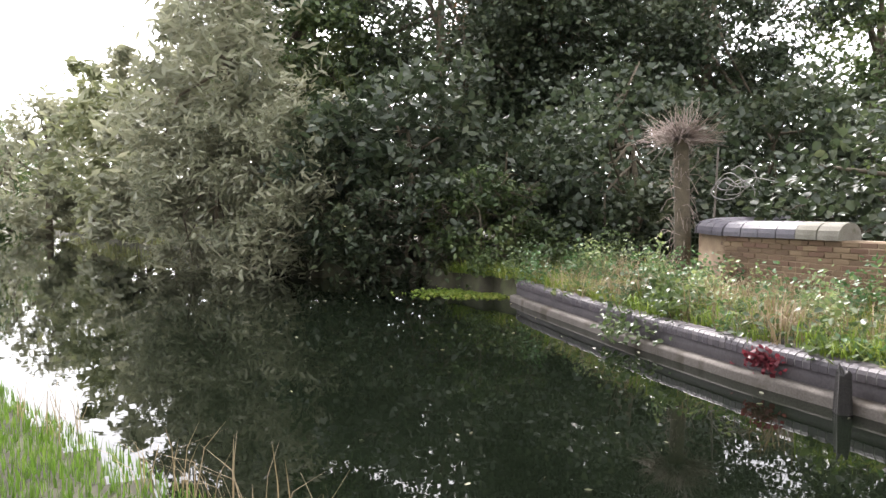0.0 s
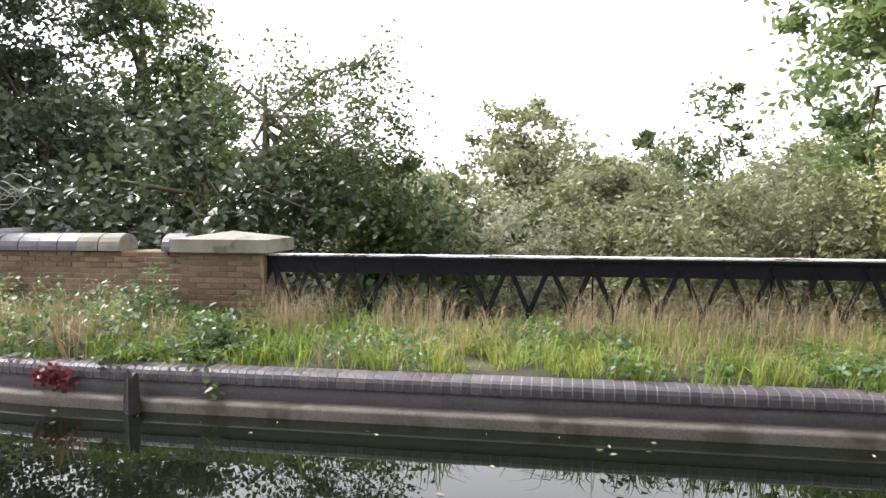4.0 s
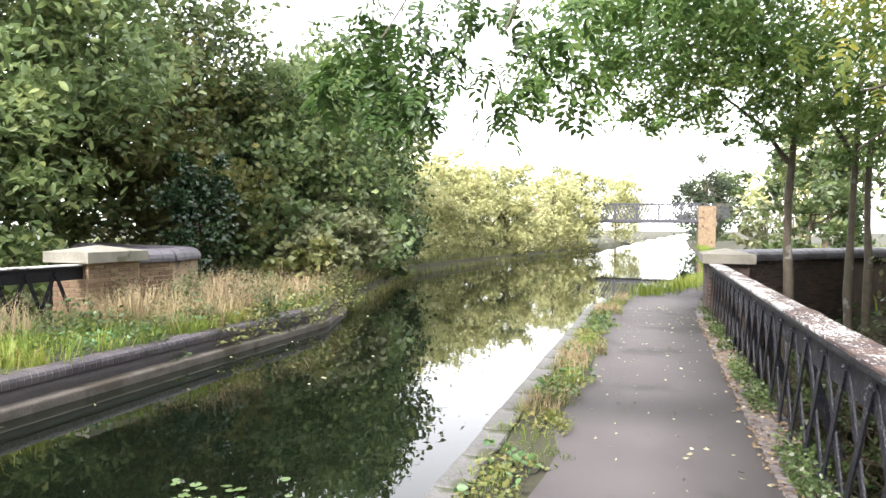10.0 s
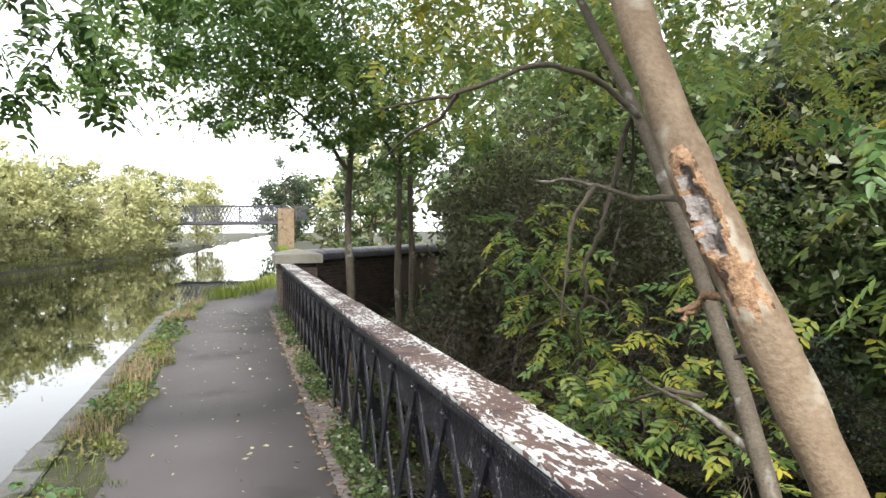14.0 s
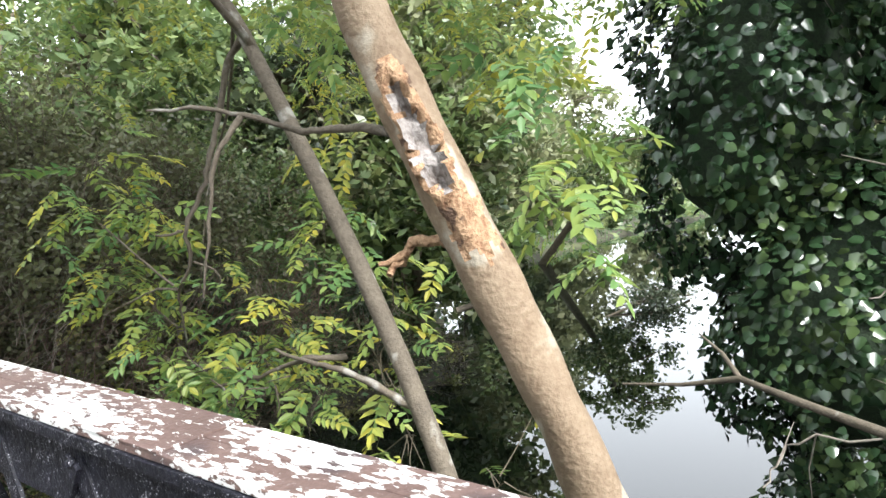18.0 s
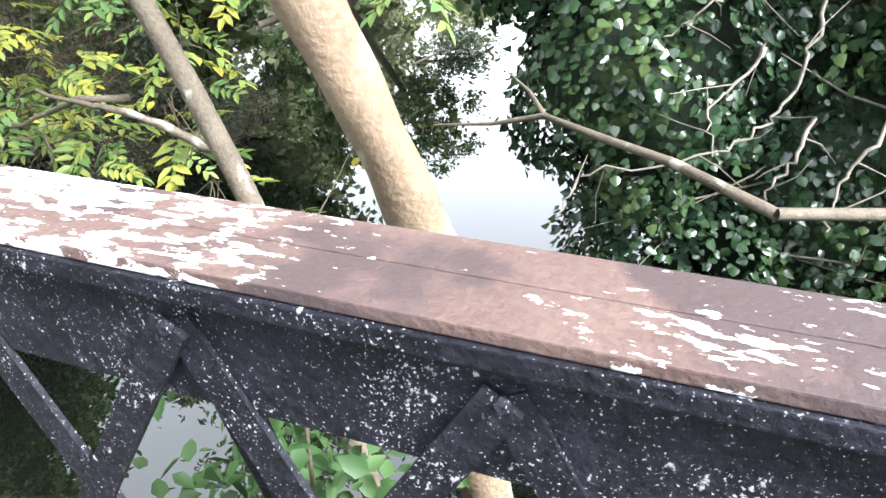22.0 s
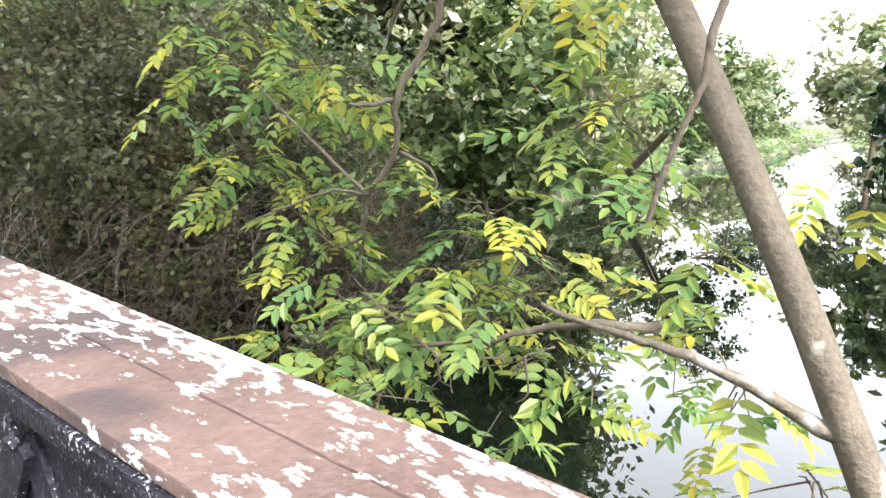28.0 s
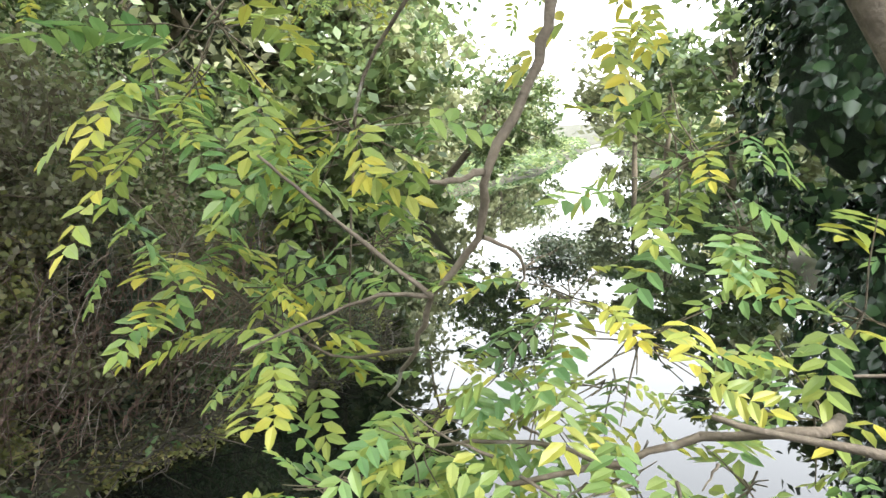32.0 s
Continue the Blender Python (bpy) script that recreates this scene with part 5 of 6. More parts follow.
limb(ash, [(1.95, 1.82, 1.225), (1.875, 1.9, 1.205)], 0.014, 0.009, "stub")
limb(ash, [(1.85, 2.1, 1.75), (1.92, 2.38, 1.79), (1.9, 2.54, 1.78), (1.8, 2.73, 1.86), (1.73, 2.93, 1.9), (1.66, 3.1, 1.9)], 0.017, 0.005)
limb(ash, [(1.8, 2.73, 1.86), (1.71, 2.8, 1.7), (1.69, 2.82, 1.49), (1.7, 2.9, 1.21)], 0.012, 0.004)

ash2 = thing("ash_tree", (0, 0, 0), "thin leaning ash trunk beside the larger one", "tree", "ash trees by the railing")
v, f = tube([(2.35, 1.2, -2.9), (2.5, 1.85, -1.4), (2.6, 2.27, -0.4), (2.638, 2.432, 0.0), (2.663, 2.617, 0.4), (2.669, 2.811, 0.8), (2.661, 3.015, 1.2), (2.643, 3.227, 1.6), (2.619, 3.448, 2.0), (2.595, 3.676, 2.4), (2.5, 3.95, 2.9), (2.3, 4.4, 3.8)], [0.062, 0.058, 0.054, 0.052, 0.05, 0.048, 0.046, 0.044, 0.041, 0.037, 0.032, 0.02], 16)
arrays("trunk", v, f, M_BARK, ash2, True)
limb(ash2, [(2.6, 3.62, 2.33), (2.2, 3.5, 2.55), (1.8, 3.35, 2.57), (1.39, 3.53, 2.4), (1.26, 3.78, 2.42), (1.11, 4.25, 2.44)], 0.022, 0.006)
limb(ash2, [(1.39, 3.53, 2.4), (1.34, 3.68, 2.29), (1.23, 3.94, 2.25), (1.12, 4.31, 2.12)], 0.014, 0.005)
limb(ash2, [(2.655, 2.72, 0.55), (2.61, 2.9, 0.64), (2.57, 3.1, 0.7), (2.53, 3.27, 0.72), (2.6, 3.6, 0.74)], 0.024, 0.008)
limb(ash2, [(2.8, 3.28, 0.69), (2.61, 3.35, 0.72), (2.72, 3.62, 0.63), (2.66, 3.9, 0.52), (2.59, 4.15, 0.46)], 0.018, 0.008)
limb(ash2, [(2.66, 3.84, 0.52), (2.71, 4.03, 0.55), (2.69, 4.29, 0.53), (2.7, 4.5, 0.47)], 0.01, 0.004)
# a bough that comes down from the trunk, forks and ends in bare twigs over the water
limb(ash2, [(2.6, 3.68, 2.4), (2.66, 3.9, 2.3), (2.64, 3.98, 2.05), (2.58, 4.0, 1.8), (2.55, 4.03, 1.66), (2.47, 4.16, 1.39), (2.54, 4.19, 1.2), (2.53, 4.34, 1.03), (2.6, 4.42, 0.85), (2.71, 4.58, 0.64)], 0.021, 0.006)
limb(ash2, [(2.47, 4.16, 1.38), (2.41, 4.22, 1.36), (2.37, 4.27, 1.365)], 0.01, 0.006, "stub")
limb(ash2, [(2.3, 4.72, 1.44), (2.36, 4.62, 1.33), (2.44, 4.48, 1.18), (2.53, 4.34, 1.03)], 0.004, 0.008)
limb(ash2, [(2.53, 4.34, 1.03), (2.49, 4.48, 1.04), (2.44, 4.68, 0.96), (2.37, 4.88, 0.87)], 0.008, 0.003)
limb(ash2, [(2.54, 4.19, 1.2), (2.63, 4.12, 1.15), (2.66, 4.1, 1.08), (2.64, 4.13, 1.03)], 0.007, 0.003)
limb(ash2, [(2.6, 4.42, 0.85), (2.85, 4.86, 0.68), (2.8, 5.3, 0.95), (2.7, 5.6, 1.3)], 0.007, 0.003)
limb(ash2, [(2.6, 3.75, 2.5), (3.1, 4.5, 2.1), (3.2, 4.9, 1.69), (3.1, 4.9, 1.2), (3.04, 4.9, 0.73)], 0.012, 0.003)
# bare crooked twigs on the lower bough
for k in range(9):
    a = np.array([2.66, 3.9, 0.52]) + np.array([rng.normal(0, 0.06), rng.uniform(-0.35, 0.3), rng.normal(0, 0.03)])
    d = np.array([rng.normal(-0.05, 0.12), rng.normal(0.05, 0.14), rng.normal(0.0, 0.13)])
    limb(ash2, [a, a + 0.5 * d + rng.normal(0, 0.03, 3), a + d], 0.006, 0.002, sides=5)
# the leaves of the low boughs hang one by one; those farther up stay together
KINDS = []
for k in range(12):
    v, f = spray(np.random.default_rng(900 + k), None, 1, 0, 0.22)
    me = bpy.data.meshes.new("leaf")
    me.from_pydata(v.tolist(), [], f.tolist())
    me.materials.append(L_ASH)
    KINDS.append(me)


def hang_leaves(parent, place, count, reach):
    """Pinnate leaves round a twig's end, pointing outward and drooping, each an object of its own."""
    c = Vector(place)
    for k in range(count):
        az = 2.4 * k + rng.uniform(0, 1.2)
        d = Vector((math.cos(az), math.sin(az), rng.normal(-0.35, 0.35))).normalized()
        s = (d.cross(Vector((0, 0, 1))).normalized() + Vector((0, 0, rng.normal(0, 0.35)))).normalized()
        up = s.cross(d).normalized()
        m = Matrix((d, up.cross(d), up)).transposed().to_4x4()
        m.translation = c + d * 0.3 * reach + Vector(rng.normal(0, 0.45 * reach, 3))
        o = new("leaf", KINDS[int(rng.integers(12))])
        o.parent = parent
        o.matrix_local = m @ Matrix.Scale(rng.uniform(0.75, 1.2), 4)
        twig = [c + Vector(rng.normal(0, 0.02, 3)), (c + m.translation) / 2, m.translation]
        TWIGS.append(tube(twig, [0.004, 0.003, 0.002], 3))


TWIGS = []
LOW = [(2.42, 5.13, 1.54, 12), (2.61, 4.62, 1.5, 9), (2.64, 5.31, 1.13, 12), (2.85, 5.06, 0.95, 11), (2.81, 5.02, 0.7, 12), (3.17, 4.83, 1.07, 8), (2.61, 4.72, 0.34, 13), (2.48, 4.59, 0.2, 12), (2.96, 4.51, 0.48, 9), (2.94, 4.14, 0.58, 10), (2.87, 4.06, 0.97, 7), (2.82, 3.81, 0.86, 8), (3.14, 3.7, 1.36, 12)]
for x, y, z, n in LOW:
    hang_leaves(ash2, (x, y, z), n + 6, 0.23)
MORE = [(3.27, 3.51, 1.13, 10), (3.39, 2.92, 1.17, 4), (3.06, 3.93, 0.62, 9), (2.86, 3.83, 0.4, 8), (2.82, 3.5, 0.46, 8), (2.44, 3.74, 0.21, 8), (2.54, 3.09, 0.13, 4), (2.66, 2.76, 0.41, 7), (2.62, 2.24, 0.3, 6), (2.93, 3.05, 0.53, 8), (3.1, 3.2, 0.9, 8), (3.05, 3.3, 0.6, 7), (2.6, 5.0, 0.05, 6), (2.4, 4.9, 1.8, 10), (2.75, 4.9, 1.35, 10), (2.5, 4.4, 0.6, 9), (2.35, 4.1, 0.35, 9), (3.0, 4.6, 0.2, 9), (3.5, 4.4, 0.5, 9), (2.9, 5.4, 1.7, 9), (3.6, 3.6, 0.4, 8)]
for x, y, z, n in MORE:
    hang_leaves(ash2, (x, y, z), n, 0.22)
HIGH = [(3.1, 2.16, 1.59, 12), (3.06, 2.34, 2.07, 10), (3.15, 2.04, 1.33, 8), (2.98, 3.46, 2.53, 12), (3.6, 2.3, 1.75, 12), (3.5, 2.6, 2.3, 10), (3.4, 3.9, 1.9, 10)]
for x, y, z, n in HIGH:
    v, f = spray(rng, (x, y, z), n, 0.28, 0.25)
    tagged(arrays("leaf_spray", v, f, L_ASH, ash), kind="stuff")
v, f = joined(TWIGS)
tagged(arrays("twig_growth", v, f, M_TWIG, ash2, True), kind="stuff")
pieces = []
for _ in range(120):
    x, y = rng.uniform(3.6, 9), rng.uniform(1.8, 9)
    z = rng.uniform(2.3, 5.0) + 0.15 * (x - 3.6)
    if y - 2 > 0.25 * (x - 3.6) and z > 1.2 + 0.2 * (x - 3.6):
        pieces.append(spray(rng, (x, y, z), 10, 0.45, 0.24))
for _ in range(46):
    pieces.append(spray(rng, (rng.uniform(1.4, 3.6), rng.uniform(4.0, 8), rng.uniform(2.9, 4.4)), 9, 0.36, 0.24))
v, f = joined(pieces)
tagged(arrays("leaf_canopy", v, f, L_ASH, ash), kind="stuff")
# high crown added to the ivy tree, spread over the river to darken reflections
_, pts = foliage(rng, [(2.0, 2.0, 10.0, 3.0, 3.0, 1.6), (4.5, 3.5, 10.5, 3.0, 3.0, 1.7), (3.5, -1.5, 10.0, 3.2, 3.0, 1.8), (7.0, 1.0, 10.5, 3.0, 3.0, 1.8)], (0.17, 0.09), 1.6, 0.24)
v, f = leaves(rng, pts, 0.22, 0.12, 0.3)
arrays("crown", v, f, L_MID, ivy)
for tip in ((2.0, 2.0, 10.0), (4.5, 3.5, 10.3), (3.5, -1.5, 10.0), (7, 1, 10.4)):
    limb(ivy, [(0.2, 0.1, 6.0), (0.2 + tip[0] * 0.4, tip[1] * 0.4, 8.6), tip], 0.11, 0.03)
# overhead crown out of view, added to keep the sun off the thicket
_, pts = foliage(rng, [(5.5, 7.6, 6.8, 2.6, 2.2, 0.9), (7.8, 8.6, 7.2, 2.6, 2.2, 1.0), (3.4, 8.0, 6.6, 1.8, 2.0, 0.8)], (0.17, 0.08), 1.5, 0.22)
v, f = leaves(rng, pts, 0.2, 0.1, 0.3)
arrays("crown", v, f, L_MID, ash)
# dense leaves out of view overhead, added to shade the railing and path
_, pts = foliage(rng, [(2.6, 2.6, 7.8, 2.6, 2.6, 1.0), (5.6, 3.6, 8.4, 2.6, 2.4, 1.1), (0.6, 5.4, 7.8, 2.2, 2.4, 0.9), (3.2, 6.4, 8.2, 2.4, 2.4, 1.0), (3.4, -0.8, 8.4, 2.6, 2.4, 1.0), (0.2, 1.2, 8.0, 1.8, 2.0, 0.8), (2.0, 9.4, 7.6, 2.4, 2.0, 0.9), (5.6, 8.6, 8.8, 2.6, 2.4, 1.0), (6.6, 0.4, 9.2, 2.6, 2.4, 1.0), (0.9, -2.2, 8.2, 2.0, 2.0, 0.9)], (0.3, 0.17), 4.5, 0.3)
v, f = leaves(rng, pts, 0.42, 0.24, 0.2)
arrays("crown", v, f, L_MID, ash)
for tip in ((2.6, 2.6, 7.8), (5.6, 3.6, 8.3), (0.6, 5.4, 7.8), (3.4, -0.8, 8.3)):
    limb(ash, [(1.5, 3.0, 4.6), (0.5 * (1.5 + tip[0]), 0.5 * (3.0 + tip[1]), 6.5), tip], 0.04, 0.015)
limb(ash, [(1.5, 3.0, 4.6), (3.2, 5.4, 6.0), (5.5, 7.6, 6.7), (7.8, 8.6, 7.1)], 0.045, 0.015)
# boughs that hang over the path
# darker copy of the ash leaflets; shade over the path put into the colour
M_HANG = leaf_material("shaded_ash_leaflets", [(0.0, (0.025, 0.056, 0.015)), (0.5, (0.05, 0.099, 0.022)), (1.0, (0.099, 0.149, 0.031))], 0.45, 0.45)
limb(ash, [(1.5, 3.2, 4.6), (0.6, 3.4, 4.2), (-0.3, 3.5, 3.7), (-1.2, 3.6, 3.3)], 0.04, 0.008)
limb(ash, [(0.6, 3.4, 4.2), (0.3, 3.3, 3.4), (0.1, 3.2, 2.8)], 0.014, 0.004)
limb(ash, [(-0.3, 3.5, 3.7), (-0.5, 3.3, 3.1), (-0.7, 3.2, 2.6)], 0.014, 0.004)
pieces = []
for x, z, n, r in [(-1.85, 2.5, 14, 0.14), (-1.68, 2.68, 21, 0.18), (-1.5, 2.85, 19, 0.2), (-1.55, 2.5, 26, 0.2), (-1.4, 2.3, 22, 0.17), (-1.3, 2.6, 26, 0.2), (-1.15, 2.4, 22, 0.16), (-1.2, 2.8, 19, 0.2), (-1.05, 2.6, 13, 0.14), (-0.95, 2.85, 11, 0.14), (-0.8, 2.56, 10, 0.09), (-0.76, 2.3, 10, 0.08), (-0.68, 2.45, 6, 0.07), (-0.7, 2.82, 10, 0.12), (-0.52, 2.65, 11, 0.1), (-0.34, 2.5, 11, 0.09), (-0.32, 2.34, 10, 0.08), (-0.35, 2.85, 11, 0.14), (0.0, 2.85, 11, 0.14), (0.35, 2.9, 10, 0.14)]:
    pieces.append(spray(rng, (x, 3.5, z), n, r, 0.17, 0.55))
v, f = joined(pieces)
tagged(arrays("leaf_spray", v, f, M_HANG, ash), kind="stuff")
limb(ash, [(-0.3, 3.5, 3.7), (-1.0, 3.3, 3.2), (-1.3, 3.1, 2.6)], 0.014, 0.004)

# ash stems in front of the wing wall, their crown over the path
ash3 = thing("ash_tree", (0, 0, 0), "many-stemmed ash with a spreading crown by the wing wall", "tree", "ash trees by the railing")
for pts, r in (([(2.3, 13.5, -2.2), (2.35, 13.7, 0.5), (2.33, 13.8, 2.4), (2.5, 13.8, 4.2), (2.2, 13.4, 6)], 0.1), ([(3.5, 14.2, -2.2), (3.45, 14.3, 0.5), (3.55, 14.4, 3), (3.7, 14.5, 6)], 0.09), ([(3.6, 14.2, -2.2), (3.8, 14.3, 0.5), (3.75, 14.4, 3), (4.2, 14.4, 6)], 0.09), ([(2.33, 13.8, 2.9), (1.8, 13.6, 3.6), (1.0, 13.3, 4.2)], 0.05), ([(2.5, 13.8, 4.2), (1.4, 13.2, 4.6), (0.2, 12.6, 5.0)], 0.05), ([(3.5, 14.3, 3), (2.9, 13.9, 3.9), (2.8, 13.5, 5)], 0.05)):
    limb(ash3, pts, r, r * 0.4, "stem")
_, pts = foliage(rng, [(1.2, 13, 5.0, 1.6, 1.6, 0.9), (2.6, 13.4, 5.6, 2.0, 1.8, 1.2), (0.0, 12.4, 5.2, 1.3, 1.3, 0.7), (3.6, 13.6, 4.6, 1.5, 1.3, 1.0), (0.9, 12.8, 4.1, 1.0, 1.0, 0.5), (2.4, 12.8, 4.0, 1.0, 0.9, 0.6), (3.2, 13.2, 3.3, 0.8, 0.8, 0.5), (1.5, 12.5, 6.4, 2.2, 2, 0.9), (-1.2, 12.2, 5.2, 1.0, 1.0, 0.5), (4.4, 13.4, 3.6, 0.9, 0.9, 0.6), (-0.4, 12.8, 4.2, 1.1, 1.0, 0.5), (-1.6, 12.8, 4.7, 1.0, 0.9, 0.5), (0.6, 12.9, 4.8, 1.3, 1.2, 0.6), (-2.1, 12.6, 4.0, 0.7, 0.7, 0.35), (0.4, 12.6, 3.6, 0.8, 0.8, 0.35), (1.7, 13.0, 3.5, 0.9, 0.8, 0.4)], (0.12, 0.05), 3.0, 0.3)
v, f = leaves(rng, pts, 0.13, 0.055, 0.35)
L_ASHG = leaf_material("green_ash_leaves", [(0.0, (0.08, 0.155, 0.046)), (0.5, (0.15, 0.25, 0.068)), (1.0, (0.3, 0.345, 0.1))], 0.45, 0.55)
arrays("crown", v, f, L_ASHG, ash3)

# ---------------------------------------------------------------- grass and weeds
rng = np.random.default_rng(5)


def scatter(n, x0, x1, y0, y1, keep=None):
    p = np.stack([rng.uniform(x0, x1, n), rng.uniform(y0, y1, n)], 1)
    if keep is not None:
        p = p[keep(p[:, 0], p[:, 1])]
    return np.concatenate([p, height(p[:, 0], p[:, 1])[:, None]], 1)


def stuff(name, v, f, mat, label, category):
    return tagged(arrays(name, v, f, mat), label, category, kind="stuff")


berm = lambda x, y: (x < edge(FAR_EDGE, y) - 0.22) & (x > -8.7 - 3 * (y > 9.9) - 2.2 * (y < -9))
v, f = tufts(rng, scatter(2300, -9.8, -6.15, -14, 16, berm), 22, 0.3, 0.012, 1.1, 0.08)
stuff("grass", v, f, L_GRASS, "long green grass along the far coping", "grass")
tall = lambda x, y: berm(x, y) & (np.sin(1.7 * y + 2 * x) + np.sin(0.63 * y + 1) + 1.1 * (x < -7.9) > 0.3)
p = scatter(34000, -9.8, -6.2, -12, 16, lambda x, y: berm(x, y) & (np.sin(2.9 * y - 1.1 * x) + np.sin(1.1 * y + 3 * x) + 0.8 * np.sin(7 * y) > 0.5))
p[:, 2] += rng.uniform(0.02, 0.22, len(p))
v, f = round_leaves(rng, p, 0.07, 0.04, 0.0)
stuff("berm_weeds", v, f, L_NETTLE, "leafy docks and nettles among the grass", "weeds")
v, f = tufts(rng, scatter(1150, -9.8, -6.35, -10, 16, tall), 20, 0.42, 0.007, 0.9, 0.07)
stuff("dry_grass", v, f, L_STRAW, "straw-coloured seeding grass in loose tufts", "grass")
v, f = blades(rng, scatter(5200, -8.6, -7.3, -4, 9, lambda x, y: np.sin(1.3 * y) + np.sin(3.1 * y + 1) > -0.3), 0.62, 0.005, 0.8)
stuff("dry_grass", v, f, L_STRAW, "tall straw-coloured seeding grass by the railing", "grass")
lawn = lambda x, y: (x > edge(NEAR_EDGE, y) + 0.02) & (x < -0.62 + np.interp(y, [-12, -8, -4.5, -2.5, -1], [9, 5.2, 2.3, 0.9, 0]))
v, f = blades(rng, scatter(52000, -1.4, 3.4, -11, -1.6, lawn), 0.085, 0.008)
stuff("lawn", v, f, leaf_material("lawn_blades", [(0.0, (0.05, 0.105, 0.012)), (0.6, (0.1, 0.185, 0.025)), (1.0, (0.17, 0.235, 0.05))], 0.6, 0.45), "bright short grass beside the canal", "grass")
v, f = blades(rng, scatter(1500, -1.1, 0.9, -6.0, -2.6, lambda x, y: (np.abs(x - edge(NEAR_EDGE, y)) < 0.22) & (np.sin(3.3 * y) + np.sin(1.7 * y + 1) > -0.4)), 0.34, 0.006, 1.0)
stuff("dry_stalks", v, f, L_STRAW, "dry stalks at the water's edge", "grass")
verge = lambda x, y: (x > edge(NEAR_EDGE, y) + 0.14) & (x < -0.6 + np.interp(y, [13, 16, 20, 26.5, 40], [0, 0.2, 1.3, 2.7, 3.9]) + 0.08 * np.sin(3.1 * y) + 0.05 * np.sin(7.7 * y))
v, f = tufts(rng, scatter(2200, -1.3, 1.5, -3, 24, verge), 18, 0.1, 0.006, 1.0, 0.05)
stuff("verge_grass", v, f, L_GRASS, "short weedy grass between path and coping", "grass")
p = scatter(7500, -1.05, -0.5, -3, 15, lambda x, y: verge(x, y) & (np.sin(2.3 * y) + np.sin(5.1 * y + 1) > -0.6))
p[:, 2] += rng.uniform(0.01, 0.08, len(p))
v, f = round_leaves(rng, p, 0.042, 0.022, 0.0)
stuff("verge_weeds", v, f, L_OLIVE, "low leafy weeds along the path edge", "weeds")
p = scatter(1700, -1.05, -0.5, -3, 15, lambda x, y: verge(x, y) & (np.sin(1.7 * y + 2) + np.sin(6.1 * y + 5 * x) > 0.2))
p[:, 2] += rng.uniform(0.01, 0.13, len(p))
v, f = round_leaves(rng, p, 0.055, 0.036, 0.0)
stuff("verge_weeds", v, f, L_NETTLE, "bright leafy weeds along the path edge", "weeds")
v, f = blades(rng, scatter(9000, -1.05, -0.5, -3, 16, lambda x, y: verge(x, y) & (np.sin(2.6 * y) + np.sin(0.9 * y + 1) > 0.4)), 0.16, 0.007, 0.9)
stuff("dry_grass", v, f, L_STRAW, "dry brown grass tufts by the coping", "grass")
p = scatter(9000, 0.8, 1.0, -1, 13.3, lambda x, y: (np.sin(1.9 * y + 0.4) + np.sin(4.3 * y) > -0.1))
p[:, 2] = LEVEL + rng.uniform(0.01, 0.2, len(p)) * rng.uniform(0.3, 1, len(p))
v, f = leaves(rng, p, 0.04, 0.024, 0.0)
stuff("rail_weeds", v, f, L_MID, "small weeds growing at the foot of the railing", "weeds")
# scrub on the far bank: low domes of leaves of one kind each, with dry grass between


def scrub(name, spots, label, category, mat, size, over=0.1, drop=0.0):
    """Domes of leaves; a spot is (x, y, radius, height)."""
    v, f = [], []
    for x, y, r, h in spots:
        n = int(520 * r * (r + h) * (0.07 / size) ** 2)
        u = rng.normal(0, 1, (n, 3))
        u /= np.linalg.norm(u, axis=1)[:, None]
        u[:, 2] = np.abs(u[:, 2])
        p = u * np.array([r, r, h]) * rng.uniform(0.45, 1.1, (n, 1)) + (x, y, LEVEL - 0.03 - drop)
        p = p[p[:, 0] < edge(FAR_EDGE, p[:, 1]) + over]
        a, b = round_leaves(rng, p, size, size * 0.62, 0.15)
        v.append(a)
        f.append(b)
    v, f = joined(zip(v, f))
    stuff(name, v, f, mat, label, category)


def spots(n, x0, x1, y0, y1, r, h):
    out = []
    while len(out) < n:
        x, y = rng.uniform(x0, x1), rng.uniform(y0, y1)
        if x < edge(FAR_EDGE, y) - 0.1:
            k = rng.uniform(0.5, 1.2)
            out.append((x, y, r * k, h * k * rng.uniform(0.7, 1.2)))
    return out


scrub("brambles", spots(50, -8.5, -6.1, -9.5, -3.2, 0.34, 0.42), "bramble leaves sprawling over the far coping", "bramble", L_MID, 0.09)
scrub("brambles", [(-6.1, -7.25, 0.34, 0.4), (-5.95, -7.1, 0.24, 0.3), (-6.3, -6.8, 0.3, 0.45), (-6.25, -7.6, 0.3, 0.4), (-6.05, -3.5, 0.2, 0.3), (-6.1, 7.6, 0.22, 0.25), (-6.15, 10.4, 0.3, 0.4), (-6.3, 11.6, 0.4, 0.5)], "bramble hanging over the coping down to the water", "bramble", L_MID, 0.085, 0.5, 0.28)
scrub("brambles", [(-6.1, 9.5, 0.4, 0.5), (-6.1, 11.0, 0.5, 0.55), (-6.35, 12.4, 0.55, 0.6), (-6.7, 13.4, 0.6, 0.7), (-6.05, 8.7, 0.3, 0.4), (-6.9, 14.4, 0.6, 0.7)], "yellowing bramble sprawling over the end of the coping", "bramble", L_OLIVE, 0.07, 0.5, 0.2)
scrub("tall_weeds", spots(30, -8.5, -7.0, -10.5, -5, 0.24, 0.75), "tall yellowing weeds before the brick wall", "weeds", L_ASHT, 0.06)
scrub("tall_weeds", spots(26, -8.6, -6.9, -11.5, -4, 0.3, 0.7), "tall green weeds before the brick wall", "weeds", L_NETTLE, 0.07)
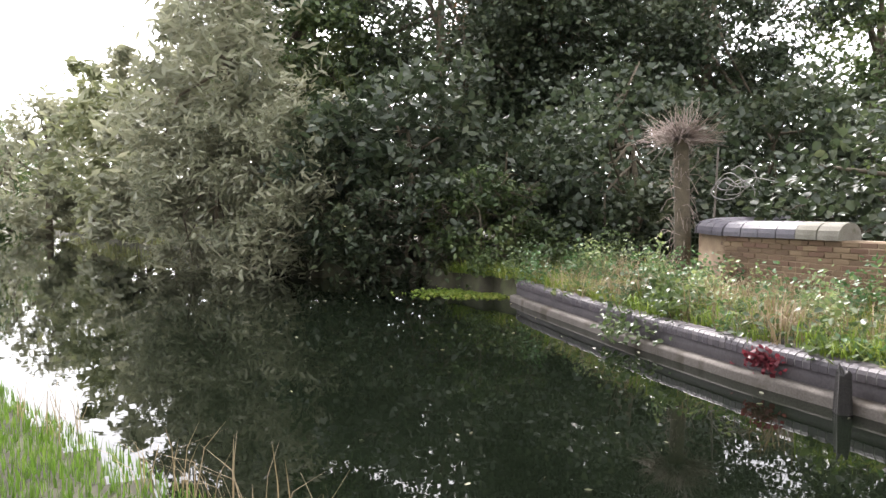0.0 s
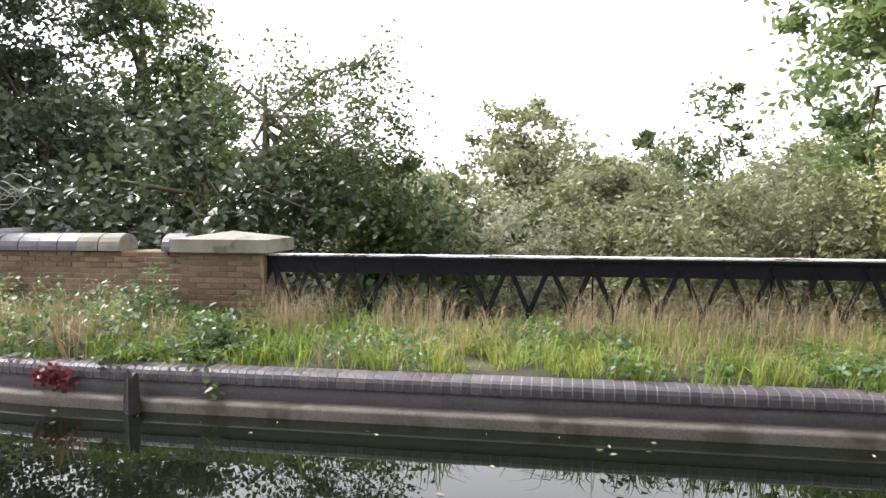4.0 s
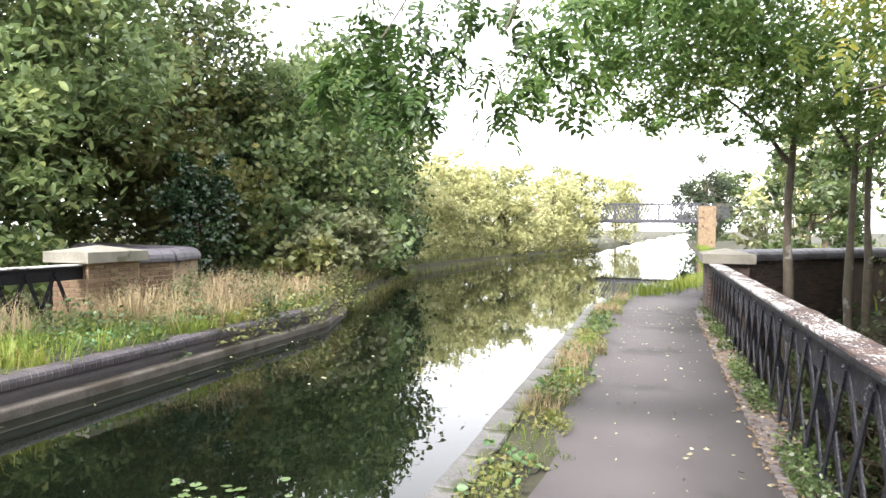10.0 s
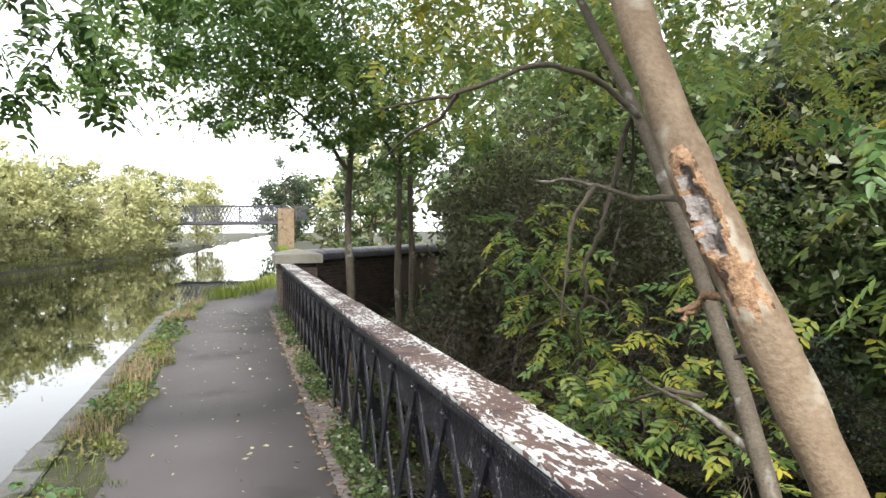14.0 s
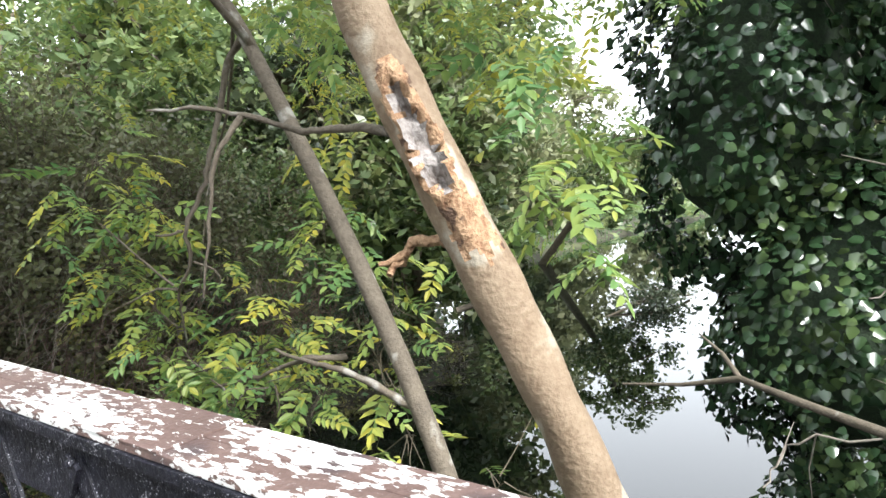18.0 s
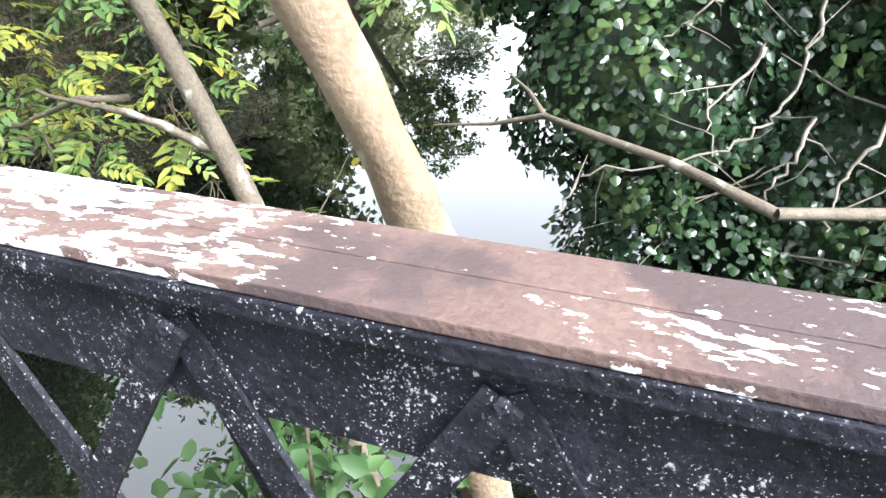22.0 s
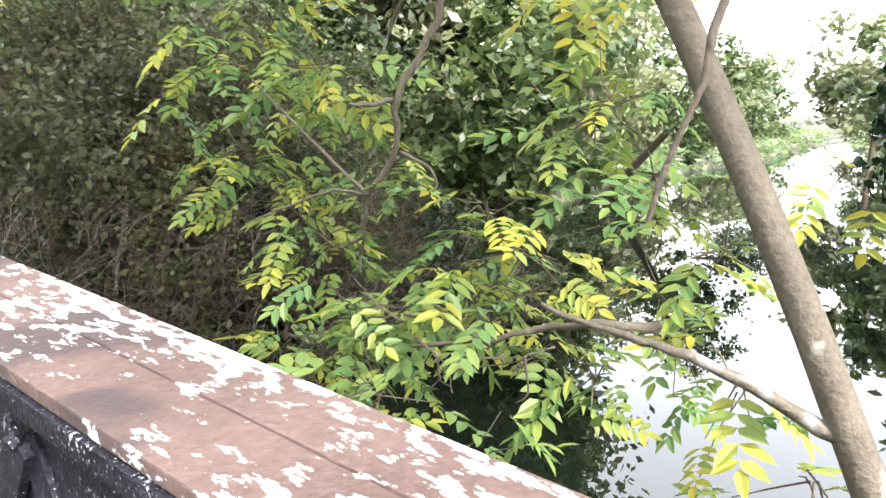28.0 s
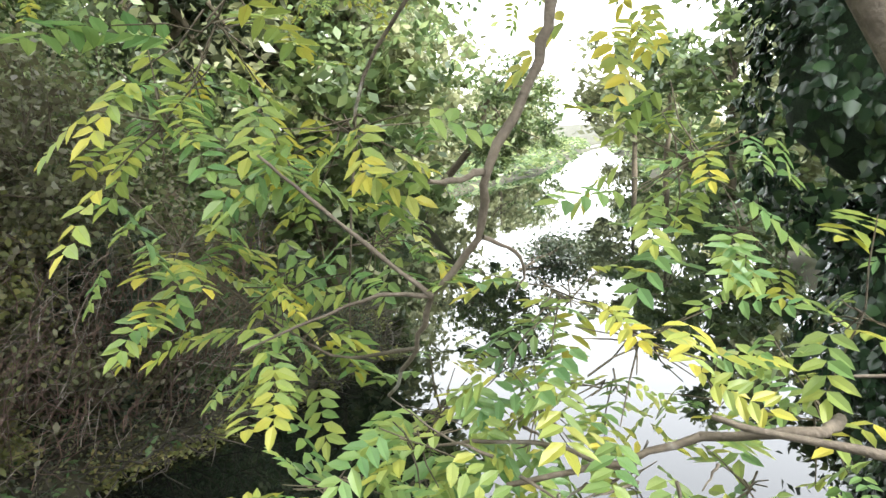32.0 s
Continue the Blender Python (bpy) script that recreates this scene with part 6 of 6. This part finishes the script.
scrub("brambles", spots(44, -9.5, -6.8, -13.8, -10, 0.4, 0.8), "leafy scrub at the corner of the canal wall", "bramble", L_MID, 0.08)
scrub("brambles", spots(36, -8.8, -6.15, 6.5, 15.8, 0.36, 0.5), "green bramble by the far pier", "bramble", L_MID, 0.08)
scrub("dry_weeds", spots(30, -8.8, -6.3, 8.5, 15.8, 0.3, 0.7), "dry brown weeds by the far pier", "weeds", L_BRAMBLE, 0.05)
scrub("seedlings", spots(28, -8.5, -6.3, -3, 9, 0.16, 0.3), "small leafy seedlings in the long grass", "weeds", L_MID, 0.06)
v, f = tufts(rng, scatter(480, -9.4, -6.2, 8, 16, lambda x, y: berm(x, y) & (np.sin(2.2 * y + 3 * x) + np.sin(5 * y) > -0.2)), 22, 0.7, 0.009, 1.0)
stuff("dry_grass", v, f, L_STRAW, "straw-coloured grass sprawling by the far pier", "grass")
v, f = tufts(rng, scatter(320, -9.2, -6.2, -11, -4.5, lambda x, y: berm(x, y) & (np.sin(1.9 * y + 3 * x) + np.sin(4.3 * y) > 0.0)), 22, 0.6, 0.009, 1.0)
stuff("dry_grass", v, f, L_STRAW, "straw-coloured grass before the brick wall", "grass")
p = scatter(420, -9.6, -6.9, 13.5, 27, lambda x, y: (x < edge(FAR_EDGE, y) + 0.05) & (x > edge(FAR_EDGE, y) - 1.3))
v, f = tufts(rng, p, 22, 0.55, 0.011, 1.1)
stuff("dry_grass", v, f, L_STRAW, "straw-coloured grass hanging over the canal bank", "grass")
# bank undergrowth below the thicket and moss at the waterline
p = scatter(20000, 1.4, 14, 9, 15.5, lambda x, y: y > np.interp(x, *zip(*RIVER_L)) - 0.1)
p[:, 2] += rng.uniform(0.0, 0.5, len(p))
v, f = leaves(rng, p, 0.07, 0.045, 0.1)
stuff("undergrowth", v, f, L_BRAMBLE, "brown leaf litter and creepers on the river bank", "undergrowth")

p = scatter(40000, 1.4, 75, -6, 30, lambda x, y: (y > np.interp(x, *zip(*RIVER_L)) - 0.3) | (y < np.interp(x, *zip(*RIVER_R)) + 0.3))
p[:, 2] += rng.uniform(0.0, 0.35, len(p))
v, f = leaves(rng, p, 0.22, 0.09, 0.1)
stuff("undergrowth", v, f, L_NETTLE, "grass and low plants along the river banks", "undergrowth")
# far meadow beyond the river's narrows
p = scatter(16000, 40, 150, -25, 60, lambda x, y: (y > np.interp(x, *zip(*RIVER_L))) | (y < np.interp(x, *zip(*RIVER_R))))
p[:, 2] += rng.uniform(0.1, 0.5, len(p))
v, f = leaves(rng, p, 0.8, 0.35, 0.1, 0.5)
stuff("meadow", v, f, L_ASHT, "rank green meadow beyond the river", "meadow")
# brushwood along the foot of the river bank
pieces = []
for _ in range(800):
    x = rng.uniform(1.6, 15)
    y = float(np.interp(x, *zip(*RIVER_L))) + abs(rng.normal(0, 0.9)) - 0.35
    a = np.array([x, y, max(float(height(np.array([x]), np.array([y]))[0]), RIVER) + rng.uniform(0.0, 0.25)])
    d = np.array([rng.normal(0, 1), rng.normal(-0.3, 0.6), rng.normal(-0.05, 0.35)])
    d *= rng.uniform(0.25, 0.8) / np.linalg.norm(d)
    pieces.append(tube([a, a + d * 0.5 + rng.normal(0, 0.05, 3), a + d], [0.012, 0.009, 0.003], 4))
v, f = joined(pieces)
stuff("brushwood", v, f, material("dark_brushwood", (0.02, 0.016, 0.012), (0.06, 0.048, 0.034), 9, 0.9, 0.4, 60), "tangled brown brushwood at the water's edge", "brushwood")
p = scatter(9000, 1.4, 14, 9, 14, lambda x, y: y > np.interp(x, *zip(*RIVER_L)) - 0.2)
p[:, 2] += rng.uniform(0.0, 0.3, len(p))
v, f = round_leaves(rng, p, 0.08, 0.05, 0.1)
stuff("bank_ivy", v, f, L_DARK, "dark ivy creeping over the river bank", "ivy")
# moss along the waterline
n = 5200
xx = rng.uniform(3.5, 15, n)
yy = np.interp(xx, *zip(*RIVER_L)) + rng.normal(0.0, 0.14, n) + 0.12 * np.sin(3 * xx)
p = np.stack([xx, yy, np.maximum(height(xx, yy), RIVER) + rng.uniform(0.0, 0.12, n)], 1)
v, f = round_leaves(rng, p[np.sin(1.9 * xx) + np.sin(4.7 * xx + 1) > -0.5], 0.07, 0.05, 0.0)
stuff("moss", v, f, L_OLIVE, "olive moss on the sticks at the river's edge", "moss")
# reeds and rough grass where the canal leaves the masonry
n = 7000
yy = np.concatenate([rng.uniform(14, 66, n - 1500), rng.uniform(-60, -24, 1500)])
p = np.stack([edge(FAR_EDGE, yy) + 0.25 - np.abs(rng.normal(0, 0.7, n)), yy, np.full(n, -0.3)], 1)
p[:, 2] = np.where(p[:, 0] > edge(FAR_EDGE, yy) - 0.05, -0.3, LEVEL - 0.05)
v, f = blades(rng, p, 0.36, 0.022, 1.1)
stuff("reeds", v, f, L_OLIVE, "rough grass and reeds along the far bank", "reeds")
n = 9000
yy = rng.uniform(16, 66, n)
p = np.stack([edge(NEAR_EDGE, yy) + np.abs(rng.normal(0, 0.35, n)), yy, np.full(n, LEVEL)], 1)
v, f = blades(rng, p, 0.3, 0.02, 0.6)
stuff("reeds", v, f, L_GRASS, "rough grass along the towpath edge", "reeds")
for x0, x1, y0, y1, n in ((-60, -10, -40, 60, 8000), (3, 40, 16, 70, 8000)):
    p = scatter(n, x0, x1, y0, y1, lambda x, y: (x < edge(FAR_EDGE, y) - 1) | (x > edge(NEAR_EDGE, y) + 4.5))
    v, f = blades(rng, p, 0.5, 0.05, 0.6)
    stuff("rough_grass", v, f, L_GRASS, "rough grass under the trees", "grass")

# nettles at the railing
nettle = thing("nettle_clump", (0.95, 1.15, LEVEL - 0.02), "bright green nettles growing through the railing", "plant")
# one toothed, heart-shaped leaf, folded along its midrib and drooping at the tip
half = [(0.0, 0.0), (-0.05, 0.16), (0.06, 0.3), (0.14, 0.29), (0.2, 0.34), (0.29, 0.29), (0.36, 0.31), (0.46, 0.24), (0.53, 0.25), (0.64, 0.17), (0.71, 0.17), (0.84, 0.08), (1.0, 0.0)]
NETTLE = []
for sag in (0.12, 0.22, 0.34):
    rim = [(q, w, 0.14 * w - sag * q * q) for q, w in half]
    rib = [(q, 0.0, -sag * q * q) for q, w in half[1:-1]]
    n = len(half)
    pts = rim + [(q, -w, z) for q, w, z in rim[1:-1]] + rib
    faces = []
    for k in range(n - 1):
        a, b = (0 if k == 0 else 2 * n - 3 + k), (n - 1 if k == n - 2 else 2 * n - 2 + k)
        for up in (0, 1):
            c, d = (k, k + 1) if up == 0 else (0 if k == 0 else n - 1 + k, n - 1 if k == n - 2 else n + k)
            loop = [a, b, d, c] if up == 0 else [a, c, d, b]
            faces.append(list(dict.fromkeys(loop)))
    me = bpy.data.meshes.new("leaf")
    me.from_pydata(pts, [], faces)
    me.materials.append(L_NETTLE)
    NETTLE.append(me)
for k in range(46):
    x, y, h = rng.normal(0.03, 0.06), float(np.clip(rng.normal(-0.04, 0.24), -0.5, 0.42)), rng.uniform(0.12, 0.36)
    stalk = [(x, y, 0), (x + rng.normal(0, 0.02), y + rng.normal(0, 0.02), h * 0.6), (x + rng.normal(0, 0.03), y + rng.normal(0, 0.03), h)]
    a = rng.uniform(0, 6.28)
    v, f = tube(stalk, [0.003, 0.0025, 0.0015], 4)
    stem = arrays("stem", v, f, L_NETTLE, nettle)
    for lv in range(4):
        for half_turn in range(2):
            o = new("leaf", NETTLE[int(rng.integers(3))])
            o.parent = stem
            up = min(1.0, 0.46 + 0.18 * lv)
            foot = np.array(stalk[1]) + (np.array(stalk[2]) - np.array(stalk[1])) * (up - 0.6) / 0.4
            o.location = foot
            o.rotation_euler = (rng.normal(0, 0.25), rng.normal(0.05, 0.22), a + math.pi * half_turn + 1.57 * lv + rng.normal(0, 0.2))
            o.scale = [0.088 * (1.2 - 0.17 * lv) * rng.uniform(0.85, 1.15)] * 3

# litter and dry leaves on the bricks at the foot of the railing
p = scatter(2600, 0.7, 1.03, -0.8, 12)
p[:, 2] = LEVEL + 0.02 + rng.uniform(0, 0.012, len(p))
v, f = leaves(rng, p, 0.035, 0.018, 0.0, 0.3)
stuff("leaf_litter", v, f, leaf_material("brown_litter", [(0.0, (0.07, 0.045, 0.025)), (0.6, (0.16, 0.11, 0.065)), (1.0, (0.34, 0.26, 0.12))], 0.8, 0.1), "brown leaf litter on the bricks by the railing", "leaves")
p = scatter(7000, 1.3, 8, -6, 1.2, lambda x, y: y < np.interp(x, *zip(*RIVER_R)) + 0.25)
p[:, 2] += rng.uniform(0.005, 0.04, len(p))
v, f = leaves(rng, p, 0.07, 0.04, 0.0, 0.4)
stuff("leaf_litter", v, f, bpy.data.materials["brown_litter"], "brown leaf litter on the river bank", "leaves")
p = scatter(15000, 1.3, 9, -6, 1.2, lambda x, y: (y < np.interp(x, *zip(*RIVER_R)) + 0.2) & (np.sin(1.9 * x + y) + np.sin(2.7 * y - 0.8 * x) > -0.5))
p[:, 2] += np.abs(rng.normal(0, 0.22, len(p)))
v, f = round_leaves(rng, p, 0.085, 0.07, 0.2)
stuff("bank_ivy", v, f, L_IVY, "dark ivy carpeting the river bank below the railing", "ivy")
# leafy sapling under the railing on the river side
sap = thing("sapling", (1.62, 1.6, -2.9), "bright green sapling growing beneath the railing", "plant")
stem = [(0, 0, 0), (0.02, 0.03, 1.6), (-0.05, 0.08, 2.7), (-0.1, 0.05, 3.4)]
v, f = tube(stem, [0.018, 0.014, 0.009, 0.004], 6)
arrays("stem", v, f, M_TWIG, sap, True)
p = np.array([0.0, 0.16, 2.8]) + rng.normal(0, 1, (430, 3)) * (0.17, 0.2, 0.24)
v, f = round_leaves(rng, p, 0.08, 0.048, 0.35)
tagged(arrays("leaves", v, f, L_NETTLE, sap), kind="stuff")

# ---------------------------------------------------------------- water plants and litter
lily = thing("water_lily_patch", (-2.98, 3.15, WATER + 0.004), "floating patch of round green lily pads on the canal", "water lily")
pad_v = [(0, 0, 0)] + [(math.cos(a), math.sin(a), 0.02) for a in np.linspace(0.25, 2 * math.pi - 0.25, 11)]
me = bpy.data.meshes.new("lily_pad")
me.from_pydata(pad_v, [], [(0, k, k + 1) for k in range(1, 11)])
me.materials.append(L_PAD)
for k in range(290):
    u = rng.normal(0, 1, 2)
    o = new("lily_pad", me)
    o.parent = lily
    o.location = (0.2 * u[0] + 0.06 * u[1], 0.42 * u[1], 0.002 + 0.00008 * k)
    o.rotation_euler = (rng.normal(0, 0.05), rng.normal(0, 0.05), rng.uniform(0, 6.28))
    o.scale = [rng.uniform(0.022, 0.046)] * 3

# fallen leaves: on the path and on the canal
p = scatter(260, -0.6, 0.95, 1, 14)
p[:, 2] = LEVEL + 0.012
v, f = leaves(rng, p, 0.045, 0.022, 0.0, 0.12)
stuff("fallen_leaves", v, f, L_LITTER, "pale fallen leaves lying on the path", "leaves")
n = 170
yy = rng.uniform(-16, 14, n)
xx = edge(FAR_EDGE, yy) + 0.15 + rng.uniform(0, 1, n) ** 1.6 * 4.6
p = np.stack([xx, yy, np.full(n, WATER + 0.006)], 1)
v, f = leaves(rng, p, 0.055, 0.016, 0.0, 0.03)
stuff("floating_leaves", v, f, L_LITTER, "pale leaves floating on the canal", "leaves")
n = 900
t = rng.uniform(0.05, 0.3, n)
p = np.stack([-7.3 + 3.6 * t + rng.normal(0, 0.4, n), -11.8 - 5 * t + rng.normal(0, 0.25, n), np.full(n, WATER + 0.01)], 1)
v, f = leaves(rng, p, 0.09, 0.06, 0.0, 0.15)
stuff("floating_weed", v, f, L_GRASS, "bright green weed floating at the foot of the bank", "weed")

# timber post in the canal
post = thing("mooring_post", (-5.86, -4.2, -0.85), "short black rotting timber post at the canal wall", "post")
bm = bmesh.new()
bmesh.ops.create_cone(bm, cap_ends=True, segments=12, radius1=0.1, radius2=0.06, depth=0.98, matrix=Matrix.Translation((0, 0, 0.475)))
for q in bm.verts:
    q.co += Vector((rng.normal(0, 0.012), rng.normal(0, 0.012), rng.normal(0, 0.02)))
part("stump", bm, material("black_rotten_wood", (0.006, 0.005, 0.004), (0.02, 0.017, 0.014), 12, 0.7, 0.8, 50), post)

# pollard with a bush of twigs at its head
pol = thing("pollard", (-9.4, -9.7, -0.1), "dead pollarded trunk wrapped in bare creeper", "tree")
v, f = tube([(0, 0, 0), (0.02, 0.03, 1.2), (0.05, 0, 2.5), (0.05, 0, 2.9)], [0.16, 0.14, 0.13, 0.17], 10)
arrays("trunk", v, f, M_TWIG, pol, True)
pieces = []
for _ in range(420):
    d = rng.normal(0, 1, 3)
    d[2] = abs(d[2]) * 0.6 - 0.15
    d /= np.linalg.norm(d)
    a = np.array([0.05, 0, 2.75])
    L = rng.uniform(0.35, 0.8)
    pieces.append(tube([a + d * 0.1, a + d * L * 0.6 + rng.normal(0, 0.05, 3), a + d * L + rng.normal(0, 0.08, 3)], [0.01, 0.007, 0.003], 3))
for _ in range(160):
    a = np.array([rng.normal(0.02, 0.1), rng.normal(0, 0.1), rng.uniform(0.4, 2.8)])
    d = rng.normal(0, 0.22, 3)
    pieces.append(tube([a, a + d * 0.5 + (0, 0, 0.1), a + d], [0.008, 0.006, 0.003], 3))
v, f = joined(pieces)
tagged(arrays("twig_growth", v, f, material("pale_creeper", (0.16, 0.12, 0.1), (0.3, 0.25, 0.21), 8, 0.9, 0.3), pol, True), kind="stuff")

# old wire in loose coils on a leaning pole
coil = thing("wire_coil", (-9.8, -9.3, 0.1), "loose coils of pale wire on a thin leaning pole", "wire")
v, f = tube([(0, -0.12, 0), (0, -0.06, 1.2), (0, 0.0, 2.4)], [0.022, 0.02, 0.016], 7)
arrays("pole", v, f, M_DRY, coil, True)
for k in range(6):
    cy, cz, r = rng.uniform(0.05, 0.6), rng.uniform(1.6, 1.95), rng.uniform(0.14, 0.26)
    a = np.linspace(rng.uniform(0, 6), rng.uniform(0, 6) + 6.5, 20)
    ring = np.stack([0.05 * np.sin(2 * a) + rng.normal(0, 0.01, 20), cy + 1.25 * r * np.cos(a), cz + 0.75 * r * np.sin(a)], 1)
    v, f = tube(ring, [0.009] * 20, 5)
    arrays("loop", v, f, M_MORTAR, coil, True)
v, f = tube([(0, 0.4, 1.75), (0.03, 0.8, 1.85), (0, 1.15, 1.78)], [0.01, 0.009, 0.006], 5)
arrays("loose_end", v, f, M_MORTAR, coil, True)
# red creeper patch on the far wall
p = np.stack([np.full(160, -5.98) + rng.uniform(0, 0.05, 160), -5.1 + rng.normal(0, 0.1, 160), 0.03 + rng.normal(0, 0.05, 160)], 1)
v, f = leaves(rng, p, 0.06, 0.05, 0.6)
tagged(arrays("creeper", v, f, leaf_material("red_creeper", [(0.0, (0.1, 0.01, 0.02)), (1.0, (0.25, 0.04, 0.05))])), "small red creeper hanging on the canal wall", "creeper")

# ---------------------------------------------------------------- bricks
def loose_brick(name, size, mat, bevel=0.006):
    bm = bmesh.new()
    box(bm, [-s / 2 for s in size], [s / 2 for s in size])
    bmesh.ops.bevel(bm, geom=bm.edges[:], offset=bevel, segments=1, affect="EDGES")
    me = bpy.data.meshes.new(name)
    bm.to_mesh(me)
    bm.free()
    me.materials.append(mat)
    return me


def lay(parent, me, name, place, turn, tilt=0.0):
    o = new(name, me)
    o.parent = parent
    o.location = Vector(place) - parent.location
    o.rotation_euler = (tilt, 0, turn)
    return o


M_YB = brick_material("yellow_stock_brick", [(0.0, (0.093, 0.06, 0.034)), (0.35, (0.153, 0.106, 0.06)), (0.7, (0.212, 0.153, 0.089)), (1.0, (0.119, 0.064, 0.043))])
M_RB = brick_material("sooty_brick", [(0.0, (0.026, 0.02, 0.018)), (0.4, (0.053, 0.034, 0.026)), (0.8, (0.083, 0.049, 0.038)), (1.0, (0.038, 0.027, 0.022))])
M_BB = brick_material("blue_coping_brick", [(0.0, (0.032, 0.027, 0.034)), (0.5, (0.06, 0.05, 0.058)), (1.0, (0.092, 0.078, 0.08))], 0.55)
STRETCH = {id(m): loose_brick("brick", (0.022, 0.213, 0.064), m) for m in (M_YB, M_RB)}
HEAD = {id(m): loose_brick("brick", (0.022, 0.101, 0.064), m) for m in (M_YB, M_RB)}


def brick_face(parent, start, way, length, z0, z1, mat):
    """Courses of single bricks on a face that runs from start along way; they stand a few millimetres proud of the mortar."""
    way = np.array(way, float) / np.linalg.norm(way)
    turn = math.atan2(way[1], way[0]) - math.pi / 2
    row = 0
    z = z0
    while z + 0.064 <= z1:
        s = 0.0 if row % 2 else -0.11
        while s < length - 0.02:
            a, b = max(s, 0), min(s + 0.213, length)
            if b - a > 0.06:
                me = STRETCH[id(mat)] if b - a > 0.17 else HEAD[id(mat)]
                c = (a + b) / 2 if b - a > 0.17 else (a + 0.05 if s >= 0 else b - 0.05)
                p = np.array([*start]) + way * c
                lay(parent, me, "brick", (p[0] + rng.normal(0, 0.0015), p[1] + rng.normal(0, 0.0015), z + 0.032), turn)
            s += 0.223
        z += 0.075
        row += 1


for t in [o for o in bpy.data.objects if o.name.startswith("pier")]:
    x, y = t.location.x, t.location.y
    m = M_RB if x > 0 else M_YB
    w, d = 0.7, 1.15 if x < 0 else 1.2
    sx = 1 if x < 0 else -1
    brick_face(t, (x + sx * w / 2, y - d / 2), (0, 1), d, 0.0 if x > 0 else 0.2, 1.05, m)
    brick_face(t, (x - w / 2, y - d / 2), (1, 0), w, 0.0 if x > 0 else 0.2, 1.05, m)
    if x < 0:
        brick_face(t, (x - w / 2, y + d / 2), (1, 0), w, 0.2, 1.05, m)
wing = bpy.data.objects["wall_wing_far"]
for (ax, ay), (bx, by) in (((-8.85, -5.3), (-8.78, -6.7)), ((-8.78, -6.7), (-8.8, -8.0)), ((-8.8, -8.0), (-9.2, -8.9))):
    brick_face(wing, (ax + 0.172, ay), (bx - ax, by - ay), math.hypot(bx - ax, by - ay), 0.3, 1.05, M_YB)
wing = bpy.data.objects["wall_wing_end"]
brick_face(wing, (-8.85 + 0.172, 9.85), (0.1, 0.95), 0.95, 0.3, 1.0, M_YB)
wing = bpy.data.objects["wall_wing_near"]
brick_face(wing, (1.5 + 0.13, 14.65 - 0.11), (0.8, 0.95), 1.24, -0.9, 1.05, M_RB)
brick_face(wing, (2.3 + 0.13, 15.6 - 0.11), (1.7, 2.0), 2.62, -0.9, 1.05, M_RB)

# rounded coping bricks along the far wall, one by one
bm = bmesh.new()
pro = [(-0.28, -0.045), (-0.068, -0.045), (-0.066, 0.02), (-0.08, 0.055), (-0.11, 0.076), (-0.15, 0.082), (-0.28, 0.082)]
ends = [[bm.verts.new((x, s * 0.0375, z)) for x, z in pro] for s in (-1, 1)]
bm.faces.new(ends[0])
bm.faces.new(ends[1][::-1])
for k in range(len(pro)):
    bm.faces.new((ends[0][k], ends[1][k], ends[1][(k + 1) % len(pro)], ends[0][(k + 1) % len(pro)]))
bmesh.ops.recalc_face_normals(bm, faces=bm.faces[:])
me = bpy.data.meshes.new("coping_brick")
bm.to_mesh(me)
bm.free()
me.materials.append(M_BB)
cop = bpy.data.objects["coping_far"]
y = -11.3
while y < 13.9:
    x = float(edge(FAR_EDGE, y))
    turn = -math.atan2(float(edge(FAR_EDGE, y + 0.1)) - x, 0.1)
    lay(cop, me, "coping_brick", (x + rng.normal(0, 0.001), y, 0.063 + rng.normal(0, 0.0007)), turn)
    y += 0.086

# blue paving bricks along the railing
path = bpy.data.objects["path"]
M_PAVE = brick_material("worn_paving_brick", [(0.0, (0.06, 0.05, 0.05)), (0.5, (0.093, 0.078, 0.077)), (1.0, (0.126, 0.107, 0.103))], 0.75)
pave = loose_brick("paving_brick", (0.205, 0.066, 0.05), M_PAVE, 0.005)
for k in range(190):
    yy = -0.4 + k * 0.0735
    lay(path, pave, "paving_brick", (0.852 + rng.normal(0, 0.004), yy, LEVEL - 0.018 + rng.normal(0, 0.002)), rng.normal(0, 0.02))
for k in range(70):
    lay(path, pave, "paving_brick", (1.0 + rng.normal(0, 0.004), -0.4 + k * 0.21, LEVEL - 0.02 + rng.normal(0, 0.002)), math.pi / 2 + rng.normal(0, 0.02))
# stone blocks of the near edge
stone = loose_brick("edge_stone", (0.21, 0.58, 0.3), M_EDGE, 0.012)
cop = bpy.data.objects["coping_near"]
y = -2.7
while y < 16:
    lay(cop, stone, "edge_stone", (float(edge(NEAR_EDGE, y)) + 0.08 + rng.normal(0, 0.004), y, LEVEL - 0.125 + rng.normal(0, 0.004)), rng.normal(0, 0.006))
    y += 0.6
